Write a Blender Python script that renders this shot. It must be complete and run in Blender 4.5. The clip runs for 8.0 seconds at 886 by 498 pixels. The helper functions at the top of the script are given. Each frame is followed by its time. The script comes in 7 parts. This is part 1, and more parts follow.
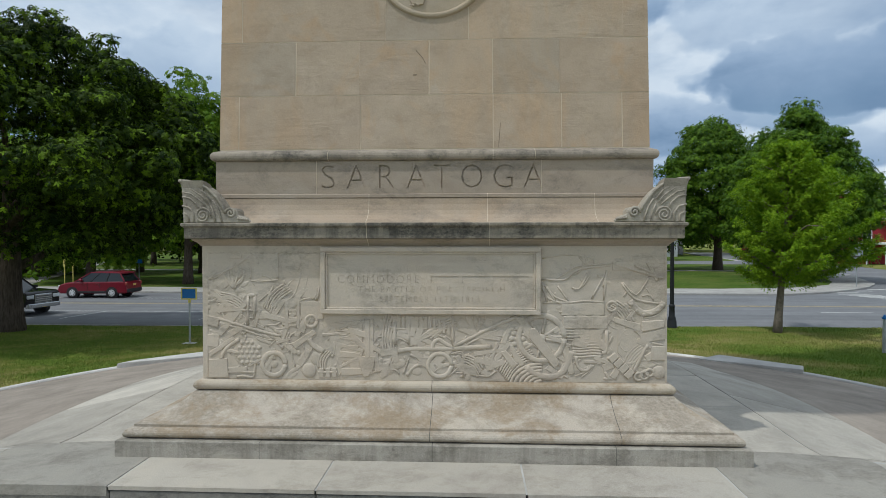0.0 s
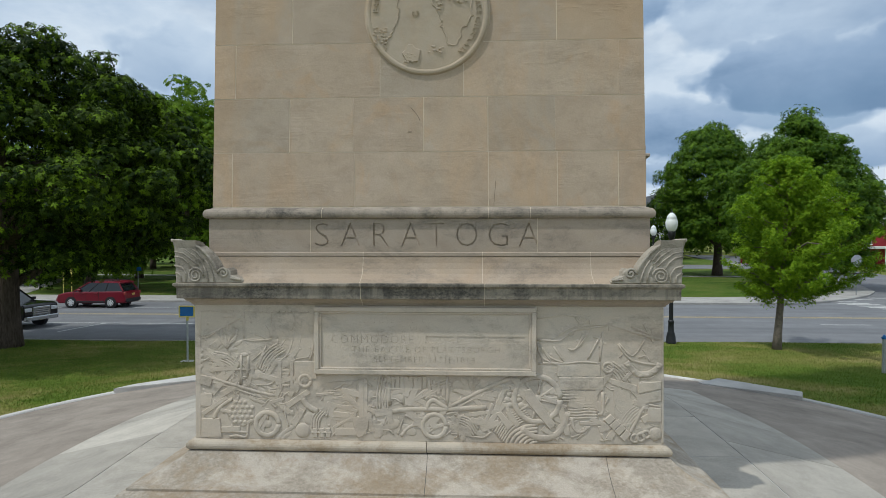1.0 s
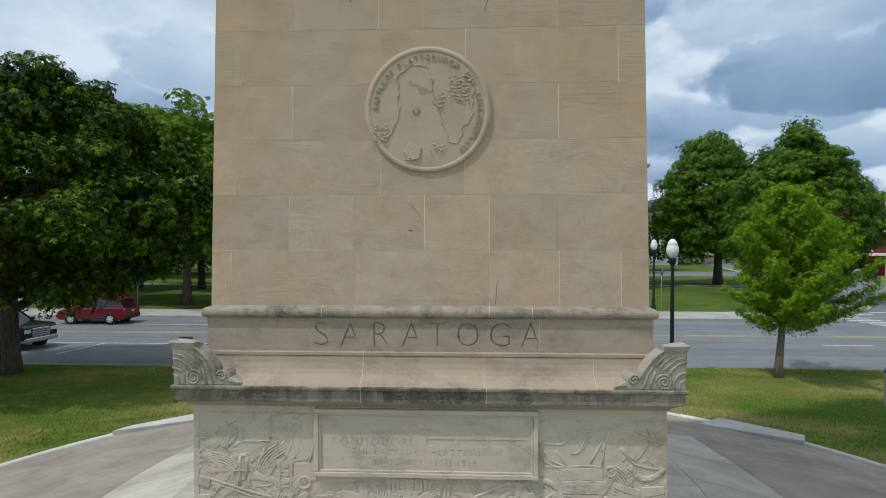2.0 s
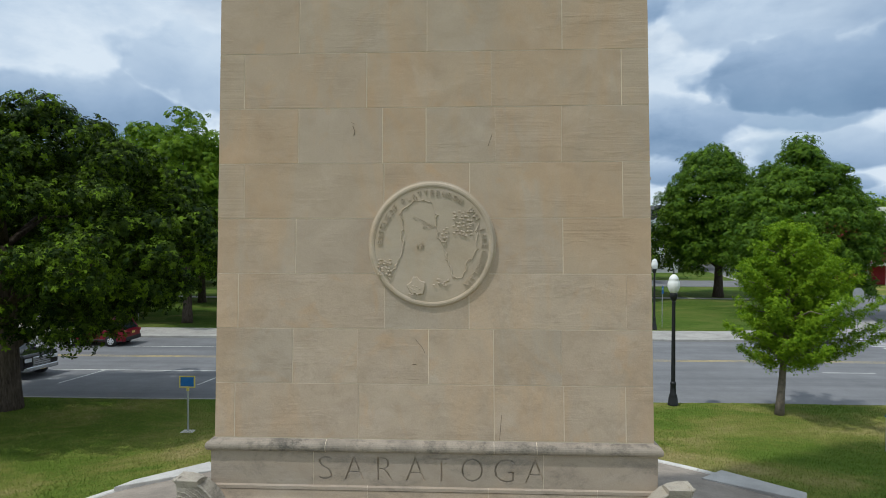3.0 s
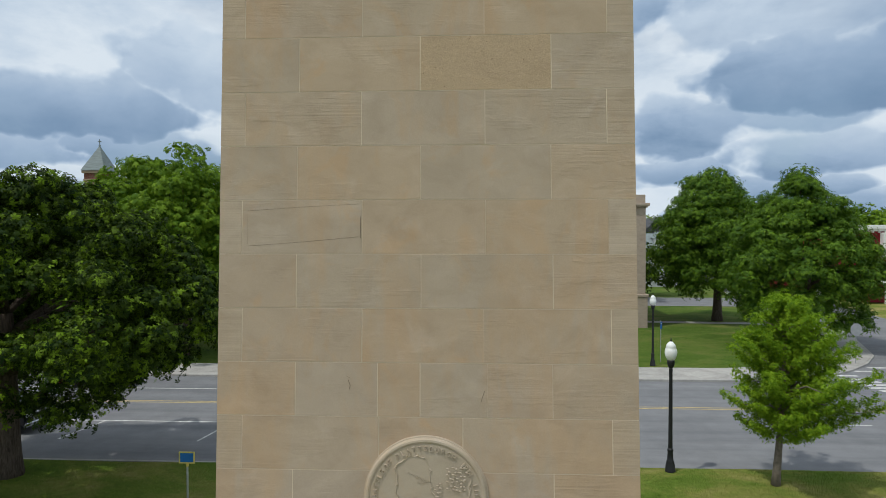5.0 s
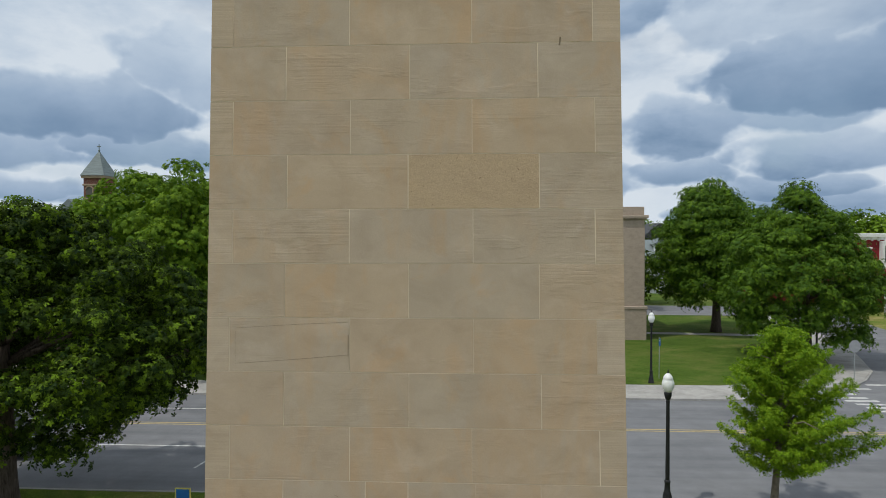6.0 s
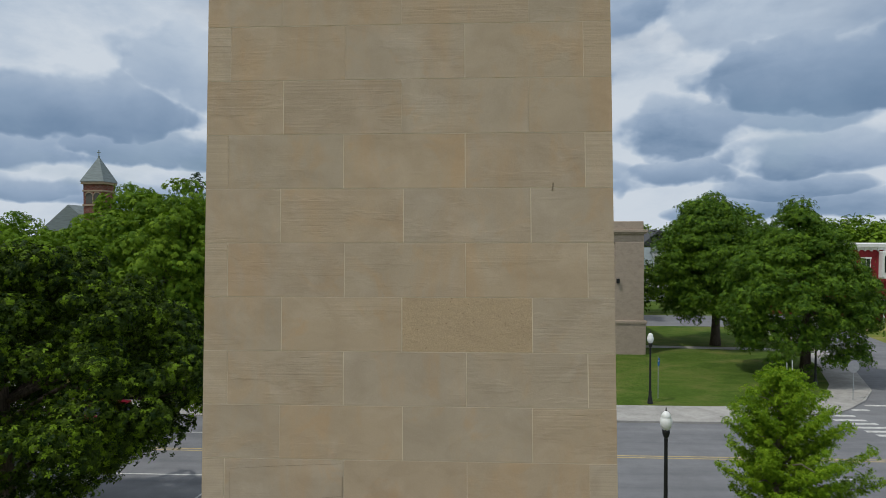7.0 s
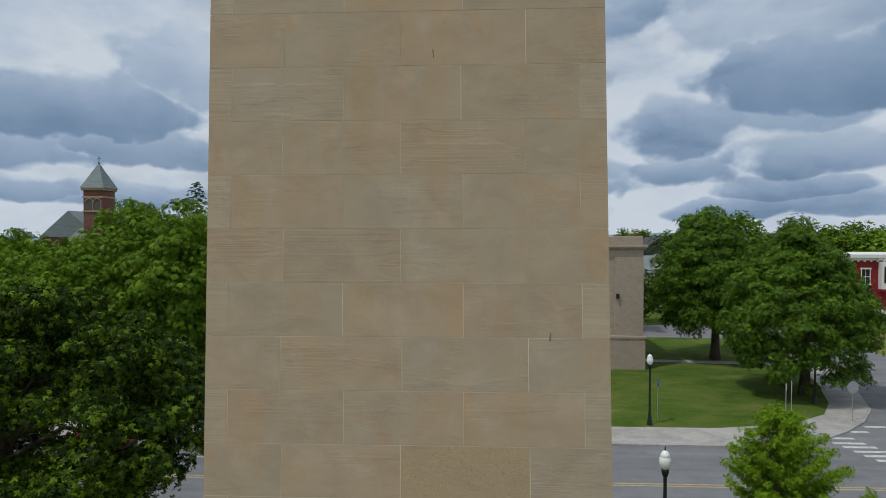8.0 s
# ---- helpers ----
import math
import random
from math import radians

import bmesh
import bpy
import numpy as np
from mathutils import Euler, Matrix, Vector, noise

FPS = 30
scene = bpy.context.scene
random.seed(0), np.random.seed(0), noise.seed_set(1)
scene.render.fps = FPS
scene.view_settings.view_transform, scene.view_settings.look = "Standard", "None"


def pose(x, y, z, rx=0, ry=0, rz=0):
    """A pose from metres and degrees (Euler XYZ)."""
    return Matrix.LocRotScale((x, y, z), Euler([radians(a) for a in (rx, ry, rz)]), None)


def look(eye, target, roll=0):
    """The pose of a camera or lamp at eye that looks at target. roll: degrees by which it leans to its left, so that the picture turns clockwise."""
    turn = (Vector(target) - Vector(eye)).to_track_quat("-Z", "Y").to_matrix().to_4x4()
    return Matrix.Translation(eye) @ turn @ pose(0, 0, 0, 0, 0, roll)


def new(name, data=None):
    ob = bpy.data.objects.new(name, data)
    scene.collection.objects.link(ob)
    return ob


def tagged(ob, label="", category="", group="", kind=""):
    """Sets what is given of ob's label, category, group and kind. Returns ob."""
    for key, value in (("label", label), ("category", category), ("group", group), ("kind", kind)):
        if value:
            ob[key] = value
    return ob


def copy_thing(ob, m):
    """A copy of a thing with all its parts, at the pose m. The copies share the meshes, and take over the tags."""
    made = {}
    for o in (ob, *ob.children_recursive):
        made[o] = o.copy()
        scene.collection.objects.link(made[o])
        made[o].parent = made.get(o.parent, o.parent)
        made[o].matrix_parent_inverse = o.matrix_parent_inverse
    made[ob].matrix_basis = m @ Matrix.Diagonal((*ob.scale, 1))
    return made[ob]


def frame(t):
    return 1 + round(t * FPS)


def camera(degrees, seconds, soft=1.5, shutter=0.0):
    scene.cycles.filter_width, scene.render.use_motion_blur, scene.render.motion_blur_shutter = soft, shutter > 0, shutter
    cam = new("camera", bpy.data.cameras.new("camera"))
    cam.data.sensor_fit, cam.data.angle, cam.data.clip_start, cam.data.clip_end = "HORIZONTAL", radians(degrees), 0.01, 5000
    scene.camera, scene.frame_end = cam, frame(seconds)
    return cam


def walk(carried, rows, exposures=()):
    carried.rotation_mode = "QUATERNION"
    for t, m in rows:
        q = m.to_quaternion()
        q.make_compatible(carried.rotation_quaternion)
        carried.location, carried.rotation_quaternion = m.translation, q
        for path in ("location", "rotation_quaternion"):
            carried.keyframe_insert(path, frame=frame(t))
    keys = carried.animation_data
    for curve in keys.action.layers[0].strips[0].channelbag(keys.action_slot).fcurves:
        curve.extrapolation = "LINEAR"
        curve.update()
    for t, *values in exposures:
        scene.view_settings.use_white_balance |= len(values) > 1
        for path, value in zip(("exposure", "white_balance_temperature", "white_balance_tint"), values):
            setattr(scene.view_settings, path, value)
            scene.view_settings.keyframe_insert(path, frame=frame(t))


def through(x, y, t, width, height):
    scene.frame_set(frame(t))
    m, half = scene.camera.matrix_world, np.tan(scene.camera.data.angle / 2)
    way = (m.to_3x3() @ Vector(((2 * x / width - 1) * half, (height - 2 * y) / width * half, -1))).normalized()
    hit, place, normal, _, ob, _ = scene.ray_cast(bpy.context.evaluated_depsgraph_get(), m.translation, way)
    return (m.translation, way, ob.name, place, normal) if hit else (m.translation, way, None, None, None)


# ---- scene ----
# ---- camera: a drone that rises in front of the shaft, its gimbal locked ----
cam = camera(71.95, 8.0, soft=0.8)
PITCH, ROLL, YAW = -1.094, 0.040, 2.836
ROWS = [
    (0.0, 0.451, -8.834, 3.280),
    (0.5, 0.494, -8.807, 3.555),
    (1.0, 0.503, -8.764, 3.901),
    (1.5, 0.504, -8.710, 4.350),
    (3.0, 0.445, -8.638, 6.349),
    (3.5, 0.444, -8.617, 7.057),
    (4.0, 0.460, -8.632, 7.808),
    (4.5, 0.472, -8.710, 8.455),
    (6.0, 0.643, -8.648, 10.307),
    (6.5, 0.678, -8.607, 11.058),
    (7.0, 0.712, -8.643, 11.827),
    (7.5, 0.713, -8.646, 12.532),
    (8.0, 0.733, -8.655, 13.415),
]
walk(cam, [(t, pose(x, y, z, 90 + PITCH, ROLL, YAW)) for t, x, y, z in ROWS],
     exposures=[(0.0, -0.15, 6050, 6), (3.5, -0.04, 6150, 6), (6.0, -0.17, 6400, 8), (8.0, -0.40, 6290, 9)])

# ---- world, sun ----
SUN_AZ, SUN_EL = radians(235.0), radians(62.5)      # clockwise from +y; height
sun_dir = Vector((math.sin(SUN_AZ) * math.cos(SUN_EL), math.cos(SUN_AZ) * math.cos(SUN_EL), math.sin(SUN_EL)))
sun = new("sun", bpy.data.lights.new("sun", "SUN"))
sun.data.energy, sun.data.angle, sun.data.color = 2.35, radians(1.2), (1.0, 0.94, 0.85)
sun.matrix_world = look(sun_dir * 60, (0, 0, 0))


class Nodes:
    """Short hand for building node trees."""

    def __init__(self, tree):
        self.t = tree

    def add(self, kind, inputs=(), **props):
        n = self.t.nodes.new(kind)
        for k, v in props.items():
            setattr(n, k, v)
        for k, v in dict(inputs).items():
            if isinstance(v, bpy.types.NodeSocket):
                self.t.links.new(v, n.inputs[k])
            else:
                n.inputs[k].default_value = v
        return n

    def math(self, op, a, b=0.0, c=0.0, clamp=False):
        return self.add("ShaderNodeMath", {0: a, 1: b, 2: c}, operation=op, use_clamp=clamp).outputs[0]

    def noise(self, vec, scale, detail=4.0, rough=0.55, dist=0.0, out="Fac"):
        return self.add("ShaderNodeTexNoise", {"Vector": vec, "Scale": scale, "Detail": detail, "Roughness": rough, "Distortion": dist}).outputs[out]

    def ramp(self, fac, stops, interp="LINEAR"):
        n = self.add("ShaderNodeValToRGB", {"Fac": fac})
        n.color_ramp.interpolation = interp
        els = n.color_ramp.elements
        while len(els) < len(stops):
            els.new(0.5)
        for e, (p, c) in zip(els, stops):
            e.position = p
            e.color = (*c, 1) if not isinstance(c, (int, float)) else (c, c, c, 1)
        return n.outputs["Color"]

    def mix(self, fac, a, b, blend="MIX"):
        n = self.add("ShaderNodeMix", data_type="RGBA", blend_type=blend)
        for sock, v in ((n.inputs["Factor"], fac), (n.inputs[6], a), (n.inputs[7], b)):
            if isinstance(v, bpy.types.NodeSocket):
                self.t.links.new(v, sock)
            else:
                sock.default_value = v if isinstance(v, float) else (*v, 1)
        return n.outputs[2]

    def mapping(self, vec, scale=(1, 1, 1), loc=(0, 0, 0)):
        return self.add("ShaderNodeMapping", {"Vector": vec, "Scale": scale, "Location": loc}).outputs[0]

    def wire(self, a, b):
        self.t.links.new(a, b)


world = bpy.data.worlds.new("sky")
scene.world = world
world.use_nodes = True
W = Nodes(world.node_tree)
world.node_tree.nodes.clear()
clear_sky = W.add("ShaderNodeTexSky", sky_type="NISHITA", sun_disc=False, sun_elevation=SUN_EL, sun_rotation=SUN_AZ).outputs[0]
clear_sky = W.mix(1.0, clear_sky, (0.10, 0.10, 0.10), "MULTIPLY")
way = W.add("ShaderNodeTexCoord").outputs["Generated"]
xyz = W.add("ShaderNodeSeparateXYZ", {0: way})
az = W.math("ARCTAN2", xyz.outputs[0], xyz.outputs[1])
el = W.math("ARCSINE", xyz.outputs[2])
az = W.math("ADD", az, W.math("MULTIPLY", W.math("SUBTRACT", W.noise(W.mapping(way, (1, 1, 1.5), (2, 6, 1)), 7.0, 4.0, 0.5), 0.5), 0.14))
el = W.math("ADD", el, W.math("MULTIPLY", W.math("SUBTRACT", W.noise(W.mapping(way, (1, 1, 1.5), (9, 3, 4)), 7.0, 4.0, 0.5), 0.5), 0.06))
bent = W.add("ShaderNodeVectorMath", {0: W.mapping(way, (1, 1, 1.7)), 1: W.add("ShaderNodeVectorMath", {0: W.noise(way, 12.0, 4.0, 0.55, out="Color"), "Scale": 0.09}, operation="SCALE").outputs[0]}, operation="ADD").outputs[0]


def billow(scale, loc):
    """Cauliflower heads: round cells, bright in their middles."""
    return W.add("ShaderNodeTexVoronoi", {"Vector": W.mapping(bent, (1, 1, 1), loc), "Scale": scale, "Smoothness": 0.7, "Detail": 2.0, "Roughness": 0.45}, feature="SMOOTH_F1").outputs["Distance"]


wob = W.noise(W.mapping(way, (1, 1, 1.6)), 6.5, 4.0, 0.52)
wob2 = W.math("SUBTRACT", 0.95, billow(11.0, (3, 1, 7)))


def bank(a, e, wa, we, depth):
    """A soft grey cloud bank round the bearing a and the height e (degrees), darkest at its flat foot, billowy above."""
    da = W.math("DIVIDE", W.math("SUBTRACT", az, radians(a)), radians(wa))
    de = W.math("DIVIDE", W.math("SUBTRACT", el, radians(e)), radians(we))
    low = W.math("MULTIPLY", W.math("MINIMUM", de, 0.0), 1.25)
    de2 = W.math("MAXIMUM", de, 0.0)
    r = W.math("ADD", W.math("MULTIPLY", da, da), W.math("ADD", W.math("MULTIPLY", low, low), W.math("MULTIPLY", de2, de2)))
    r = W.math("ADD", r, W.math("MULTIPLY", W.math("SUBTRACT", wob, 0.5), 2.6))
    r = W.math("ADD", r, W.math("MULTIPLY", W.math("SUBTRACT", wob2, 0.5), 1.9))
    k = W.math("SMOOTH_MIN", W.math("MULTIPLY", W.math("SUBTRACT", 1.15, r, clamp=True), 1.45), 1.0, 0.3, clamp=True)
    foot = W.math("SUBTRACT", 0.80, W.math("MULTIPLY", de, 0.34), clamp=True)
    return W.math("MULTIPLY", W.math("MULTIPLY", k, foot), depth)


grey = None
for b in [(30.8, 12.8, 9.0, 3.4, 0.86), (28.0, 18.2, 11.0, 3.4, 0.35), (18.0, 8.9, 5.6, 2.4, 0.72), (28.5, 6.6, 6.0, 1.6, 0.6), (26.5, 10.0, 5.5, 2.0, 0.5), (18.6, 5.4, 4.0, 1.3, 0.7), (26.0, 4.0, 5.5, 0.9, 0.6), (31.5, 2.6, 5.0, 0.9, 0.6), (21.0, 2.4, 4.0, 0.8, 0.7),
          (-32.6, 10.4, 6.5, 2.6, 0.80), (-25.0, 14.2, 4.5, 3.0, 0.4), (-38.5, 7.2, 5.0, 1.9, 0.65), (-28.0, 7.6, 5.0, 1.5, 0.7), (-39.5, 4.1, 5.0, 1.2, 0.65), (-30.5, 3.6, 6.0, 1.0, 0.55),
          (0, 12, 9, 4, 0.8), (-12, 7, 7, 2.5, 0.7), (8, 5, 6, 1.6, 0.6), (6, 19, 9, 2.5, 0.6)]:
    g = bank(*b)
    grey = g if grey is None else W.math("MAXIMUM", grey, g)
# the rest of the deck, all round
rest = W.noise(W.mapping(way, (1, 1, 2.6)), 2.6, 7.0, 0.58, 0.2)
grey = W.math("ADD", W.math("MULTIPLY", grey, 0.95), W.math("MULTIPLY", W.math("SUBTRACT", rest, 0.50, clamp=True), 1.6), clamp=True)
fine = W.noise(W.mapping(way, (1, 1, 1.6)), 10.0, 6.0, 0.55, 0.2)
grey = W.math("ADD", grey, W.math("MULTIPLY", W.math("SUBTRACT", fine, 0.5), 0.42), clamp=True)
cloud = W.ramp(grey, [(0.0, (0.75, 0.81, 0.885)), (0.22, (0.57, 0.66, 0.78)), (0.5, (0.36, 0.465, 0.62)), (0.78, (0.225, 0.325, 0.475)), (1.0, (0.15, 0.245, 0.39))])
gap = W.ramp(W.noise(W.mapping(way, (1, 1, 2.4), (5, 2, 1)), 3.0, 5.0, 0.5), [(0.58, 0.0), (0.72, 0.45)])
sky = W.mix(gap, cloud, clear_sky)
bg = W.add("ShaderNodeBackground", {"Color": sky, "Strength": 1.0})
W.wire(bg.outputs[0], W.add("ShaderNodeOutputWorld").inputs[0])

# ---- materials ----
def material(name, rough=0.8, metal=0.0, spec=0.35):
    m = bpy.data.materials.new(name)
    m.use_nodes = True
    n = Nodes(m.node_tree)
    b = m.node_tree.nodes["Principled BSDF"]
    b.inputs["Roughness"].default_value, b.inputs["Metallic"].default_value = rough, metal
    b.inputs["Specular IOR Level"].default_value = spec
    n.b = b
    n.pos = n.add("ShaderNodeNewGeometry").outputs["Position"]
    n.rand = n.add("ShaderNodeObjectInfo").outputs["Random"]
    n.m = m
    return n


def bump(n, height, strength, dist):
    n.wire(n.add("ShaderNodeBump", {"Height": height, "Strength": strength, "Distance": dist}).outputs[0], n.b.inputs["Normal"])


def plain(name, col, rough=0.6, metal=0.0, vary=0.12, scale=6.0):
    """A paint or metal with slight unevenness."""
    n = material(name, rough, metal)
    f = n.noise(n.pos, scale, 5.0, 0.6)
    lo, hi = [c * (1 - vary) for c in col], [min(1, c * (1 + vary)) for c in col]
    n.wire(n.ramp(f, [(0.3, lo), (0.7, hi)]), n.b.inputs["Base Color"])
    n.wire(n.ramp(n.noise(n.pos, scale * 3, 3.0), [(0.3, rough * 0.8), (0.7, min(1, rough * 1.2))]), n.b.inputs["Roughness"])
    return n.m


def stone(name, tones, grain=1.0, cover=0.0, tooled=0.6, stain=0.0, stain_col=(0.10, 0.095, 0.085), rust=0.0, warm=0.0, pits=0.0, runs=0.0):
    """Sawn limestone: blocks of differing tone, fine horizontal tooling, grain, stains."""
    n = material(name, 0.86, 0.0, 0.25)
    tone = n.ramp(n.rand, [(i / max(1, len(tones) - 1), c) for i, c in enumerate(tones * (1 if len(tones) > 1 else 2))][:max(2, len(tones))])
    off = n.add("ShaderNodeVectorMath", {0: n.pos, 1: n.add("ShaderNodeCombineXYZ", {0: n.math("MULTIPLY", n.rand, 37.0), 1: 0.0, 2: n.math("MULTIPLY", n.rand, 11.0)}).outputs[0]}, operation="ADD").outputs[0]
    blot = n.noise(n.mapping(off, (0.8, 0.8, 1.6)), 1.7, 9.0, 0.7, 0.6)
    col = n.mix(1.0, tone, n.ramp(blot, [(0.28, (0.88, 0.865, 0.87)), (0.5, (1.0, 1.0, 1.0)), (0.72, (1.08, 1.06, 1.03))]), "MULTIPLY")
    if warm:
        w = n.noise(n.mapping(n.pos, (1.0, 1.0, 1.5), (3, 8, 2)), 0.9, 5.0, 0.6, 0.8)
        col = n.mix(n.math("MULTIPLY", n.ramp(w, [(0.48, 0.0), (0.66, 1.0)]), warm * 0.6), col, n.mix(1.0, col, (1.09, 0.965, 0.84), "MULTIPLY"))
        pale = n.noise(n.mapping(n.pos, (1.0, 1.0, 1.3), (13, 4, 6)), 1.3, 6.0, 0.62, 0.5)
        col = n.mix(n.math("MULTIPLY", n.ramp(pale, [(0.53, 0.0), (0.64, 1.0)]), 0.6), col, n.mix(1.0, col, (1.10, 1.13, 1.18), "MULTIPLY"))
    # beds of the stone: thin level streaks, strong in some blocks only
    beds = n.noise(n.mapping(off, (0.6, 0.6, 46.0)), 1.3, 7.0, 0.7)
    patch = n.ramp(n.noise(n.mapping(off, (1.0, 1.0, 1.8)), 1.3, 4.0, 0.55), [(0.53, 0.0), (0.63, 1.0)])
    much = n.math("MULTIPLY", patch, tooled)
    col = n.mix(n.math("MULTIPLY", much, 0.8), col, n.mix(1.0, col, n.ramp(beds, [(0.30, 0.62), (0.44, 1.0), (0.60, 1.0), (0.74, 1.14)]), "MULTIPLY"))
    speck = n.noise(n.pos, 90.0, 5.0, 0.75)
    amp = min(0.20, 0.05 * (1 + grain))
    col = n.mix(1.0, col, n.ramp(speck, [(0.32, 1 - amp), (0.68, 1 + amp * 0.9)]), "MULTIPLY")
    if stain:
        s = n.noise(n.mapping(n.pos, (1.2, 1.2, 2.2)), 1.5, 11.0, 0.76, 0.3)
        s = n.math("MULTIPLY", n.ramp(s, [(0.49 - cover, 0.0), (0.60 - cover, 1.0)]), n.ramp(n.noise(n.mapping(n.pos, (1, 1, 1.5)), 30.0, 7.0, 0.78), [(0.36, 0.3 * stain), (0.62, stain)]))
        col = n.mix(s, col, stain_col)
    if runs:
        s = n.noise(n.mapping(n.pos, (5.0, 5.0, 0.5), (1, 4, 9)), 1.2, 6.0, 0.65)
        s = n.math("MULTIPLY", n.ramp(s, [(0.45, 0.0), (0.62, 1.0)]), runs)
        col = n.mix(s, col, stain_col)
    if pits:
        s = n.noise(n.pos, 30.0, 3.0, 0.6)
        col = n.mix(n.ramp(s, [(0.66, 0.0), (0.72, pits)]), col, (0.16, 0.10, 0.05))
    if rust:
        s = n.noise(n.mapping(n.pos, (0.7, 1.0, 1.0), (5, 2, 1)), 1.5, 11.0, 0.76, 0.3)
        s = n.math("MULTIPLY", n.ramp(s, [(0.47, 0.0), (0.57, 1.0)]), n.ramp(n.noise(n.pos, 26.0, 7.0, 0.78), [(0.34, 0.3 * rust), (0.64, rust)]))
        col = n.mix(s, col, (0.275, 0.205, 0.128))
    n.wire(col, n.b.inputs["Base Color"])
    h = n.math("ADD", n.math("MULTIPLY", n.math("MULTIPLY", beds, much), 1.6), n.math("ADD", n.math("MULTIPLY", speck, 0.25 * grain), n.math("MULTIPLY", n.noise(n.pos, 28.0, 4.0, 0.6), 0.5 * grain)))
    bump(n, h, 0.7, 0.006)
    return n.m


def ashlar(name, tones, tooled=0.7, cover=0.5, warm=0.6, combed=0.0, grain=0.6, worn=0.0):
    """Shaft limestone: block tones, rusty runs that cross the courses, pale hazy patches, sawn beds and open cracks."""
    n = material(name, 0.88, 0.0, 0.22)
    tone = n.ramp(n.rand, [(i / (len(tones) - 1), c) for i, c in enumerate(tones)], "CONSTANT")
    own = n.add("ShaderNodeCombineXYZ", {0: n.math("MULTIPLY", n.rand, 61.0), 1: 0.0, 2: n.math("MULTIPLY", n.rand, 23.0)}).outputs[0]
    off = n.add("ShaderNodeVectorMath", {0: n.pos, 1: own}, operation="ADD").outputs[0]
    blot = n.noise(n.mapping(off, (1.0, 1.0, 1.5)), 1.9, 8.0, 0.62, 0.7)
    col = n.mix(1.0, tone, n.ramp(blot, [(0.30, (0.90, 0.89, 0.88)), (0.5, (1.0, 1.0, 1.0)), (0.70, (1.07, 1.07, 1.07))]), "MULTIPLY")
    # rusty runs: upright, over several courses, and inside single blocks
    run = n.noise(n.mapping(n.pos, (1.5, 1.5, 0.42), (3, 8, 2)), 1.0, 7.0, 0.62, 0.5)
    seep = n.noise(n.mapping(off, (1.4, 1.4, 1.1), (7, 1, 5)), 1.5, 6.0, 0.6, 0.9)
    rusty = n.math("MULTIPLY", n.math("MAXIMUM", n.ramp(run, [(0.50, 0.0), (0.64, 1.0)]), n.ramp(seep, [(0.54, 0.0), (0.66, 0.9)])), warm)
    col = n.mix(rusty, col, n.mix(1.0, col, (1.09, 0.945, 0.785), "MULTIPLY"))
    haze = n.noise(n.mapping(off, (1.0, 1.0, 1.4), (13, 4, 6)), 1.6, 7.0, 0.62, 0.6)
    col = n.mix(n.ramp(haze, [(0.52, 0.0), (0.66, 0.7)]), col, n.mix(1.0, col, (1.10, 1.12, 1.17), "MULTIPLY"))
    # sawn beds: level lines in patches, some of them open and dark
    beds = n.noise(n.mapping(off, (0.45, 0.45, 40.0)), 1.3, 6.0, 0.68)
    patch = n.ramp(n.noise(n.mapping(off, (0.8, 0.8, 2.4)), 1.5, 4.0, 0.6), [(0.645 - 0.2 * cover, 0.0), (0.73 - 0.2 * cover, 1.0)])
    much = n.math("MULTIPLY", patch, tooled, clamp=True)
    col = n.mix(much, col, n.mix(1.0, col, n.ramp(beds, [(0.28, 0.84), (0.42, 0.98), (0.60, 1.0), (0.74, 1.09)]), "MULTIPLY"))
    slit = n.noise(n.mapping(off, (0.9, 0.9, 26.0), (2, 2, 9)), 1.2, 3.0, 0.5, 0.2)
    slit = n.math("MULTIPLY", n.ramp(slit, [(0.25, 1.0), (0.31, 0.0)]), patch)
    col = n.mix(n.math("MULTIPLY", slit, 0.38), col, (0.20, 0.15, 0.105))
    lines = n.noise(n.mapping(n.pos, (0.12, 0.12, 60.0)), 1.4, 2.0, 0.4)
    if combed:
        col = n.mix(combed, col, n.mix(1.0, col, n.ramp(lines, [(0.35, 0.93), (0.65, 1.06)]), "MULTIPLY"))
    speck = n.noise(n.pos, 80.0, 5.0, 0.75)
    col = n.mix(1.0, col, n.ramp(speck, [(0.32, 1 - 0.035 * (1 + grain)), (0.68, 1 + 0.03 * (1 + grain))]), "MULTIPLY")
    if worn:
        w = n.noise(n.mapping(n.pos, (1.4, 1.4, 2.0)), 2.2, 9.0, 0.72, 0.4)
        fret = n.noise(n.pos, 22.0, 6.0, 0.72)
        col = n.mix(n.math("MULTIPLY", n.ramp(w, [(0.50, 0.0), (0.60, worn)]), n.ramp(fret, [(0.38, 0.2), (0.62, 1.0)])), col, (0.29, 0.23, 0.168))
        col = n.mix(n.math("MULTIPLY", n.ramp(w, [(0.30, worn), (0.40, 0.0)]), 0.7), col, (0.50, 0.45, 0.38))
    n.wire(col, n.b.inputs["Base Color"])
    h = n.math("ADD", n.math("MULTIPLY", n.math("MULTIPLY", beds, much), 0.9), n.math("ADD", n.math("MULTIPLY", speck, 0.25 * grain), n.math("MULTIPLY", n.noise(n.pos, 28.0, 4.0, 0.6), 0.5 * grain + 0.6 * worn)))
    h = n.math("SUBTRACT", h, n.math("MULTIPLY", slit, 0.8))
    if combed:
        h = n.math("ADD", h, n.math("MULTIPLY", lines, 0.5 * combed))
    bump(n, h, 0.75, 0.006)
    return n.m


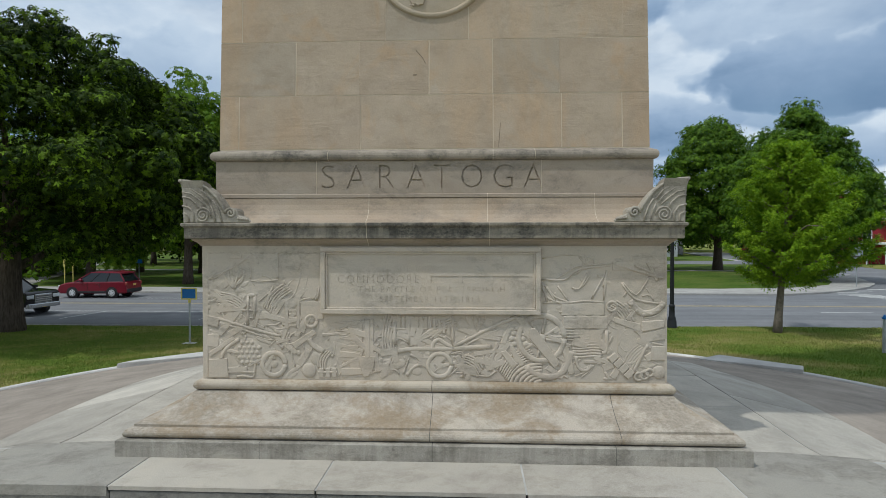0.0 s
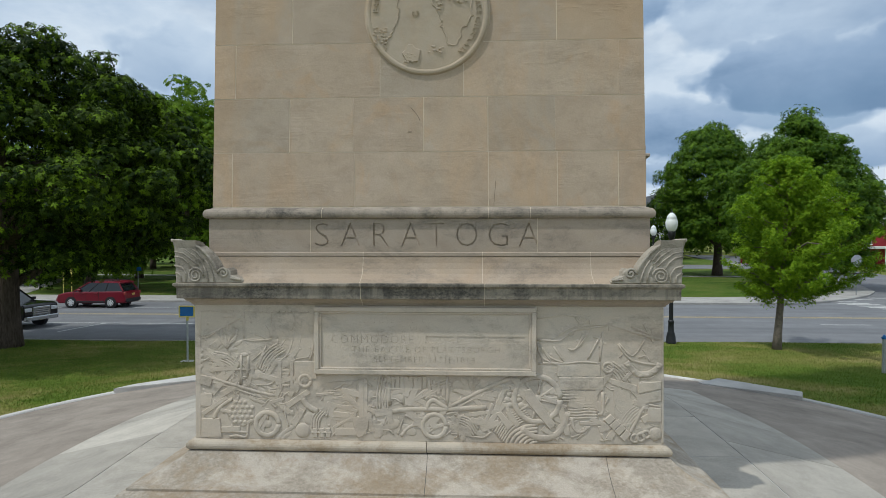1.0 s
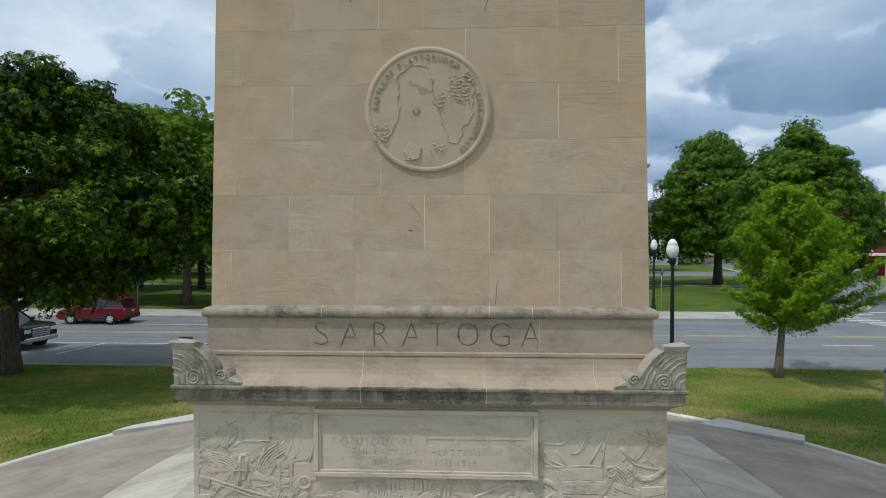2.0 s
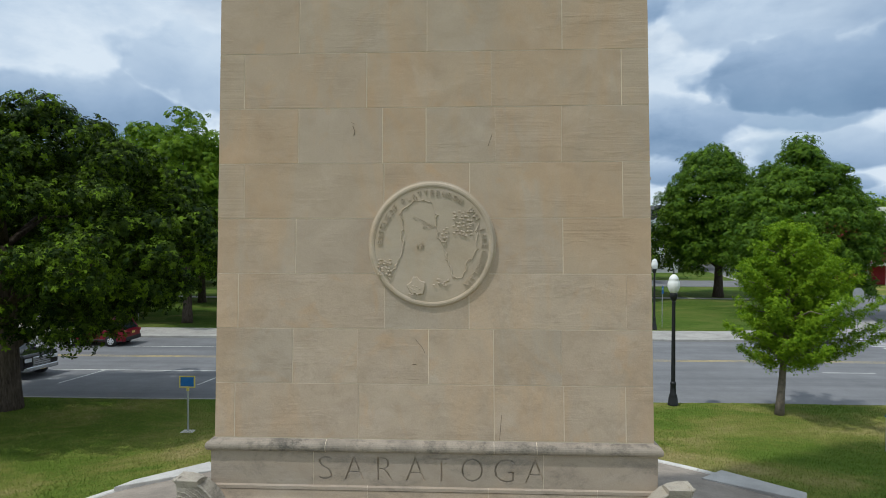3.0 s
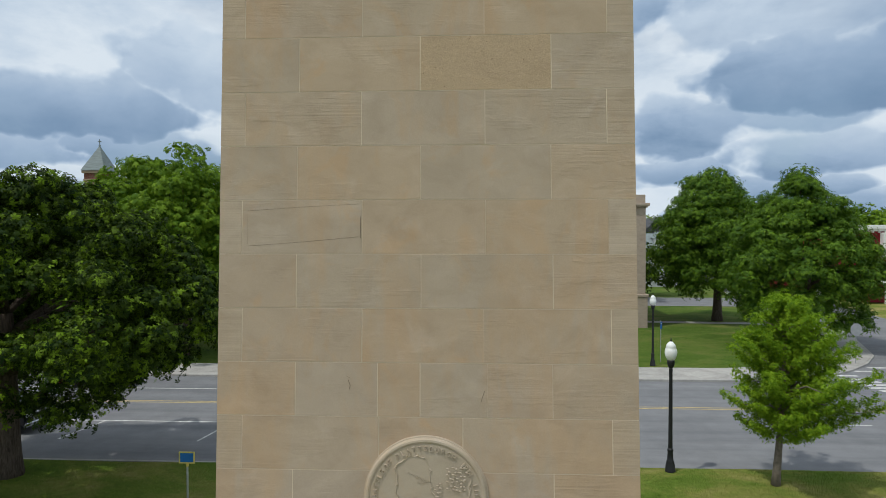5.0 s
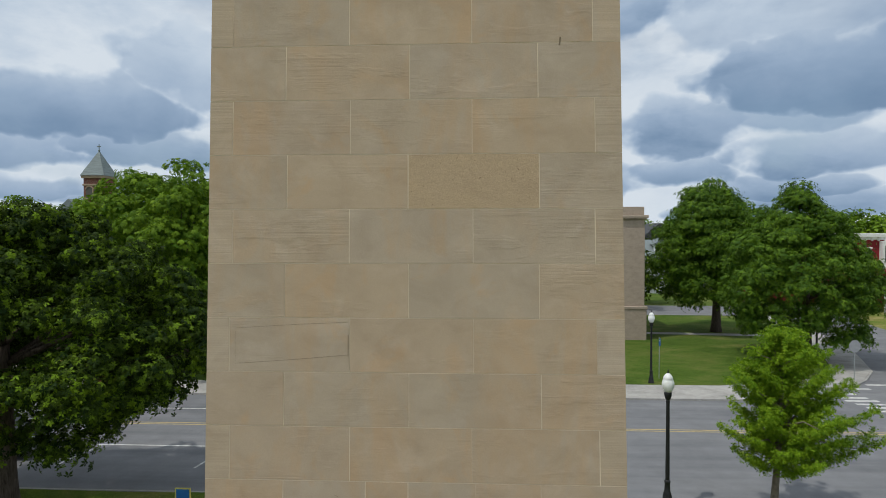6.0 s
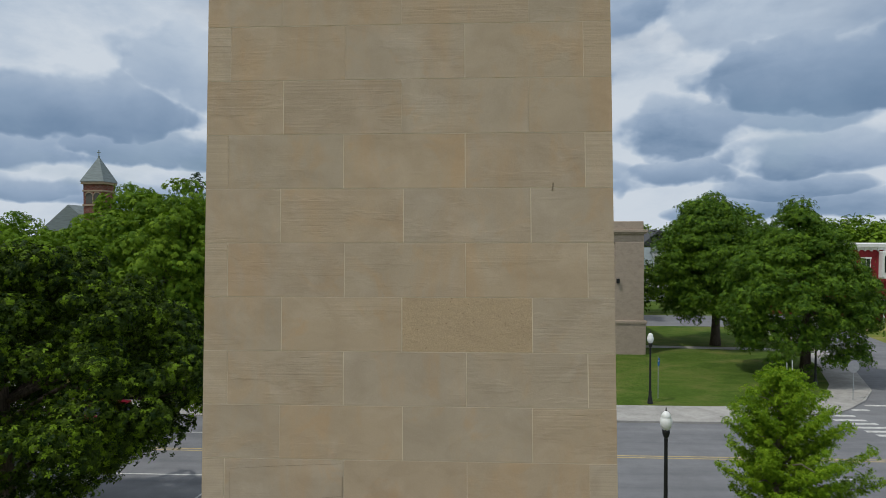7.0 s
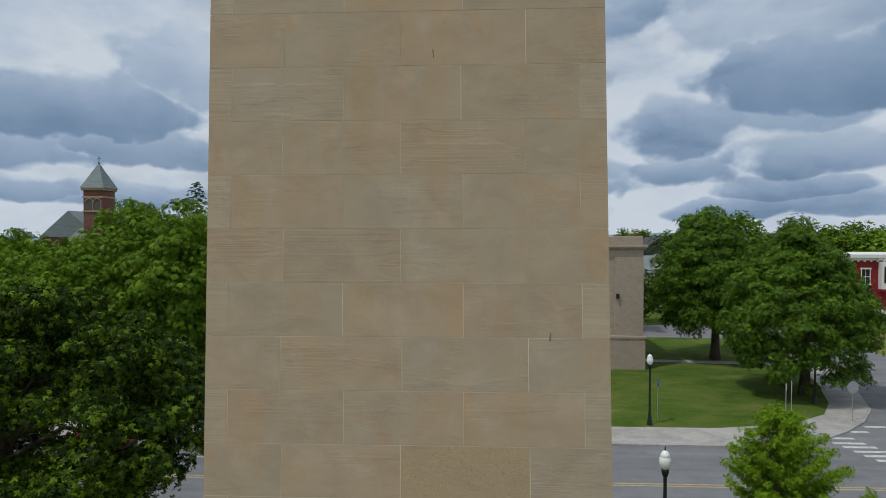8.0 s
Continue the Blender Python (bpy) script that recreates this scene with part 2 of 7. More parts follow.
SHAFT_TONES = [(0.432, 0.342, 0.256), (0.420, 0.338, 0.258), (0.444, 0.343, 0.248), (0.425, 0.342, 0.264), (0.438, 0.338, 0.246), (0.430, 0.346, 0.266), (0.422, 0.330, 0.246), (0.444, 0.350, 0.262)]
M_SHAFT = ashlar("shaft_limestone", SHAFT_TONES)
M_SHAFT_SAWN = ashlar("streaked_shaft_limestone", SHAFT_TONES, tooled=1.0, cover=0.85, warm=0.4)
M_SHAFT_END = ashlar("combed_shaft_limestone", [(0.45, 0.362, 0.276), (0.44, 0.35, 0.262), (0.455, 0.37, 0.285)], tooled=0.5, warm=0.25, combed=0.7)
M_SHAFT_LOW = ashlar("weathered_shaft_limestone", [(0.45, 0.355, 0.268), (0.425, 0.35, 0.275), (0.47, 0.375, 0.285), (0.435, 0.345, 0.258), (0.46, 0.38, 0.30)], tooled=0.8, warm=0.6, grain=1.0, worn=0.34)
M_DISC = ashlar("medallion_limestone", [(0.44, 0.365, 0.28), (0.45, 0.37, 0.282)], tooled=0.15, warm=0.4)
M_PITTED = stone("pitted_limestone", [(0.45, 0.335, 0.222)], grain=3.0, tooled=0.2, pits=1.0)
M_PALE = stone("pale_limestone", [(0.375, 0.312, 0.25), (0.355, 0.298, 0.24), (0.39, 0.322, 0.255)], tooled=0.35, stain=0.5, warm=0.5)
M_BAND = stone("warm_limestone", [(0.385, 0.31, 0.235), (0.365, 0.298, 0.23)], tooled=0.4, stain=0.45, warm=0.8, grain=2.0)
M_TORUS = stone("rust_stained_limestone", [(0.48, 0.42, 0.34)], tooled=0.1, stain=0.3, rust=1.0)
M_CARVED = stone("carved_limestone", [(0.535, 0.468, 0.386), (0.525, 0.462, 0.382)], tooled=0.1, stain=0.42, warm=0.45, grain=1.2)
M_PLINTH = stone("plinth_limestone", [(0.475, 0.42, 0.352), (0.455, 0.405, 0.342)], grain=3.0, tooled=0.15, stain=0.8, rust=0.9, cover=0.05, stain_col=(0.215, 0.182, 0.138))
M_GREY = stone("grey_limestone", [(0.435, 0.402, 0.348), (0.395, 0.368, 0.322), (0.455, 0.418, 0.358)], grain=2.4, tooled=0.15, stain=0.6, stain_col=(0.24, 0.215, 0.178))
M_BASE = stone("dirty_base_limestone", [(0.40, 0.37, 0.32), (0.37, 0.345, 0.30)], grain=2.4, tooled=0.15, stain=0.85, cover=0.05, stain_col=(0.17, 0.155, 0.128), runs=0.5)
M_ROUGH = stone("rough_dark_limestone", [(0.335, 0.315, 0.275), (0.315, 0.298, 0.262)], grain=4.0, tooled=0.0, stain=0.8, cover=0.02, stain_col=(0.175, 0.162, 0.14))
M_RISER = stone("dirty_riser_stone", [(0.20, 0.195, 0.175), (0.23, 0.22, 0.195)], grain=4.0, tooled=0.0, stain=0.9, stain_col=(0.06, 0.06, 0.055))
M_CAPSTAIN = stone("weathered_limestone", [(0.31, 0.275, 0.22), (0.275, 0.25, 0.205)], grain=2.0, tooled=0.2, stain=1.0, stain_col=(0.055, 0.052, 0.047), runs=0.6, cover=0.05)
M_ROLL = stone("stained_roll_limestone", [(0.345, 0.295, 0.24), (0.33, 0.285, 0.235)], grain=1.5, tooled=0.2, stain=1.0, stain_col=(0.075, 0.07, 0.062), runs=0.3)
M_EAR = stone("weathered_carved_limestone", [(0.40, 0.36, 0.30), (0.38, 0.345, 0.29)], grain=1.5, tooled=0.1, stain=0.8, stain_col=(0.13, 0.115, 0.095), cover=0.03)
M_MORTAR = plain("mortar", (0.62, 0.53, 0.41), 0.9, vary=0.16, scale=1.6)
M_CRACK = plain("crack_shadow", (0.20, 0.155, 0.11), 0.95)
M_DARKJOINT = plain("open_joint", (0.10, 0.095, 0.085), 0.95)


def concrete(name, col, stain=0.4):
    n = material(name, 0.9, 0.0, 0.2)
    big = n.noise(n.pos, 0.55, 6.0, 0.6, 0.4)
    tone = n.ramp(n.rand, [(0, [c * 0.80 for c in col]), (1, [c * 1.12 for c in col])])
    c = n.mix(1.0, tone, n.ramp(big, [(0.30, 1 - stain * 0.6), (0.52, 1.0), (0.72, 1.15)]), "MULTIPLY")
    c = n.mix(1.0, c, n.ramp(n.noise(n.mapping(n.pos, (1, 1, 1), (4, 9, 2)), 1.8, 7.0, 0.68, 0.6), [(0.36, 1 - stain * 0.3), (0.62, 1.08)]), "MULTIPLY")
    c = n.mix(1.0, c, n.ramp(n.noise(n.pos, 48.0, 6.0, 0.78), [(0.32, 0.84), (0.68, 1.14)]), "MULTIPLY")
    spots = n.noise(n.pos, 3.5, 6.0, 0.7)
    c = n.mix(n.ramp(spots, [(0.58, 0.0), (0.75, stain)]), c, [v * 0.55 for v in col])
    n.wire(c, n.b.inputs["Base Color"])
    bump(n, n.noise(n.pos, 48.0, 6.0, 0.7), 0.7, 0.006)
    return n.m


M_PAVING = concrete("plaza_stone", (0.425, 0.395, 0.345), 0.42)
M_AGGREGATE = concrete("pink_aggregate", (0.265, 0.23, 0.195), 0.45)
M_KERB = concrete("kerb_granite", (0.50, 0.485, 0.46), 0.25)
M_WALKWAY = concrete("sidewalk_concrete", (0.33, 0.32, 0.30), 0.35)


def asphalt():
    n = material("asphalt", 0.92, 0.0, 0.25)
    wear = n.noise(n.mapping(n.pos, (0.06, 0.9, 1.0)), 0.9, 6.0, 0.6)
    c = n.ramp(wear, [(0.25, (0.135, 0.139, 0.147)), (0.5, (0.178, 0.182, 0.192)), (0.75, (0.215, 0.218, 0.225))])
    c = n.mix(1.0, c, n.ramp(n.noise(n.pos, 0.7, 6.0, 0.65), [(0.3, 0.86), (0.7, 1.1)]), "MULTIPLY")
    c = n.mix(1.0, c, n.ramp(n.noise(n.pos, 70.0, 3.0, 0.7), [(0.3, 0.82), (0.7, 1.15)]), "MULTIPLY")
    n.wire(c, n.b.inputs["Base Color"])
    bump(n, n.noise(n.pos, 120.0, 3.0), 0.5, 0.006)
    return n.m


M_ASPHALT = asphalt()
M_WHITELINE = plain("white_road_paint", (0.52, 0.52, 0.50), 0.8, vary=0.35, scale=3.0)
M_YELLOWLINE = plain("yellow_road_paint", (0.42, 0.33, 0.15), 0.8, vary=0.3, scale=3.0)


def lawn(name="lawn_soil_and_grass", tones=[(0.29, (0.08, 0.138, 0.016)), (0.43, (0.12, 0.176, 0.026)), (0.54, (0.195, 0.208, 0.05)), (0.67, (0.305, 0.262, 0.11))]):
    n = material(name, 0.95, 0.0, 0.1)
    dry = n.noise(n.mapping(n.pos, (0.6, 1.0, 1.0)), 0.35, 6.0, 0.62, 0.5)
    c = n.ramp(dry, tones)
    c = n.mix(1.0, c, n.ramp(n.noise(n.pos, 5.0, 5.0, 0.7), [(0.3, 0.75), (0.7, 1.2)]), "MULTIPLY")
    c = n.mix(1.0, c, n.ramp(n.noise(n.pos, 60.0, 3.0, 0.7), [(0.3, 0.6), (0.7, 1.35)]), "MULTIPLY")
    n.wire(c, n.b.inputs["Base Color"])
    bump(n, n.noise(n.pos, 45.0, 4.0, 0.7), 1.0, 0.03)
    return n.m


M_LAWN = lawn()
M_PARKLAWN = lawn("park_grass", [(0.28, (0.050, 0.092, 0.012)), (0.46, (0.075, 0.125, 0.018)), (0.60, (0.115, 0.145, 0.032)), (0.74, (0.20, 0.185, 0.07))])


def leaf(name, lo, hi, gloss=0.6, through=0.2, spec=0.12, mid=0.45):
    """Leaves: tone differs from leaf to leaf and from bough to bough; light shines through."""
    n = material(name, gloss, 0.0, spec)
    isl = n.add("ShaderNodeNewGeometry").outputs["Random Per Island"]
    bough = n.noise(n.pos, 0.5, 3.0, 0.5)
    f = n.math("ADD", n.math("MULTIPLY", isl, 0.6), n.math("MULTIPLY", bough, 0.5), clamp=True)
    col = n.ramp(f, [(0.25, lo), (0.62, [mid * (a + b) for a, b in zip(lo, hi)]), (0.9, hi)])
    n.wire(col, n.b.inputs["Base Color"])
    tr = n.add("ShaderNodeBsdfTranslucent", {"Color": n.mix(1.0, col, (1.1, 1.25, 0.5), "MULTIPLY")})
    mx = n.add("ShaderNodeMixShader", {0: through, 1: n.b.outputs[0], 2: tr.outputs[0]})
    n.wire(mx.outputs[0], n.m.node_tree.nodes["Material Output"].inputs[0])
    return n.m


# near-black low and middle tones put the crown's inner shade into the leaf colour
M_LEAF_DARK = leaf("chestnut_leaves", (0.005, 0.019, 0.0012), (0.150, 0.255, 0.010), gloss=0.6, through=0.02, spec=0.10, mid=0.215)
M_LEAF_LIME = leaf("young_linden_leaves", (0.10, 0.20, 0.008), (0.285, 0.43, 0.02), through=0.25)
M_LEAF_MID = leaf("maple_leaves", (0.050, 0.112, 0.006), (0.190, 0.300, 0.018), mid=0.5)
M_LEAF_PARK = leaf("park_maple_leaves", (0.032, 0.084, 0.006), (0.15, 0.265, 0.014), gloss=0.55, through=0.12, spec=0.15, mid=0.42)
M_LEAF_SPRUCE = leaf("spruce_needles", (0.018, 0.04, 0.02), (0.04, 0.075, 0.035))


def bark():
    n = material("bark", 0.95, 0.0, 0.1)
    f = n.noise(n.mapping(n.pos, (9, 9, 1.6)), 1.6, 6.0, 0.65, 0.5)
    n.wire(n.ramp(f, [(0.3, (0.035, 0.028, 0.022)), (0.7, (0.13, 0.105, 0.085))]), n.b.inputs["Base Color"])
    bump(n, f, 1.0, 0.03)
    return n.m


M_BARK = bark()
M_BARK_YOUNG = plain("smooth_young_bark", (0.16, 0.135, 0.11), 0.9, vary=0.3, scale=9.0)
M_BLACKPAINT = plain("black_iron_paint", (0.012, 0.013, 0.014), 0.45)
M_GALV = plain("galvanised_steel", (0.38, 0.40, 0.41), 0.5, 0.6)

# ---- helpers for meshes ----
def part(name, bm, mat, parent, label="", smooth=False):
    """Links a bmesh as one mesh object under a thing or a part."""
    me = bpy.data.meshes.new(name)
    bm.normal_update()
    bm.to_mesh(me)
    bm.free()
    return part_mesh(name, me, mat, parent, label, smooth)


def part_mesh(name, me, mat, parent, label="", smooth=False):
    if mat and not me.materials:
        me.materials.append(mat)
    if smooth:
        me.shade_smooth()
    ob = new(name, me)
    ob.parent = parent
    return tagged(ob, label)


def thing(name, label, category, group="", kind="", at=None):
    ob = new(name)
    if at is not None:
        ob.matrix_basis = at
    return tagged(ob, label, category, group, kind)


def solo(name, bm, mat, label, category, group="", kind="", smooth=False):
    """A thing that is one mesh."""
    ob = part(name, bm, mat, None, "", smooth)
    return tagged(ob, label, category, group, kind)


def raw(name, verts, faces, mat=None, smooth=False):
    me = bpy.data.meshes.new(name)
    me.from_pydata(verts, [], faces)
    me.update()
    if mat:
        me.materials.append(mat)
    if smooth:
        me.shade_smooth()
    return me


def box(bm, x0, x1, y0, y1, z0, z1, bevel=0.0, m=None):
    co = [(x, y, z) for x in (x0, x1) for y in (y0, y1) for z in (z0, z1)]
    vs = [bm.verts.new(m @ Vector(c) if m else c) for c in co]
    fs = [bm.faces.new([vs[i] for i in q]) for q in ((0, 1, 3, 2), (4, 6, 7, 5), (0, 4, 5, 1), (2, 3, 7, 6), (0, 2, 6, 4), (1, 5, 7, 3))]
    if bevel:
        bmesh.ops.bevel(bm, geom=list({e for f in fs for e in f.edges}), offset=bevel, segments=1, affect="EDGES", profile=0.5)
    return bm


def lathe(bm, prof, seg=16, m=None):
    """Turns a profile of (radius, z) round the z axis."""
    m = m or Matrix()
    rings = []
    for r, z in prof:
        if r < 1e-5:
            rings.append([bm.verts.new(m @ Vector((0, 0, z)))])
        else:
            rings.append([bm.verts.new(m @ Vector((r * math.cos(2 * math.pi * i / seg), r * math.sin(2 * math.pi * i / seg), z))) for i in range(seg)])
    for a, b in zip(rings, rings[1:]):
        for i in range(seg):
            j = (i + 1) % seg
            q = [a[i % len(a)], a[j % len(a)], b[j % len(b)], b[i % len(b)]]
            q = list(dict.fromkeys(q))
            if len(q) > 2:
                bm.faces.new(q)
    for ring, flip in ((rings[0], True), (rings[-1], False)):
        if len(ring) > 2:
            bm.faces.new(ring[::-1] if flip else ring)
    return bm


def tube(bm, path, radius, seg=6, taper=None):
    """A round bar along a path; taper: radius at each point."""
    path = [Vector(p) for p in path]
    rings, side = [], None
    for i, p in enumerate(path):
        d = (path[min(i + 1, len(path) - 1)] - path[max(i - 1, 0)]).normalized()
        if side is None:
            side = d.orthogonal().normalized()
        side = (side - d * side.dot(d)).normalized()
        other = d.cross(side)
        r = taper[i] if taper else radius
        rings.append([bm.verts.new(p + (side * math.cos(a) + other * math.sin(a)) * r) for a in (2 * math.pi * k / seg for k in range(seg))])
    for a, b in zip(rings, rings[1:]):
        for i in range(seg):
            bm.faces.new([a[i], a[(i + 1) % seg], b[(i + 1) % seg], b[i]])
    bm.faces.new(rings[0][::-1])
    bm.faces.new(rings[-1])
    return bm


def slab(bm, outline, y0, y1, chamfer=0.0):
    """A plate with an (x, z) outline: back at y0, front at y1 (nearer the front, y1 < y0), its front edge chamfered."""
    n = len(outline)
    c = Vector((sum(p[0] for p in outline) / n, sum(p[1] for p in outline) / n))
    area = sum(outline[i][0] * outline[(i + 1) % n][1] - outline[(i + 1) % n][0] * outline[i][1] for i in range(n))
    pts = outline if area > 0 else outline[::-1]
    back = [bm.verts.new((x, y0, z)) for x, z in pts]
    step = math.copysign(min(chamfer, abs(y1 - y0) * 0.8), y1 - y0)
    mid = [bm.verts.new((x, y1 - step, z)) for x, z in pts]
    front = []
    for i, (x, z) in enumerate(pts):
        a, b = Vector(pts[i - 1]), Vector(pts[(i + 1) % n])
        e1, e2 = (Vector((x, z)) - a).normalized(), (b - Vector((x, z))).normalized()
        nrm = Vector((-(e1.y + e2.y), e1.x + e2.x))
        nrm = nrm.normalized() if nrm.length > 1e-6 else (c - Vector((x, z))).normalized()
        front.append(bm.verts.new((x + nrm.x * chamfer, y1, z + nrm.y * chamfer)))
    rings = [back, mid, front] if chamfer else [back, front]
    for a, b in zip(rings, rings[1:]):
        for i in range(n):
            j = (i + 1) % n
            bm.faces.new([a[i], a[j], b[j], b[i]])
    bm.faces.new(front)
    bm.faces.new(back[::-1])
    return bm

# ---- ground, plaza, lawns, roads ----
ROAD_Z, LAWN_Z = -0.60, -0.46
NEAR_KERB, FAR_KERB = 16.55, 32.6        # y of the street's two edges
PLAZA_R = 10.5


def plaza_z(x, y):
    """Height of the paved mound: level round the base, falling away to the lawn."""
    r2 = math.hypot(x, y)
    r3 = (abs(x) ** 3 + abs(y) ** 3) ** (1 / 3)
    k = min(1, max(0, (r2 - 4.4) / 1.6))
    r = r3 + (r2 - r3) * k
    z = 1.13 - 0.23 * max(0, min(r, 5.6) - 3.9) - 0.19 * max(0, min(r, 6.8) - 5.6) - 0.147 * max(0, r - 6.8)
    front = min(1, max(0, (-1.9 - y) / 0.9))
    k = min(1, max(0, (5.9 - abs(x)) / 1.6))
    z += (1.13 - 0.012 * max(0, abs(x) - 3.3) - z) * front * k * k * (3 - 2 * k)
    if y < -3.76:
        z = min(z, 0.50)
    return z


def lawn_z(x, y):
    r = math.hypot(x, y)
    k = min(1, max(0, (r - PLAZA_R) / 5.0))
    k = k * k * (3 - 2 * k)
    side = 0.10 * min(1, max(0, (x + 4) / 8))
    return -0.03 + (LAWN_Z + side + 0.03) * k + 0.05 * noise.noise((x * 0.18, y * 0.18, 0.3)) * k


bm = bmesh.new()
rings = [0.0, 40, 120, 400, 1200, 4800]
vs = [[bm.verts.new((r * math.cos(2 * math.pi * i / 32), r * math.sin(2 * math.pi * i / 32), -0.85))for i in range(32)] if r else [bm.verts.new((0, 0, -0.85))] for r in rings]
for a, b in zip(vs, vs[1:]):
    for i in range(32):
        q = [a[i % len(a)], b[i], b[(i + 1) % 32], a[(i + 1) % len(a)]]
        bm.faces.new(list(dict.fromkeys(q)))
solo("ground", bm, M_LAWN, "wide grassy ground reaching to the horizon", "ground", kind="structure")


def polar_sheet(fz, rlist, angles, rmax=None):
    verts, faces = [], []
    for a in angles:
        c, s = math.cos(a), math.sin(a)
        top = rmax(a) if rmax else None
        for r in rlist:
            q = r if top is None else rlist[0] + (r - rlist[0]) * (top - rlist[0]) / (rlist[-1] - rlist[0])
            verts.append((q * c, q * s, fz(q * c, q * s)))
    n = len(rlist)
    for i in range(len(angles) - 1):
        for j in range(n - 1):
            faces.append((i * n + j, i * n + j + 1, (i + 1) * n + j + 1, (i + 1) * n + j))
    return verts, faces


def lawn_reach(a):
    s, c = math.sin(a), math.cos(a)
    r = 70.0
    if s > 0:
        r = min(r, (NEAR_KERB - 0.16) / s)
    return r


ang = [2 * math.pi * i / 240 for i in range(241)]
v, f = polar_sheet(lawn_z, [PLAZA_R + 0.16 + (70 - PLAZA_R) * (i / 36) ** 1.6 for i in range(37)], ang, rmax=lawn_reach)
tagged(part_mesh("lawn", raw("lawn", v, f), M_LAWN, None, smooth=True), "mown lawn with dry yellow patches round the plaza", "lawn", kind="structure")

# round granite kerb of the plaza
v, f = [], []
prof = [(-0.02, -0.5), (-0.02, 0.05), (0.0, 0.075), (0.15, 0.075), (0.18, 0.05), (0.18, -0.5)]
plaza = thing("plaza", "round paved mound of pale stone slabs and pinkish aggregate", "plaza", kind="structure")
for s in range(28):
    a0, a1 = 2 * math.pi * s / 28 + 0.0008, 2 * math.pi * (s + 1) / 28 - 0.0008
    v, f = [], []
    for i in range(7):
        a = a0 + (a1 - a0) * i / 6
        for dr, dz in prof:
            r = PLAZA_R + dr
            v.append((r * math.cos(a), r * math.sin(a), dz - 0.075))
    for i in range(6):
        for j in range(5):
            f.append((i * 6 + j, i * 6 + j + 1, i * 6 + j + 7, i * 6 + j + 6))
    f += [tuple(range(5, -1, -1)), tuple(range(36, 42))]
    part_mesh("kerb_stone", raw("kerb_stone", v, f), M_KERB, plaza)

def bed_z(x, y):
    inside = max(abs(x), abs(y))
    k = min(1.0, max(0.0, (5.5 - inside) / 0.2))
    if y < -3.4 and abs(x) < 5.6:
        return min(plaza_z(x, y), 0.45) - 0.05
    return plaza_z(x, y) - 0.09 * k


# aggregate ring under and round the slabs
v, f = polar_sheet(bed_z, [2.6 + 0.14 * i for i in range(38)] + [8.2, 9, 9.8, PLAZA_R - 0.015], ang)
part_mesh("aggregate_bed", raw("aggregate_bed", v, f), M_AGGREGATE, plaza, "pinkish exposed aggregate paving", smooth=True)


def paving_slab(x0, x1, y0, y1, mat=None, deep=0.14, name="paving_slab"):
    n, g = 10, 0.009
    xs = [x0 + g + (x1 - x0 - 2 * g) * i / n for i in range(n + 1)]
    ys = [y0 + g + (y1 - y0 - 2 * g) * i / n for i in range(n + 1)]
    up = random.uniform(-0.003, 0.004)
    v = [(x, y, plaza_z(x, max(y, -3.755)) + up) for x in xs for y in ys]
    q = n + 1
    f = [(i * q + j, (i + 1) * q + j, (i + 1) * q + j + 1, i * q + j + 1) for i in range(n) for j in range(n)]
    rim = [i * q for i in range(q)] + [n * q + j for j in range(1, q)] + [i * q + n for i in range(n - 1, -1, -1)] + [j for j in range(n - 1, 0, -1)]
    base = len(v)
    v += [(v[i][0], v[i][1], v[i][2] - deep) for i in rim]
    for k in range(len(rim)):
        k2 = (k + 1) % len(rim)
        f.append((rim[k2], rim[k], base + k, base + k2))
    return part_mesh(name, raw(name, v, f), mat or M_PAVING, plaza)


# pale mortar in the slabs' joints
v, f = [], []
grid = [-5.45 + 10.9 * i / 108 for i in range(109)]
ys = [-3.745] + [y for y in grid if y > -3.70]
for x in grid:
    v += [(x, y, plaza_z(x, y) - 0.003) for y in ys]
for i in range(len(grid) - 1):
    for j in range(len(ys) - 1):
        q = len(ys)
        f.append((i * q + j, (i + 1) * q + j, (i + 1) * q + j + 1, i * q + j + 1))
part_mesh("joint_mortar", raw("joint_mortar", v, f), plain("pale_joint_mortar", (0.44, 0.435, 0.42), 0.9, vary=0.25, scale=2.5), plaza, "pale mortar in the joints")

# slabs close round the base (weathered stone) and the paler band outside them
for sx in (-1, 1):
    for y0, y1 in ((-3.755, -2.62), (-2.62, -0.95), (-0.95, 0.8), (0.8, 2.6), (2.6, 3.92)):
        x0, x1 = sorted((sx * (2.71 if y1 < -2 else 3.0), sx * (4.3 if y1 < -2 else 3.92)))
        paving_slab(x0, x1, y0, y1, M_ROUGH if y1 < -2 else M_PAVING, 0.09)
    for y0, y1 in ((-3.755, -2.62), (-2.62, -0.3), (-0.3, 1.15), (1.15, 3.1), (3.1, 5.5)):
        x0, x1 = sorted((sx * (4.3 if y1 < -2 else 3.92), sx * 5.5))
        paving_slab(x0, x1, y0, y1, M_PAVING, 0.34)
for x0, x1 in ((-3.0, -0.85), (-0.85, 0.95), (0.95, 2.75), (2.75, 3.0)):
    paving_slab(x0, x1, 3.0, 3.92)
for x0, x1 in ((-3.92, -2.2), (-2.2, 0.1), (0.1, 2.1), (2.1, 3.92)):
    paving_slab(x0, x1, 3.92, 5.5)
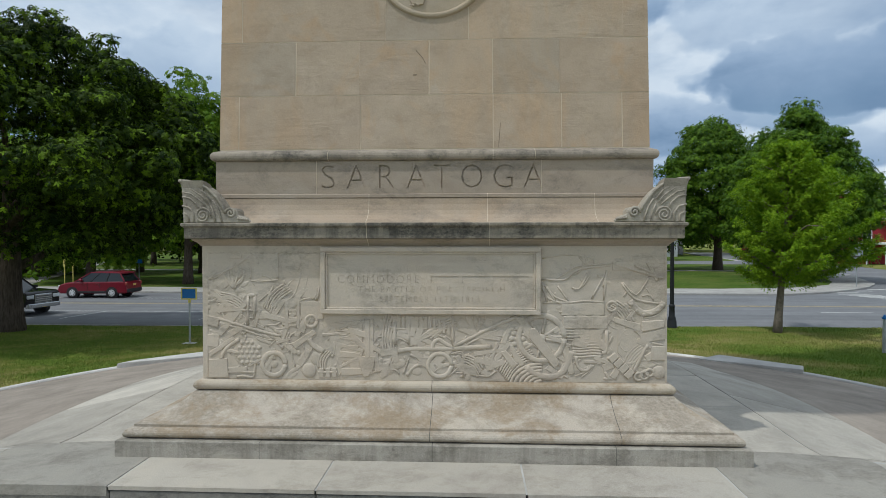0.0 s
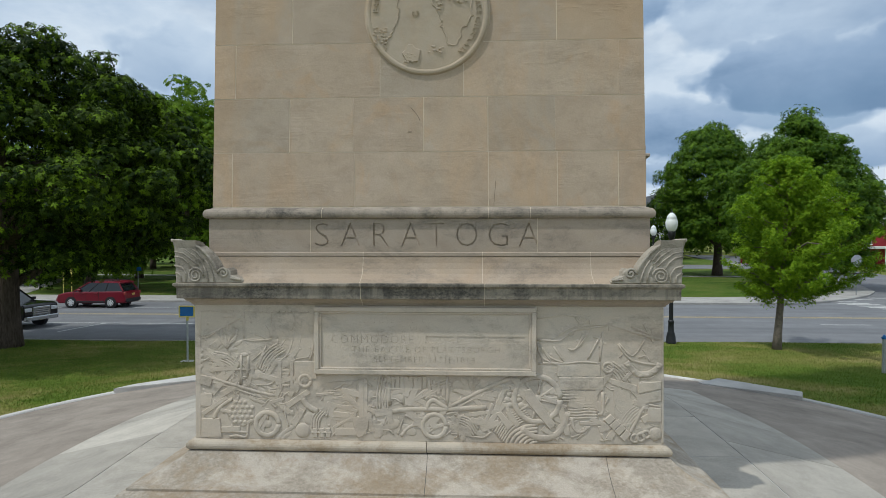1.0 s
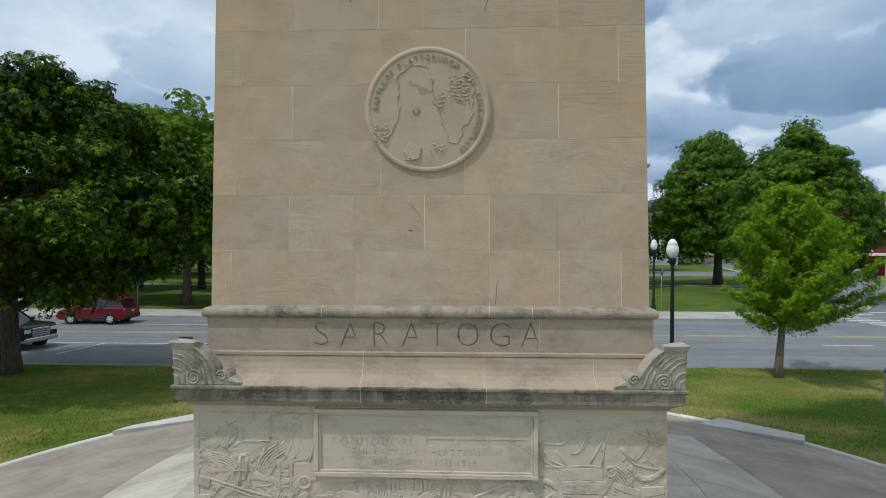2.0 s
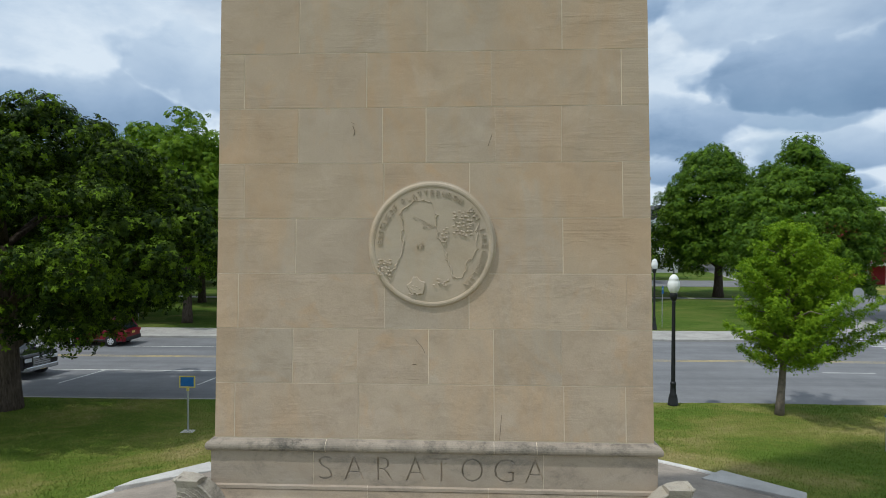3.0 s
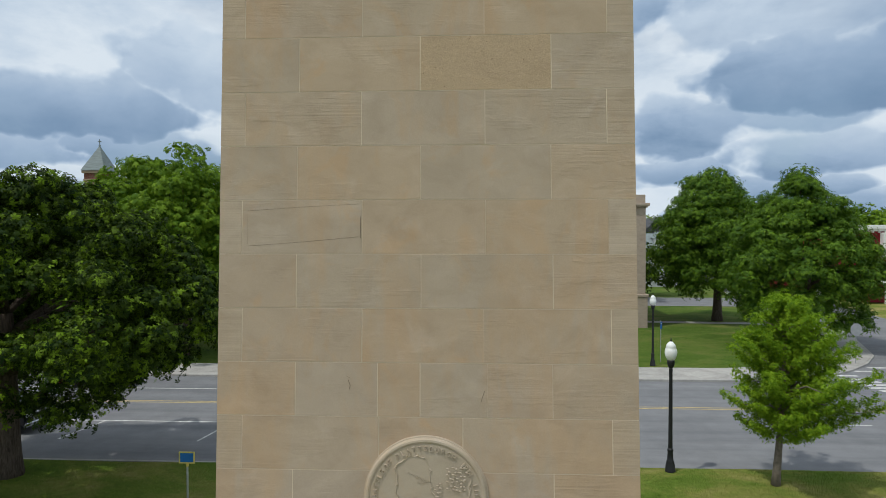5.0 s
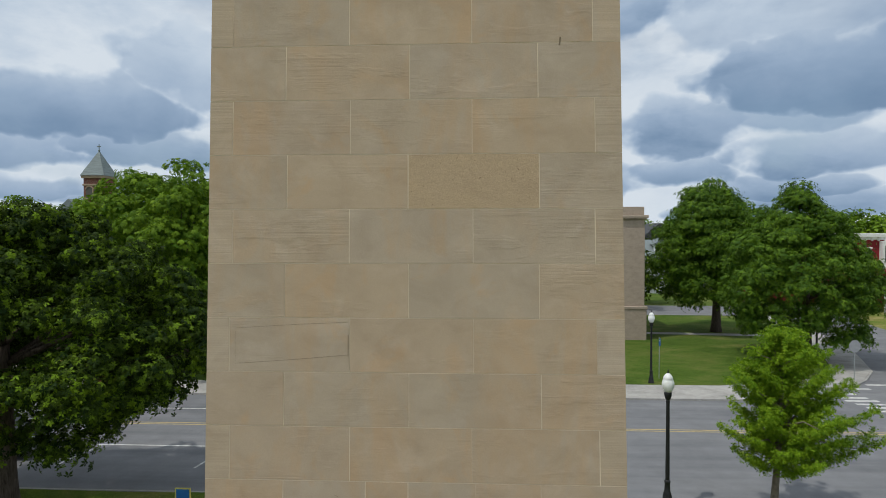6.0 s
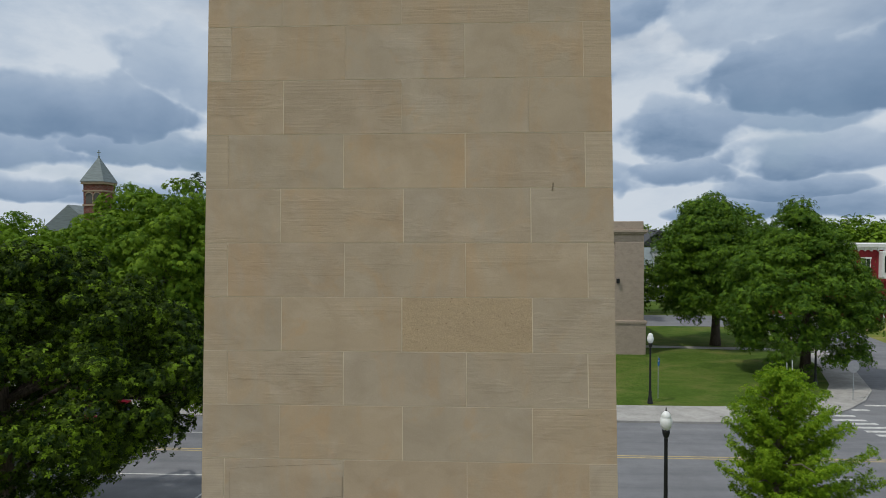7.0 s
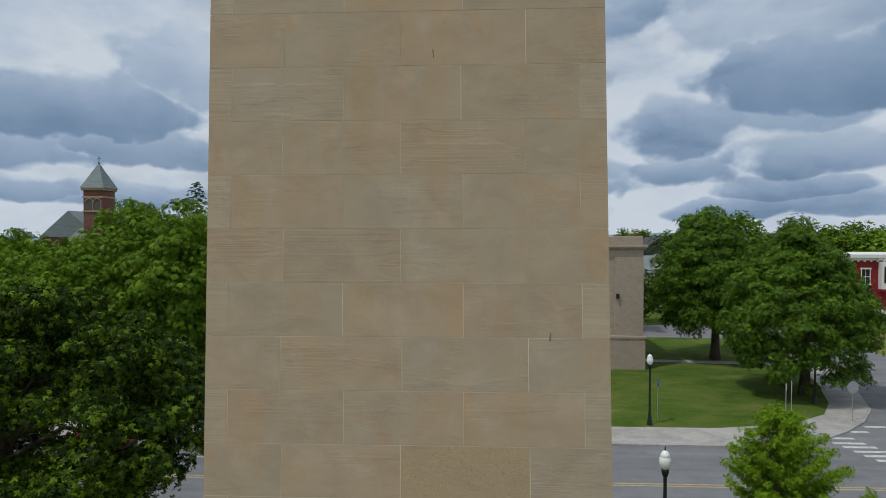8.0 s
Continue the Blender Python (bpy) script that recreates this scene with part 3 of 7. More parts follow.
# front platform stones, steps below them
for x0, x1 in ((-2.71, -0.89), (-0.89, 0.90), (0.90, 2.71)):
    paving_slab(x0, x1, -3.755, -2.9, M_GREY, 0.035, "platform_stone")
for k in range(2):
    for x0, x1 in ((-5.5, -3.4), (-3.4, -1.3), (-1.3, 0.8), (0.8, 2.9), (2.9, 5.5)):
        bm = box(bmesh.new(), x0 + 0.004, x1 - 0.004, -4.15 - 0.36 * k, -3.70 - 0.36 * k, 0.3, 0.955 - 0.19 * k, 0.012)
        part("step_stone", bm, M_GREY, plaza)
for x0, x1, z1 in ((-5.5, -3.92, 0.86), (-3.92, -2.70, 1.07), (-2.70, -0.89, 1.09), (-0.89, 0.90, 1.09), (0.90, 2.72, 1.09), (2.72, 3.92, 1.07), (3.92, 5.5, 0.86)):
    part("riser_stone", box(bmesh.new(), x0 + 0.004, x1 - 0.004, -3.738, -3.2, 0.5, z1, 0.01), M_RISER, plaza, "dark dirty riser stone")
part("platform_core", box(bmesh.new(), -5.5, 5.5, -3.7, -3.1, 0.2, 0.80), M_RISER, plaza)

# two low stone blocks set on the kerb
def kerb_block(pts, z0, z1):
    bm = bmesh.new()
    a, b = [bm.verts.new((x, y, z0)) for x, y in pts], [bm.verts.new((x, y, z1)) for x, y in pts]
    for i in range(len(pts)):
        j = (i + 1) % len(pts)
        bm.faces.new([a[i], a[j], b[j], b[i]])
    bm.faces.new(b)
    bm.faces.new(a[::-1])
    bmesh.ops.recalc_face_normals(bm, faces=bm.faces)
    bmesh.ops.bevel(bm, geom=bm.edges[:], offset=0.012, segments=2, affect="EDGES")
    solo("stone_block", bm, M_KERB, "low pale granite block set into the plaza kerb", "stone block", "stone blocks on the kerb")


kerb_block([(-8.55, 6.1), (-8.3, 6.6), (-6.9, 7.95), (-6.4, 7.4)], -0.3, 0.10)
kerb_block([(6.35, 7.4), (7.1, 8.0), (8.6, 6.6), (8.35, 6.15)], -0.3, 0.10)

# the street
def strip(name, pts, z, mat, label, category, thick=0.12):
    bm = bmesh.new()
    a = [bm.verts.new((x, y, z)) for x, y in pts]
    bm.faces.new(a)
    r = bmesh.ops.extrude_face_region(bm, geom=bm.faces[:])
    bmesh.ops.translate(bm, verts=[g for g in r["geom"] if isinstance(g, bmesh.types.BMVert)], vec=(0, 0, -thick))
    bmesh.ops.recalc_face_normals(bm, faces=bm.faces)
    return solo(name, bm, mat, label, category, kind="structure")


strip("road", [(-160, NEAR_KERB), (170, NEAR_KERB), (170, FAR_KERB), (46, FAR_KERB), (48, 60), (58, 110), (64, 150), (54, 150), (46, 110), (39.4, 62), (38, 54), (32.7, 41.8), (30.3, 38.7), (27.6, 36.2), (24.5, 34), (21.5, FAR_KERB), (-160, FAR_KERB)], ROAD_Z, M_ASPHALT, "worn grey asphalt street with a side road", "road")


def kerb_line(pts, name="kerb", w=0.16, top=LAWN_Z):
    """A kerb along a line, its face a real step above the road; w to the left of the way."""
    bm = bmesh.new()
    n = len(pts)
    rows = []
    for i, p in enumerate(pts):
        d = (Vector(pts[min(i + 1, n - 1)]) - Vector(pts[max(0, i - 1)])).normalized()
        q = Vector(p) + Vector((-d.y, d.x)) * w
        rows.append([bm.verts.new((p[0], p[1], -0.8)), bm.verts.new((p[0], p[1], top - 0.02)), bm.verts.new((p[0] + (q.x - p[0]) * 0.12, p[1] + (q.y - p[1]) * 0.12, top + 0.005)), bm.verts.new((q.x, q.y, top + 0.005)), bm.verts.new((q.x, q.y, -0.8))])
    for a, b in zip(rows, rows[1:]):
        for i in range(4):
            bm.faces.new([a[i], b[i], b[i + 1], a[i + 1]])
    bmesh.ops.recalc_face_normals(bm, faces=bm.faces)
    solo(name, bm, M_WALKWAY, "pale concrete kerb along the street", "kerb", kind="structure")


kerb_line([(-160, NEAR_KERB), (170, NEAR_KERB)], w=-0.16)
CORNER = [(21.5, FAR_KERB), (24.5, 34.0), (27.6, 36.2), (30.3, 38.7), (32.7, 41.8), (38, 54), (39.4, 62), (46, 110)]
kerb_line([(-160, FAR_KERB)] + CORNER, w=0.16)
WALK_IN = [(46, 111), (36.5, 62), (33.5, 51), (30.4, 43.6), (28.2, 40.3), (24.3, 37.7), (18.5, 36.4)]
strip("sidewalk", [(-160, FAR_KERB + 0.17), (21.4, FAR_KERB + 0.17)] + [(x - 0.12, y + 0.13) for x, y in CORNER[1:]] + WALK_IN + [(-160, 36.2)], LAWN_Z, M_WALKWAY, "pale concrete sidewalk across the street", "sidewalk", 0.3)
strip("park_lawn", [(-160, 36.21)] + [(x - 0.01, y + 0.01) for x, y in WALK_IN[::-1]] + [(46, 140), (-160, 140)], LAWN_Z + 0.01, M_PARKLAWN, "mown park lawn under trees across the street", "lawn", 0.3)
strip("path", [(14, 60.6), (34.6, 58.8), (35.2, 60.2), (14, 62.0)], LAWN_Z + 0.02, M_WALKWAY, "pale concrete path across the park lawn", "path", 0.02)


def paint(x0, x1, y0, y1, mat, name="road_marking", label="worn white painted road line", skew=0.0):
    bm = bmesh.new()
    z = ROAD_Z + 0.004
    bm.faces.new([bm.verts.new(c) for c in ((x0, y0, z), (x1, y0, z), (x1 + skew, y1, z), (x0 + skew, y1, z))])
    solo(name, bm, mat, label, "road marking", "road markings", kind="structure")


paint(-150, 30, 25.95, 26.07, M_YELLOWLINE, label="faded yellow painted centre line")
paint(-150, 30, 26.25, 26.37, M_YELLOWLINE, label="faded yellow painted centre line")
paint(-150, 3, 22.35, 22.47, M_WHITELINE)
paint(-150, 3, 29.2, 29.32, M_WHITELINE)
paint(18.3, 20.9, 23.34, 23.46, M_WHITELINE)
paint(-19.4, -19.28, 19.4, 22.4, M_WHITELINE, skew=0.5)
paint(-12.6, -12.48, 19.4, 22.4, M_WHITELINE, skew=0.5)
for x0, x1, y in ((25.14, 27.18, 34.89), (25.19, 27.3, 33.85), (25.41, 27.55, 33.08), (25.59, 27.73, 32.23), (25.76, 27.71, 31.42), (26.0, 28.05, 30.64), (27.82, 29.08, 36.37), (29.55, 31.17, 37.64)):
    paint(x0, x1, y - 0.19, y + 0.19, M_WHITELINE, label="white bar of a painted crosswalk")

# ---- monument ----
COURSE, SHAFT_Z, SHAFT_H, BATTER = 0.58, 4.228, 2.3025, 0.01603


def shaft_half(z):
    return SHAFT_H - BATTER * (z - SHAFT_Z)


monument = thing("monument", "tall tapering limestone memorial shaft on a carved square base", "monument")
shaft = part("shaft", bmesh.new(), M_MORTAR, monument, "tapering shaft of tan limestone blocks")
TOP = 34.0
bm = bmesh.new()
rings = []
for z, inset in ((SHAFT_Z - 0.3, 0.0025), (TOP, 0.0025), (TOP + 3.6, None)):
    a = 0.05 if inset is None else shaft_half(z) - inset
    rings.append([bm.verts.new((sx * a, sy * a, z)) for sx, sy in ((-1, -1), (1, -1), (1, 1), (-1, 1))])
for a, b in zip(rings, rings[1:]):
    for i in range(4):
        bm.faces.new([a[i], a[(i + 1) % 4], b[(i + 1) % 4], b[i]])
bm.faces.new(rings[-1])
bm.to_mesh(shaft.data)
bm.free()


def block_mesh(x0, x1, z0, z1, left, right, depth=0.10):
    """A facing block of the battered front; at the corners it follows the edge."""
    g = 0.0042
    ga, gb = (random.Random(round(a * 977)).choice((0.0015, 0.003, 0.0045, 0.005)) for a in (x0 + z0, x1 + z0))
    v = []
    for z in (z0 + g, z1 - g):
        h = shaft_half(z)
        s = h / shaft_half((z0 + z1) / 2)
        xa = -h if left else x0 * s + ga
        xb = h if right else x1 * s - gb
        v += [(xa, -h, z), (xb, -h, z), (xb - (depth if right else 0), -h + depth, z), (xa + (depth if left else 0), -h + depth, z)]
    f = [(0, 1, 5, 4), (1, 2, 6, 5), (2, 3, 7, 6), (3, 0, 4, 7), (4, 5, 6, 7), (3, 2, 1, 0)]
    return v, f


def course_joints(k):
    """Places of the upright joints of course k, as parts of the half width."""
    rnd = random.Random(100 + k)
    j = [-0.885, -0.305, 0.287, 0.872] if k % 2 == 0 else [-0.617, -0.018, 0.603]
    if k == 0:
        j = [-0.905, -0.33, 0.285, 0.60, 0.875]
    if k == 1:
        j = [-0.64, -0.335, -0.015, 0.282, 0.595]
    if k == 2:
        j = [-0.895, -0.215, 0.180, 0.885]
    if k == 4:
        j = [-0.882, -0.222, 0.178, 0.88]
    if k == 3:
        j = [-0.635, 0.605]
    if k == 5:
        j = [-0.625, -0.223, -0.025, 0.293, 0.605]
    return [a + rnd.uniform(-0.006, 0.006) for a in j]


# blocks whose sawn beds show all over, by course and place in it
SAWN = {(3, 2), (5, 5), (7, 3), (9, 0), (9, 3), (10, 1), (10, 3), (11, 3), (13, 0), (13, 1), (13, 2), (15, 0), (15, 1), (17, 2), (18, 1), (19, 0)}
rest_v, rest_f = [], []
n_courses = int((TOP - SHAFT_Z) / COURSE)
for k in range(n_courses):
    z0, z1 = SHAFT_Z + k * COURSE, SHAFT_Z + (k + 1) * COURSE
    h = shaft_half((z0 + z1) / 2)
    edges = [-h] + [a * h for a in course_joints(k)] + [h]
    for face in range(4):
        for i in range(len(edges) - 1):
            v, f = block_mesh(edges[i], edges[i + 1], z0, z1, i == 0, i == len(edges) - 2)
            if face == 0 and k < 26:
                end = k % 2 == 0 and i in (0, len(edges) - 2)
                mat = M_PITTED if (k == 11 and i == 2) else M_SHAFT_LOW if k < 3 else M_SHAFT_END if end else M_SHAFT_SAWN if (k, i) in SAWN else M_SHAFT
                part_mesh("block", raw("block", v, f), mat, shaft)
            else:
                m = Matrix.Rotation(face * math.pi / 2, 4, "Z")
                base = len(rest_v)
                rest_v += [tuple(m @ Vector(p)) for p in v]
                rest_f += [tuple(q + base for q in t) for t in f]
tagged(part_mesh("facing_courses", raw("facing_courses", rest_v, rest_f), M_SHAFT, shaft), kind="stuff")


def moulding(name, prof, mat, joints, back=0.35, bed=None, label="", parent=None):
    """A course of stones with a moulded profile of (half width, z) from the bottom up, mitred at the corners."""
    out = []
    g = 0.003
    if bed:                                  # mortar that fills the joints, a hair behind the face
        v, f = [], []
        loop = [(a - 0.0025, z) for a, z in prof]
        for a, z in loop:
            v += [(sx * a, sy * a, z) for sx, sy in ((-1, -1), (1, -1), (1, 1), (-1, 1))]
        for i in range(len(loop) - 1):
            for k in range(4):
                f.append((4 * i + k, 4 * i + (k + 1) % 4, 4 * i + 4 + (k + 1) % 4, 4 * i + 4 + k))
        part_mesh("joint_mortar", raw("joint_mortar", v, f), bed, parent or monument)
    for face in range(4):
        m = Matrix.Rotation(face * math.pi / 2, 4, "Z")
        xs = [None] + list(joints) + [None]
        for i in range(len(xs) - 1):
            v, f = [], []
            inner = min(a for a, z in prof) - back
            loop = [(inner, prof[0][1])] + list(prof) + [(inner, prof[-1][1])]
            for end, sgn in ((xs[i], -1), (xs[i + 1], 1)):
                for a, z in loop:
                    x = sgn * a if end is None else end - sgn * g
                    v.append(tuple(m @ Vector((x, -a, z))))
            n = len(loop)
            for j in range(n):
                f.append((j, j + n, (j + 1) % n + n, (j + 1) % n))
            f += [tuple(range(n)), tuple(range(2 * n - 1, n - 1, -1))]
            out.append(part_mesh(name, raw(name, v, f), mat, parent or monument, label))
    return out


def arc(a0, z0, bulge, a1, z1, n=6):
    """Points of a rounded moulding from one profile point to another, swelling outwards by bulge."""
    pts = []
    for i in range(n + 1):
        t = i / n
        k = math.sin(math.pi * t)
        pts.append((a0 + (a1 - a0) * t + bulge * k, z0 + (z1 - z0) * (0.5 - 0.5 * math.cos(math.pi * t))))
    return pts


JOINTS_LOW = (-1.62, 0.06, 1.80)
base_block = part("base_block", box(bmesh.new(), -2.40, 2.40, -2.40, 2.40, 1.0, 1.66), M_DARKJOINT, monument)
moulding("base_stone", [(3.05, 0.95), (3.058, 0.96), (3.058, 1.285), (3.05, 1.293), (2.9, 1.296)], M_BASE, JOINTS_LOW, 0.2, bed=M_DARKJOINT)
moulding("base_moulding", [(2.93, 1.299)] + arc(2.975, 1.302, 0.05, 2.945, 1.392, 7) + [(2.932, 1.394), (2.932, 1.418), (2.92, 1.424), (2.84, 1.452), (2.74, 1.492), (2.65, 1.535), (2.575, 1.585), (2.53, 1.625), (2.50, 1.655)], M_PLINTH, (0.03, 1.86), 0.2, bed=M_DARKJOINT)
moulding("torus_stone", [(2.43, 1.657)] + arc(2.47, 1.659, 0.055, 2.462, 1.765, 8) + [(2.44, 1.768)], M_TORUS, (0.02,), 0.3)
die = part("die", box(bmesh.new(), -2.445, 2.445, -2.445, 2.445, 1.767, 3.20, 0.004), M_CARVED, monument, "square stone die with carved low relief of naval arms")
moulding("bed_moulding", [(2.45, 3.190), (2.462, 3.194), (2.462, 3.205)] + [(2.47, 3.21), (2.485, 3.228), (2.515, 3.245), (2.525, 3.262)] + [(2.53, 3.266)], M_PALE, (-0.65, 0.62), 0.3, bed=M_MORTAR)
moulding("cornice_stone", [(2.45, 3.268), (2.572, 3.268), (2.577, 3.273), (2.577, 3.378), (2.592, 3.392), (2.606, 3.402), (2.606, 3.424), (2.595, 3.431), (2.52, 3.445)], M_CAPSTAIN, (-0.65, 0.62), 0.3, bed=M_MORTAR)
moulding("scotia_stone", [(2.585, 3.4325), (2.54, 3.452), (2.47, 3.482), (2.42, 3.52), (2.388, 3.57), (2.368, 3.63), (2.358, 3.70)], M_BAND, (-0.66, 0.60, 1.72), 0.3, bed=M_MORTAR)
moulding("fillet", [(2.35, 3.702), (2.364, 3.706), (2.364, 3.738), (2.352, 3.745), (2.335, 3.748)], M_PALE, (-0.66, 0.60, 1.72), 0.3, bed=M_MORTAR)
moulding("roll_moulding", [(2.32, 4.10)] + arc(2.345, 4.102, 0.042, 2.335, 4.205, 8) + [(2.29, 4.226)], M_ROLL, (-1.1, 0.66, 1.1), 0.3, bed=M_MORTAR)

# ---- carved work on the monument ----
FACE = -2.445          # front plane of the die


def text_mesh(body, width, height, depth, spacing=1.0, thin=0.0):
    """Letters as a solid mesh in the x-z plane, centred, fitted to a width and a cap height."""
    cu = bpy.data.curves.new("letters", "FONT")
    cu.body, cu.extrude, cu.space_character, cu.align_x, cu.align_y = body, depth, spacing, "CENTER", "CENTER"
    cu.offset, cu.resolution_u = thin, 3
    ob = new("letters", cu)
    dg = bpy.context.evaluated_depsgraph_get()
    me = bpy.data.meshes.new_from_object(ob.evaluated_get(dg))
    bpy.data.objects.remove(ob)
    co = np.empty(len(me.vertices) * 3, np.float32)
    me.vertices.foreach_get("co", co)
    co = co.reshape(-1, 3)
    lo, hi = co.min(0), co.max(0)
    c = (lo + hi) / 2
    sx, sz = width / (hi[0] - lo[0]), height / (hi[1] - lo[1])
    out = np.stack([(co[:, 0] - c[0]) * sx, -co[:, 2], (co[:, 1] - c[1]) * sz], 1)
    me.vertices.foreach_set("co", out.astype(np.float32).ravel())
    me.update()
    return me


def moved(me, x, y, z):
    me.transform(Matrix.Translation((x, y, z)))
    return me


def engraved(base, cutters):
    """The base mesh with the cutters' solid letters sunk into it."""
    ob = new("blank", base)
    cut = bmesh.new()
    for c in cutters:
        cut.from_mesh(c)
    cme = bpy.data.meshes.new("cut")
    bmesh.ops.remove_doubles(cut, verts=cut.verts[:], dist=1e-5)
    bmesh.ops.recalc_face_normals(cut, faces=cut.faces)
    cut.to_mesh(cme)
    cut.free()
    tool = new("tool", cme)
    md = ob.modifiers.new("cut", "BOOLEAN")
    md.object, md.operation, md.solver = tool, "DIFFERENCE", "EXACT"
    md.use_self = True
    me = bpy.data.meshes.new_from_object(ob.evaluated_get(bpy.context.evaluated_depsgraph_get()))
    bpy.data.objects.remove(ob)
    bpy.data.objects.remove(tool)
    return me


# frieze with the ship's name
def frieze_piece(x0, x1, name="frieze_stone"):
    bm = box(bmesh.new(), x0, x1, -2.335, -1.9, 3.749, 4.099)
    me = bpy.data.meshes.new(name)
    bmesh.ops.recalc_face_normals(bm, faces=bm.faces)
    bm.to_mesh(me)
    bm.free()
    return me


word = "SARATOGA"
cap_x = (-1.105, -0.80, -0.475, -0.155, 0.115, 0.435, 0.765, 1.085)
cap_w = (0.145, 0.21, 0.165, 0.205, 0.17, 0.225, 0.205, 0.205)
for x0, x1 in ((-2.33, -1.235), (-1.229, 1.17), (1.176, 2.33)):
    me = frieze_piece(x0, x1)
    if x0 < 0 < x1:
        me = engraved(me, [moved(text_mesh(ch, w, 0.245, 0.018, thin=-0.023), x, -2.335, 3.930) for ch, x, w in zip(word, cap_x, cap_w)])
    part_mesh("frieze_stone", me, M_PALE, monument)
for x in (-1.232, 1.173):
    part("joint_mortar", box(bmesh.new(), x - 0.0028, x + 0.0028, -2.333, -2.0, 3.75, 4.098), M_MORTAR, monument)
for face in (1, 2, 3):
    bm = box(bmesh.new(), -2.33, 2.33, -2.335, -1.9, 3.749, 4.099, m=Matrix.Rotation(face * math.pi / 2, 4, "Z"))
    part("frieze_stone", bm, M_PALE, monument)

# inscription panel: moulded frame round a sunk field
panel = part("inscription_panel", bmesh.new(), M_CARVED, monument, "framed stone panel with worn incised lettering")
bm = bmesh.new()
PX0, PX1, PZ0, PZ1 = -1.155, 1.15, 2.475, 3.178
for (x0, x1, z0, z1) in ((PX0, PX1, PZ0, PZ0 + 0.05), (PX0, PX1, PZ1 - 0.05, PZ1), (PX0, PX0 + 0.05, PZ0 + 0.05, PZ1 - 0.05), (PX1 - 0.05, PX1, PZ0 + 0.05, PZ1 - 0.05)):
    box(bm, x0, x1, FACE - 0.055, FACE + 0.05, z0, z1, 0.006)
i = 0.05
for (x0, x1, z0, z1) in ((PX0 + i, PX1 - i, PZ0 + i, PZ0 + i + 0.022), (PX0 + i, PX1 - i, PZ1 - i - 0.022, PZ1 - i), (PX0 + i, PX0 + i + 0.022, PZ0 + i + 0.022, PZ1 - i - 0.022), (PX1 - i - 0.022, PX1 - i, PZ0 + i + 0.022, PZ1 - i - 0.022)):
    box(bm, x0, x1, FACE - 0.040, FACE + 0.05, z0, z1, 0.005)
bm.to_mesh(panel.data)
bm.free()
bm = box(bmesh.new(), PX0 + 0.03, PX1 - 0.03, FACE - 0.022, FACE + 0.2, PZ0 + 0.03, PZ1 - 0.03)
bmesh.ops.recalc_face_normals(bm, faces=bm.faces)
me = bpy.data.meshes.new("field")
bm.to_mesh(me)
bm.free()
fy = FACE - 0.022
lines = [("ERECTED TO COMMEMORATE", 0.02, 1.31, 3.04, 0.058), ("THE VICTORY OF", 0.03, 0.82, 2.95, 0.055), ("COMMODORE", -0.545, 0.86, 2.84, 0.082),
         ("THE BATTLE OF PLATTSBURGH", 0.01, 1.54, 2.735, 0.060), ("SEPTEMBER 11TH 1814", -0.005, 1.05, 2.632, 0.058)]
cut = [moved(text_mesh(s, w, h, 0.005, 1.25, thin=-0.014), x, fy, z) for s, x, w, z, h in lines]
for x0, x1 in ((0.01, 0.30), (0.335, 0.62), (0.655, 1.03)):      # a name, as plain bars
    bm = box(bmesh.new(), x0, x1, fy - 0.006, fy + 0.006, 2.84 - 0.034, 2.84 + 0.034)
    q = bpy.data.meshes.new("bar")
    bm.to_mesh(q)
    bm.free()
    cut.append(q)
part_mesh("field", engraved(me, cut), M_CARVED, panel)


# low relief: each carved emblem is a piece of its own on the die
def carve_bar(name, pts, r):
    """A rounded bar, half sunk in the face, along points (x, z)."""
    path = []
    for i in range(len(pts) - 1):
        a, b = Vector(pts[i]), Vector(pts[i + 1])
        p, q = Vector(pts[max(0, i - 1)]), Vector(pts[min(len(pts) - 1, i + 2)])
        for k in range(3):
            t = k / 3
            path.append(0.5 * ((2 * a) + (b - p) * t + (2 * p - 5 * a + 4 * b - q) * t * t + (3 * a - p - 3 * b + q) * t * t * t))
    path.append(Vector(pts[-1]))
    r *= 0.78
    lift = min(r, 0.006)
    bm = tube(bmesh.new(), [(p.x, 0, p.y) for p in path], r, 8)
    for v in bm.verts:
        v.co.y = FACE - lift * 0.7 + v.co.y * min(0.42, 0.009 / r)
    part(name, bm, M_CARVED, die, smooth=True)


def carve_plate(name, pts, h):
    bm = bmesh.new()
    area = sum(pts[i][0] * pts[(i + 1) % len(pts)][1] - pts[(i + 1) % len(pts)][0] * pts[i][1] for i in range(len(pts)))
    h *= 0.42
    slab(bm, pts, FACE + 0.01, FACE - h, min(0.008, h * 0.6))
    bmesh.ops.recalc_face_normals(bm, faces=bm.faces)
    part(name, bm, M_CARVED, die)


def carve_boss(name, x, z, rx, rz, h, turn=0):
    """A domed oval."""
    bm = bmesh.new()
    lathe(bm, [(1.0, 0.0), (0.93, 0.45), (0.72, 0.78), (0.4, 0.95), (0.0, 1.0)], 14)
    m = Matrix.Translation((x, FACE + 0.004, z)) @ Matrix.Rotation(radians(-turn), 4, "Y") @ Matrix.Diagonal((rx, h * 0.36, rz, 1)) @ Matrix.Rotation(radians(90), 4, "X")
    bmesh.ops.transform(bm, matrix=m, verts=bm.verts)
    bmesh.ops.recalc_face_normals(bm, faces=bm.faces)
    part(name, bm, M_CARVED, die, smooth=True)


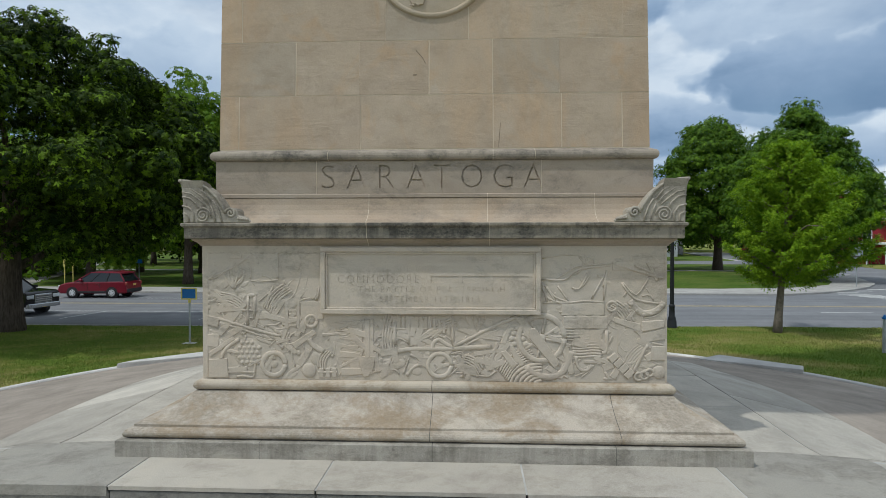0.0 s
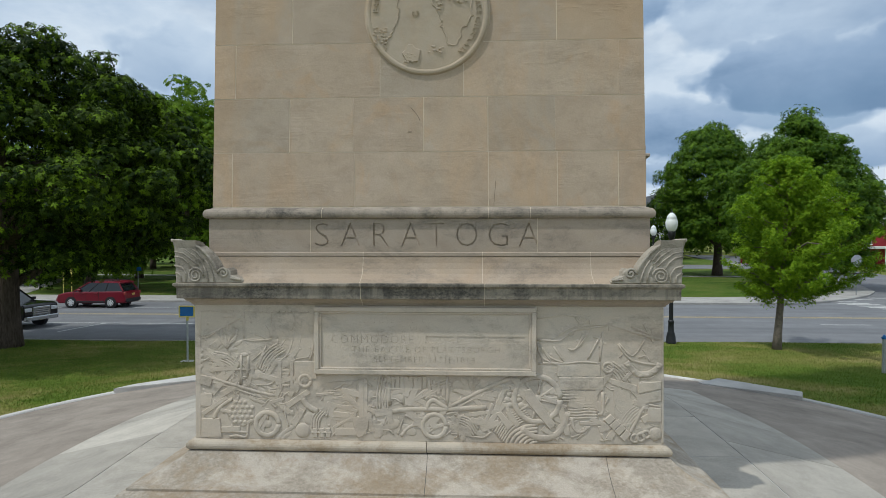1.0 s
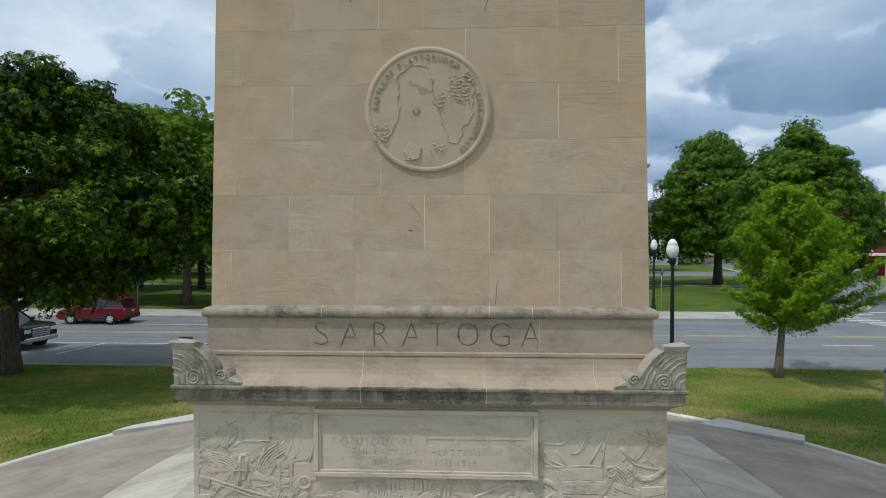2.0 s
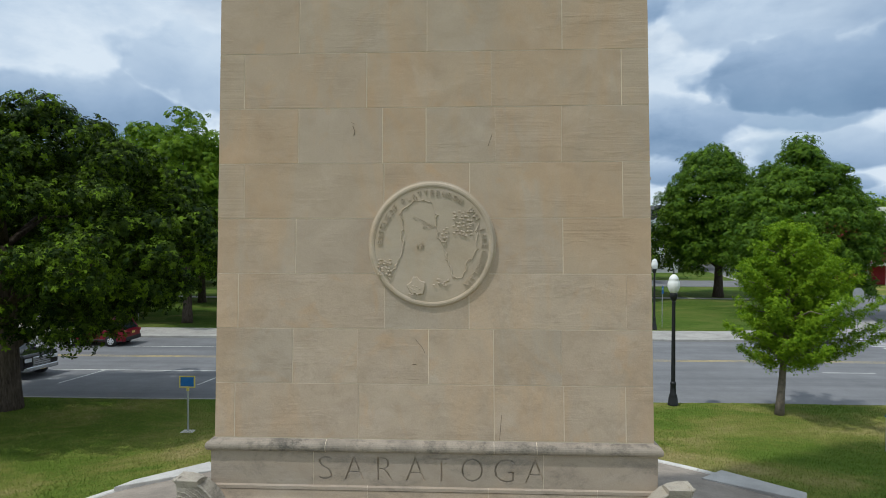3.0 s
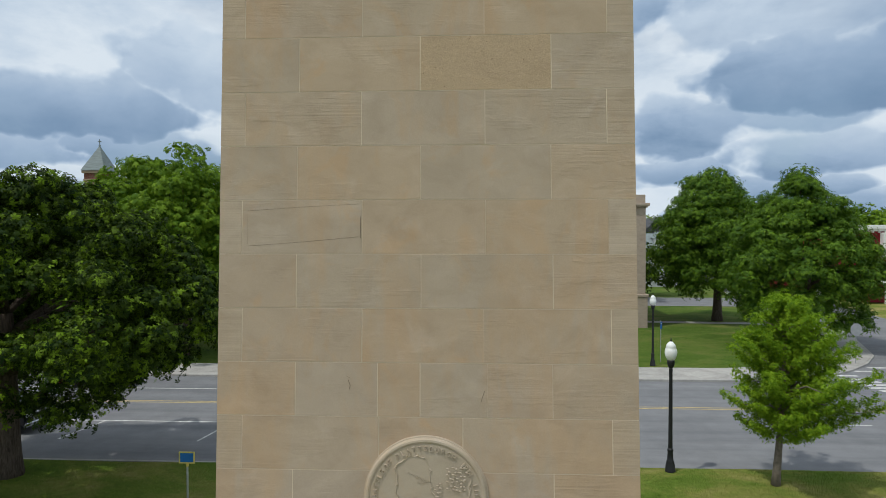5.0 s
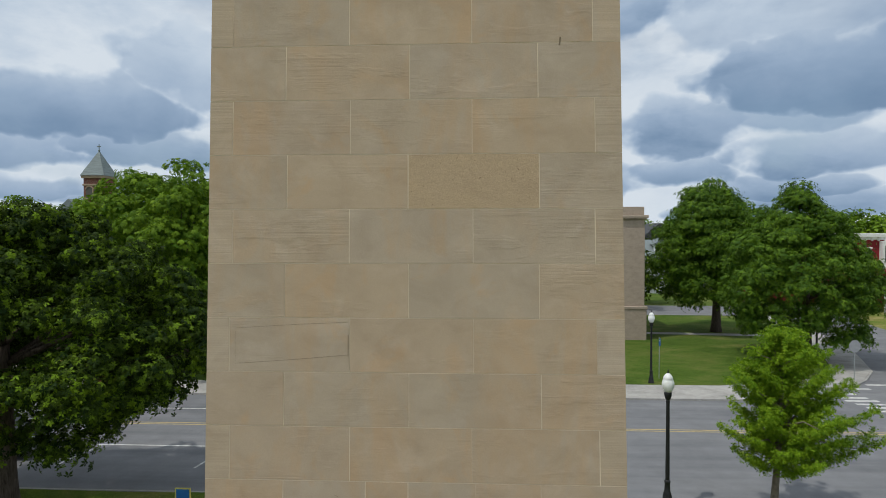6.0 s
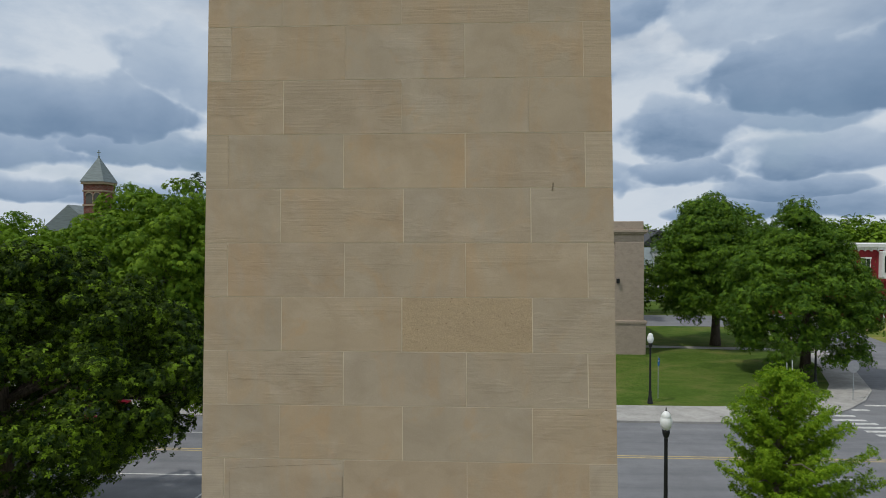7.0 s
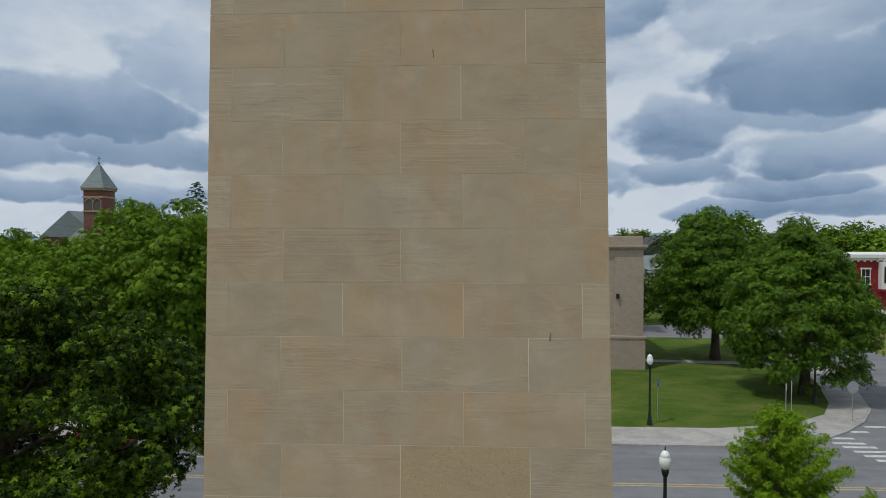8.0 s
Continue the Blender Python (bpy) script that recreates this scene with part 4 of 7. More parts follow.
def carve_ring(name, x, z, R, r):
    n = 28
    carve_pts = [(x + R * math.cos(2 * math.pi * i / n), z + R * math.sin(2 * math.pi * i / n)) for i in range(n + 1)]
    bm = tube(bmesh.new(), [(a, 0, b) for a, b in carve_pts], r, 8)
    for v in bm.verts:
        v.co.y = FACE - 0.005 + v.co.y * min(0.6, 0.010 / r)
    part(name, bm, M_CARVED, die, smooth=True)



def carve_filling(x0, x1, z0, z1, n, seed):
    """Small carved leaves, cords, straps and studs that fill the ground between the emblems, low in the face."""
    rnd = random.Random(seed)
    for i in range(n):
        x, z = rnd.uniform(x0, x1), rnd.uniform(z0, z1)
        kind = rnd.random()
        if kind < 0.30:
            carve_boss("small_leaf", x, z, rnd.uniform(0.03, 0.07), rnd.uniform(0.012, 0.024), rnd.uniform(0.012, 0.022), rnd.uniform(-80, 80))
        elif kind < 0.62:
            a, l = rnd.uniform(-1.5, 1.5), rnd.uniform(0.05, 0.13)
            b = a + rnd.uniform(-0.8, 0.8)
            p = (x + l * math.cos(a), z + l * math.sin(a))
            q = (p[0] + l * 0.7 * math.cos(b), p[1] + l * 0.7 * math.sin(b))
            if all(x0 - 0.02 < t[0] < x1 + 0.02 and z0 < t[1] < z1 for t in (p, q)):
                carve_bar("cord", [(x, z), p, q], rnd.uniform(0.006, 0.013))
        elif kind < 0.88:
            a, l, w = rnd.uniform(-1.4, 1.4), rnd.uniform(0.06, 0.17), rnd.uniform(0.014, 0.04)
            c, d = math.cos(a), math.sin(a)
            pts = [(x + u * l * c - v * w * d, z + u * l * d + v * w * c) for u, v in ((-1, -1), (1, -0.8), (1, 0.9), (-1, 1))]
            if all(x0 - 0.02 < t[0] < x1 + 0.02 and z0 < t[1] < z1 for t in pts):
                carve_plate("strap", pts, rnd.uniform(0.014, 0.026))
        else:
            carve_boss("stud", x, z, 0.018, 0.018, 0.022)


def carve_coil(x, z, l, turn, n, bend, gap=0.026):
    """A hank of rope: parallel strands that bend together."""
    c, d = math.cos(radians(turn)), math.sin(radians(turn))
    for k in range(n):
        off = (k - (n - 1) / 2) * gap
        pts = []
        for u in (-1, -0.5, 0, 0.5, 1):
            v = off + bend * (1 - u * u)
            pts.append((x + u * l * c - v * d, z + u * l * d + v * c))
        carve_bar("rope_strand", pts, 0.0135)


for area in ((-2.38, -1.2, 1.80, 2.75, 180, 1), (-1.15, 1.15, 1.80, 2.42, 330, 2), (1.2, 2.38, 1.80, 2.60, 170, 3), (-2.35, -1.25, 2.7, 3.12, 22, 4), (1.25, 2.35, 2.6, 3.12, 24, 5)):
    carve_filling(*area)
carve_coil(0.92, 1.95, 0.20, 40, 6, 0.05)
carve_coil(1.50, 2.30, 0.16, 0, 6, -0.01, 0.03)
carve_coil(0.42, 1.93, 0.13, -35, 5, 0.04)
carve_coil(-1.12, 1.98, 0.10, 70, 4, 0.03)
carve_coil(-0.42, 2.28, 0.20, 84, 5, 0.02, 0.03)
carve_coil(-1.62, 2.62, 0.17, 50, 5, 0.04, 0.028)
carve_coil(-2.12, 2.58, 0.15, -25, 5, 0.03)
carve_coil(2.12, 2.02, 0.15, 55, 5, 0.03)
carve_coil(1.98, 2.48, 0.14, -50, 5, 0.03)
carve_coil(0.12, 2.32, 0.16, 28, 4, 0.02)
for k in range(9):                         # organ-like row of small pipes under the panel
    carve_plate("pipe", [(-0.40 + 0.047 * k, 2.30 + 0.012 * (k % 3)), (-0.362 + 0.047 * k, 2.30 + 0.012 * (k % 3)), (-0.362 + 0.047 * k, 2.455), (-0.40 + 0.047 * k, 2.455)], 0.024)
for k in range(5):                         # pennant's toothed edge
    carve_plate("pennant_tooth", [(-1.02 + 0.02 * k, 2.38 - 0.085 * k), (-0.74, 2.40 - 0.085 * k), (-0.78, 2.35 - 0.085 * k)], 0.022)

carve_boss("bead", -2.378, 2.7, 0.024, 0.026, 0.03, 0)
carve_boss("bead", -2.378, 2.644, 0.024, 0.026, 0.03, 0)
carve_boss("bead", -2.379, 2.588, 0.024, 0.026, 0.03, 0)
carve_boss("bead", -2.379, 2.532, 0.024, 0.026, 0.03, 0)
carve_plate("cartridge_box", [(-2.39, 2.447), (-2.254, 2.421), (-2.279, 2.32), (-2.389, 2.343)], 0.03)
carve_bar("musket", [(-2.268, 2.415), (-2.034, 2.343), (-1.811, 2.28), (-1.589, 2.228)], 0.022)
carve_bar("ramrod", [(-2.258, 2.369), (-2.075, 2.317), (-1.872, 2.253), (-1.781, 2.22)], 0.014)
carve_plate("pouch", [(-2.392, 2.243), (-2.255, 2.252), (-2.276, 2.103), (-2.386, 2.118)], 0.022)
carve_bar("shield_rim", [(-2.244, 1.979), (-2.219, 2.044), (-2.158, 2.121), (-2.045, 2.193)], 0.026)
carve_boss("sack", -1.959, 2.051, 0.159, 0.167, 0.035, 0)
carve_boss("scale", -2.042, 2.104, 0.026, 0.024, 0.052, 0)
carve_boss("scale", -2.067, 2.052, 0.026, 0.024, 0.052, 0)
carve_boss("scale", -2.042, 2.0, 0.026, 0.024, 0.052, 0)
carve_boss("scale", -2.013, 2.157, 0.026, 0.024, 0.052, 0)
carve_boss("scale", -1.989, 2.105, 0.026, 0.024, 0.052, 0)
carve_boss("scale", -2.014, 2.053, 0.026, 0.024, 0.052, 0)
carve_boss("scale", -1.99, 2.001, 0.026, 0.024, 0.052, 0)
carve_boss("scale", -2.014, 1.948, 0.026, 0.024, 0.052, 0)
carve_boss("scale", -1.96, 2.158, 0.026, 0.024, 0.052, 0)
carve_boss("scale", -1.936, 2.106, 0.026, 0.024, 0.052, 0)
carve_boss("scale", -1.961, 2.054, 0.026, 0.024, 0.052, 0)
carve_boss("scale", -1.937, 2.002, 0.026, 0.024, 0.052, 0)
carve_boss("scale", -1.961, 1.949, 0.026, 0.024, 0.052, 0)
carve_boss("scale", -1.907, 2.158, 0.026, 0.024, 0.052, 0)
carve_boss("scale", -1.883, 2.107, 0.026, 0.024, 0.052, 0)
carve_boss("scale", -1.908, 2.054, 0.026, 0.024, 0.052, 0)
carve_boss("scale", -1.884, 2.002, 0.026, 0.024, 0.052, 0)
carve_boss("scale", -1.909, 1.95, 0.026, 0.024, 0.052, 0)
carve_boss("scale", -1.831, 2.107, 0.026, 0.024, 0.052, 0)
carve_boss("scale", -1.855, 2.055, 0.026, 0.024, 0.052, 0)
carve_boss("scale", -1.831, 2.003, 0.026, 0.024, 0.052, 0)
carve_plate("barrel", [(-2.379, 1.977), (-2.179, 1.988), (-2.16, 1.787), (-2.385, 1.78)], 0.03)
carve_bar("barrel_hoop", [(-2.326, 1.982), (-2.314, 1.886), (-2.323, 1.785)], 0.012)
carve_bar("iron_bar", [(-2.18, 1.839), (-2.027, 1.846), (-1.875, 1.836)], 0.018)
carve_bar("iron_bar", [(-2.18, 1.839), (-2.18, 1.88), (-2.067, 1.889), (-2.047, 1.916)], 0.016)
carve_bar("chain", [(-2.078, 1.789), (-1.997, 1.802), (-1.895, 1.792), (-1.874, 1.928), (-1.823, 1.969)], 0.016)
carve_ring("gun_wheel", -1.671, 1.931, 0.122, 0.028)
carve_boss("wheel_plate", -1.671, 1.931, 0.118, 0.118, 0.012, 0)
carve_boss("hub", -1.671, 1.931, 0.049, 0.049, 0.035, 0)
carve_bar("spoke", [(-1.783, 1.93), (-1.712, 1.931)], 0.014)
carve_bar("spoke", [(-1.667, 2.055), (-1.667, 1.972)], 0.012)
carve_boss("cannon_ball", -1.292, 1.867, 0.084, 0.084, 0.06, 0)
carve_boss("leaf", -1.531, 1.803, 0.077, 0.028, 0.025, 35)
carve_boss("leaf", -1.48, 1.844, 0.077, 0.028, 0.025, 35)
carve_boss("leaf", -1.429, 1.885, 0.077, 0.028, 0.025, 35)
carve_boss("leaf", -1.47, 1.81, 0.077, 0.028, 0.025, 35)
carve_plate("ribbed_case", [(-1.184, 1.895), (-1.132, 1.895), (-1.132, 1.796), (-1.184, 1.795)], 0.03)
carve_plate("ribbed_case", [(-1.115, 1.896), (-1.063, 1.897), (-1.064, 1.797), (-1.116, 1.796)], 0.03)
carve_plate("ribbed_case", [(-1.047, 1.897), (-0.995, 1.897), (-0.996, 1.798), (-1.048, 1.797)], 0.03)
carve_plate("case_band", [(-1.196, 1.859), (-0.987, 1.862), (-0.987, 1.842), (-1.196, 1.839)], 0.036)
carve_bar("horn", [(-1.287, 2.206), (-1.263, 2.157), (-1.217, 2.114), (-1.131, 2.069)], 0.039)
carve_boss("horn_mouth", -1.291, 2.206, 0.041, 0.041, 0.045, 0)
carve_ring("drum_head", -1.266, 2.392, 0.061, 0.018)
carve_boss("boss", -1.266, 2.392, 0.032, 0.032, 0.03, 0)
carve_plate("frame", [(-1.551, 2.608), (-1.511, 2.608), (-1.512, 2.309), (-1.552, 2.309)], 0.025)
carve_plate("frame", [(-1.422, 2.609), (-1.386, 2.61), (-1.387, 2.311), (-1.423, 2.31)], 0.025)
carve_plate("slat", [(-1.507, 2.513), (-1.427, 2.514), (-1.427, 2.496), (-1.507, 2.495)], 0.02)
carve_plate("slat", [(-1.507, 2.473), (-1.427, 2.474), (-1.427, 2.456), (-1.508, 2.455)], 0.02)
carve_plate("slat", [(-1.508, 2.433), (-1.427, 2.434), (-1.427, 2.416), (-1.508, 2.415)], 0.02)
carve_plate("slat", [(-1.508, 2.393), (-1.427, 2.394), (-1.427, 2.376), (-1.508, 2.375)], 0.02)
carve_plate("slat", [(-1.508, 2.353), (-1.427, 2.354), (-1.427, 2.336), (-1.508, 2.335)], 0.02)
carve_boss("bowl", -1.467, 2.583, 0.061, 0.061, 0.035, 0)
carve_plate("chest", [(-1.376, 2.598), (-1.137, 2.6), (-1.138, 2.413), (-1.377, 2.411)], 0.02)
carve_bar("post", [(-1.947, 2.658), (-1.953, 2.348)], 0.018)
carve_bar("post", [(-1.874, 2.649), (-1.879, 2.429)], 0.018)
carve_boss("knob", -1.915, 2.663, 0.045, 0.024, 0.04, 0)
carve_bar("crossbar", [(-2.247, 2.469), (-2.196, 2.502), (-2.033, 2.507), (-1.847, 2.501)], 0.016)
carve_boss("fish", -1.77, 2.45, 0.122, 0.053, 0.032, 6)
carve_boss("fish_tail", -1.639, 2.436, 0.049, 0.032, 0.028, 0)
carve_bar("flag_edge", [(-2.377, 2.841), (-2.306, 2.849), (-2.214, 2.906), (-2.102, 2.967), (-2.03, 3.027), (-1.908, 3.064)], 0.01)
carve_bar("plume", [(-2.097, 2.731), (-2.167, 2.813), (-2.214, 2.896)], 0.016)
carve_bar("plume", [(-2.097, 2.731), (-2.145, 2.843), (-2.169, 2.956)], 0.016)
carve_bar("plume", [(-2.097, 2.731), (-2.106, 2.861), (-2.091, 2.991)], 0.016)
carve_bar("plume", [(-2.097, 2.731), (-2.068, 2.841), (-2.014, 2.951)], 0.016)
carve_bar("plume", [(-2.097, 2.731), (-2.052, 2.804), (-1.982, 2.878)], 0.016)
carve_boss("leaf", -2.235, 2.706, 0.069, 0.026, 0.022, 50)
carve_boss("leaf", -2.175, 2.656, 0.069, 0.026, 0.022, 10)
carve_boss("leaf", -2.042, 2.717, 0.069, 0.026, 0.022, 5)
carve_boss("leaf", -1.991, 2.778, 0.069, 0.026, 0.022, 30)
carve_boss("leaf", -2.256, 2.625, 0.069, 0.026, 0.022, 40)
carve_boss("leaf", -2.012, 2.648, 0.069, 0.026, 0.022, 20)
carve_plate("ensign", [(-1.884, 3.104), (-1.617, 3.105), (-1.619, 2.823), (-1.885, 2.821)], 0.012)
carve_bar("bayonet", [(-1.472, 2.826), (-1.678, 2.571)], 0.012)
carve_bar("bayonet", [(-1.567, 2.662), (-1.739, 2.506)], 0.012)
carve_bar("bayonet", [(-1.677, 2.76), (-1.78, 2.54)], 0.012)
carve_plate("banner", [(-1.605, 3.085), (-1.144, 3.112), (-1.145, 2.725), (-1.209, 2.619), (-1.376, 2.65), (-1.526, 2.708)], 0.012)
carve_bar("banner_edge", [(-1.14, 3.092), (-1.145, 2.755), (-1.185, 2.675), (-1.221, 2.611)], 0.008)
carve_boss("leaf", -1.801, 2.32, 0.065, 0.024, 0.03, -25)
carve_boss("leaf", -1.74, 2.291, 0.065, 0.024, 0.03, -25)
carve_boss("leaf", -1.68, 2.321, 0.065, 0.024, 0.03, -25)
carve_boss("leaf", -1.629, 2.282, 0.065, 0.024, 0.03, -25)
carve_boss("leaf", -1.771, 2.23, 0.065, 0.024, 0.03, -25)
carve_boss("leaf", -1.7, 2.231, 0.065, 0.024, 0.03, -25)
carve_boss("leaf", -1.751, 2.171, 0.065, 0.024, 0.03, -25)
carve_boss("leaf", -1.812, 2.19, 0.065, 0.024, 0.03, -25)
carve_bar("cord", [(-1.589, 2.292), (-1.579, 2.233), (-1.62, 2.152), (-1.57, 2.103)], 0.014)
carve_bar("cord", [(-1.549, 2.153), (-1.489, 2.144), (-1.458, 2.164)], 0.014)
carve_boss("ball", -1.409, 2.051, 0.03, 0.03, 0.04, 0)
carve_boss("fur_cap", -1.212, 1.994, 0.073, 0.077, 0.03, 0)
carve_plate("corner_strip", [(-2.4, 3.105), (-2.379, 3.105), (-2.389, 1.78), (-2.409, 1.779)], 0.014)
carve_plate("pennant", [(-1.076, 2.227), (-0.72, 2.371), (-0.721, 1.846), (-0.932, 1.791)], 0.014)
carve_bar("lacing", [(-0.959, 2.21), (-0.744, 2.25), (-0.955, 2.094)], 0.011)
carve_bar("lacing", [(-0.955, 2.094), (-0.76, 2.217), (-0.749, 2.143)], 0.011)
carve_bar("lacing", [(-0.936, 1.959), (-0.721, 2.027), (-0.925, 1.908)], 0.011)
carve_plate("mast", [(-0.697, 2.418), (-0.599, 2.419), (-0.6, 2.01), (-0.698, 2.009)], 0.026)
carve_plate("mast_edge", [(-0.664, 2.418), (-0.636, 2.419), (-0.637, 2.01), (-0.665, 2.01)], 0.036)
carve_plate("oar_blade", [(-0.763, 2.022), (-0.581, 2.025), (-0.595, 1.901), (-0.651, 1.814), (-0.708, 1.799), (-0.749, 1.911)], 0.03)
carve_bar("trumpet", [(-0.052, 2.441), (-0.214, 2.423), (-0.365, 2.426), (-0.434, 2.388), (-0.427, 2.337), (-0.353, 2.32), (-0.191, 2.322), (-0.131, 2.36), (-0.145, 2.401)], 0.019)
carve_bar("axe", [(-0.376, 2.375), (-0.372, 2.148)], 0.025)
carve_bar("axe", [(-0.221, 2.451), (-0.224, 2.15)], 0.021)
carve_bar("cannon", [(-0.342, 2.079), (-0.168, 2.105), (0.155, 2.109), (0.385, 2.121), (0.641, 2.136)], 0.033)
carve_plate("gun_carriage", [(-0.562, 2.099), (-0.342, 2.121), (-0.342, 2.051), (-0.516, 2.019)], 0.02)
carve_bar("musket", [(0.247, 2.129), (0.476, 2.252), (0.705, 2.365), (0.905, 2.449)], 0.025)
carve_bar("bayonet", [(0.27, 2.087), (0.476, 2.205), (0.614, 2.265)], 0.014)
carve_bar("powder_horn", [(0.028, 2.103), (0.035, 2.163), (0.086, 2.205), (0.155, 2.164), (0.247, 2.115)], 0.03)
carve_ring("gun_wheel", 0.098, 1.935, 0.122, 0.025)
carve_boss("wheel_plate", 0.098, 1.935, 0.117, 0.117, 0.014, 0)
carve_boss("hub", 0.098, 1.935, 0.047, 0.047, 0.036, 0)
carve_bar("rope", [(-0.029, 1.944), (-0.122, 1.938), (-0.191, 1.896), (-0.249, 1.821)], 0.021)
carve_bar("rope", [(-0.029, 2.06), (0.017, 2.015), (-0.122, 2.013), (-0.214, 2.046)], 0.019)
carve_boss("leaf", -0.342, 1.94, 0.094, 0.056, 0.03, 20)
carve_boss("leaf", -0.481, 1.863, 0.094, 0.056, 0.03, 60)
carve_boss("leaf", -0.423, 1.915, 0.094, 0.056, 0.03, 90)
carve_boss("leaf", -0.168, 1.885, 0.094, 0.056, 0.03, -30)
carve_boss("leaf", -0.563, 1.937, 0.094, 0.056, 0.03, 80)
carve_plate("drapery_fold", [(-0.025, 2.442), (0.008, 2.442), (0.008, 2.333), (-0.025, 2.333)], 0.02)
carve_plate("drapery_fold", [(0.026, 2.426), (0.058, 2.426), (0.058, 2.313), (0.026, 2.313)], 0.026000000000000002)
carve_plate("drapery_fold", [(0.077, 2.41), (0.109, 2.411), (0.109, 2.293), (0.077, 2.293)], 0.02)
carve_plate("drapery_fold", [(0.127, 2.395), (0.16, 2.395), (0.16, 2.273), (0.127, 2.272)], 0.026000000000000002)
carve_plate("drapery_fold", [(0.178, 2.379), (0.21, 2.38), (0.21, 2.253), (0.178, 2.252)], 0.02)
carve_bar("pole", [(0.235, 2.456), (0.238, 2.138)], 0.019)
carve_bar("rib", [(-0.191, 2.139), (-0.052, 2.268), (0.063, 2.327)], 0.016)
carve_boss("leaf", 0.602, 2.311, 0.079, 0.03, 0.03, 0.0)
carve_boss("leaf", 0.585, 2.362, 0.079, 0.03, 0.03, 29.999999999999996)
carve_boss("leaf", 0.539, 2.399, 0.079, 0.03, 0.03, 59.99999999999999)
carve_boss("leaf", 0.476, 2.413, 0.079, 0.03, 0.03, 90.0)
carve_boss("leaf", 0.413, 2.398, 0.079, 0.03, 0.03, 119.99999999999999)
carve_boss("leaf", 0.367, 2.36, 0.079, 0.03, 0.03, 150.0)
carve_boss("leaf", 0.35, 2.308, 0.079, 0.03, 0.03, 180.0)
carve_boss("fruit", 0.339, 2.353, 0.061, 0.061, 0.03, 0)
carve_boss("fruit", 0.602, 2.368, 0.051, 0.047, 0.03, 0)
carve_boss("leaf", 0.454, 1.917, 0.094, 0.04, 0.03, 35)
carve_boss("leaf", 0.569, 1.861, 0.094, 0.04, 0.03, -30)
carve_boss("leaf", 0.477, 1.987, 0.094, 0.04, 0.03, 10)
carve_boss("leaf", 0.683, 1.99, 0.094, 0.04, 0.03, 60)
carve_boss("leaf", 0.408, 1.859, 0.094, 0.04, 0.03, 80)
carve_bar("comb", [(0.247, 2.064), (0.344, 2.061), (0.344, 1.812)], 0.016)
carve_bar("tooth", [(0.275, 1.995), (0.344, 1.996)], 0.011)
carve_bar("tooth", [(0.275, 1.949), (0.344, 1.95)], 0.011)
carve_bar("tooth", [(0.275, 1.903), (0.344, 1.904)], 0.011)
carve_bar("tooth", [(0.275, 1.857), (0.344, 1.858)], 0.011)
carve_bar("rope_coil", [(1.075, 1.72), (1.079, 1.74), (1.092, 1.758), (1.112, 1.773), (1.136, 1.782), (1.164, 1.786)], 0.021)
carve_bar("rope_coil", [(1.028, 1.719), (1.034, 1.75), (1.054, 1.779), (1.084, 1.802), (1.123, 1.816), (1.165, 1.821)], 0.021)
carve_bar("rope_coil", [(0.98, 1.718), (0.989, 1.761), (1.016, 1.8), (1.057, 1.83), (1.109, 1.85), (1.166, 1.856)], 0.021)
carve_bar("rope_coil", [(0.932, 1.717), (0.944, 1.771), (0.978, 1.82), (1.03, 1.859), (1.095, 1.883), (1.167, 1.891)], 0.021)
carve_bar("rope_coil", [(0.885, 1.717), (0.899, 1.782), (0.939, 1.841), (1.002, 1.887), (1.081, 1.917), (1.169, 1.927)], 0.021)
carve_bar("rope_coil", [(0.837, 1.716), (0.854, 1.792), (0.901, 1.861), (0.975, 1.916), (1.068, 1.951), (1.17, 1.962)], 0.021)
carve_boss("grape", 0.853, 2.33, 0.033, 0.03, 0.042, 0)
carve_boss("grape", 0.88, 2.275, 0.033, 0.03, 0.042, 0)
carve_boss("grape", 0.853, 2.22, 0.033, 0.03, 0.042, 0)
carve_boss("grape", 0.88, 2.165, 0.033, 0.03, 0.042, 0)
carve_boss("grape", 0.912, 2.33, 0.033, 0.03, 0.042, 0)
carve_boss("grape", 0.939, 2.276, 0.033, 0.03, 0.042, 0)
carve_boss("grape", 0.912, 2.22, 0.033, 0.03, 0.042, 0)
carve_boss("grape", 0.94, 2.166, 0.033, 0.03, 0.042, 0)
carve_boss("grape", 0.971, 2.331, 0.033, 0.03, 0.042, 0)
carve_boss("grape", 0.998, 2.276, 0.033, 0.03, 0.042, 0)
carve_boss("grape", 0.971, 2.221, 0.033, 0.03, 0.042, 0)
carve_boss("grape", 0.999, 2.166, 0.033, 0.03, 0.042, 0)
carve_plate("rammer", [(0.887, 2.436), (0.966, 2.452), (1.21, 2.169), (1.21, 2.055), (1.137, 2.099)], 0.03)
carve_plate("knee_timber", [(0.733, 2.082), (0.792, 2.099), (0.911, 1.958), (0.861, 1.9)], 0.03)
carve_ring("cart_wheel", 1.162, 2.228, 0.236, 0.031)
carve_boss("hub", 1.162, 2.228, 0.05, 0.05, 0.055, 0)
carve_bar("spoke", [(1.208, 2.219), (1.374, 2.187)], 0.018)
carve_bar("spoke", [(1.188, 2.189), (1.282, 2.047)], 0.018)
carve_bar("spoke", [(1.153, 2.182), (1.12, 2.012)], 0.018)
carve_bar("spoke", [(1.123, 2.201), (0.982, 2.104)], 0.018)
carve_bar("spoke", [(1.116, 2.236), (0.949, 2.268)], 0.018)
carve_bar("spoke", [(1.136, 2.266), (1.042, 2.409)], 0.018)
carve_bar("spoke", [(1.171, 2.274), (1.204, 2.443)], 0.018)
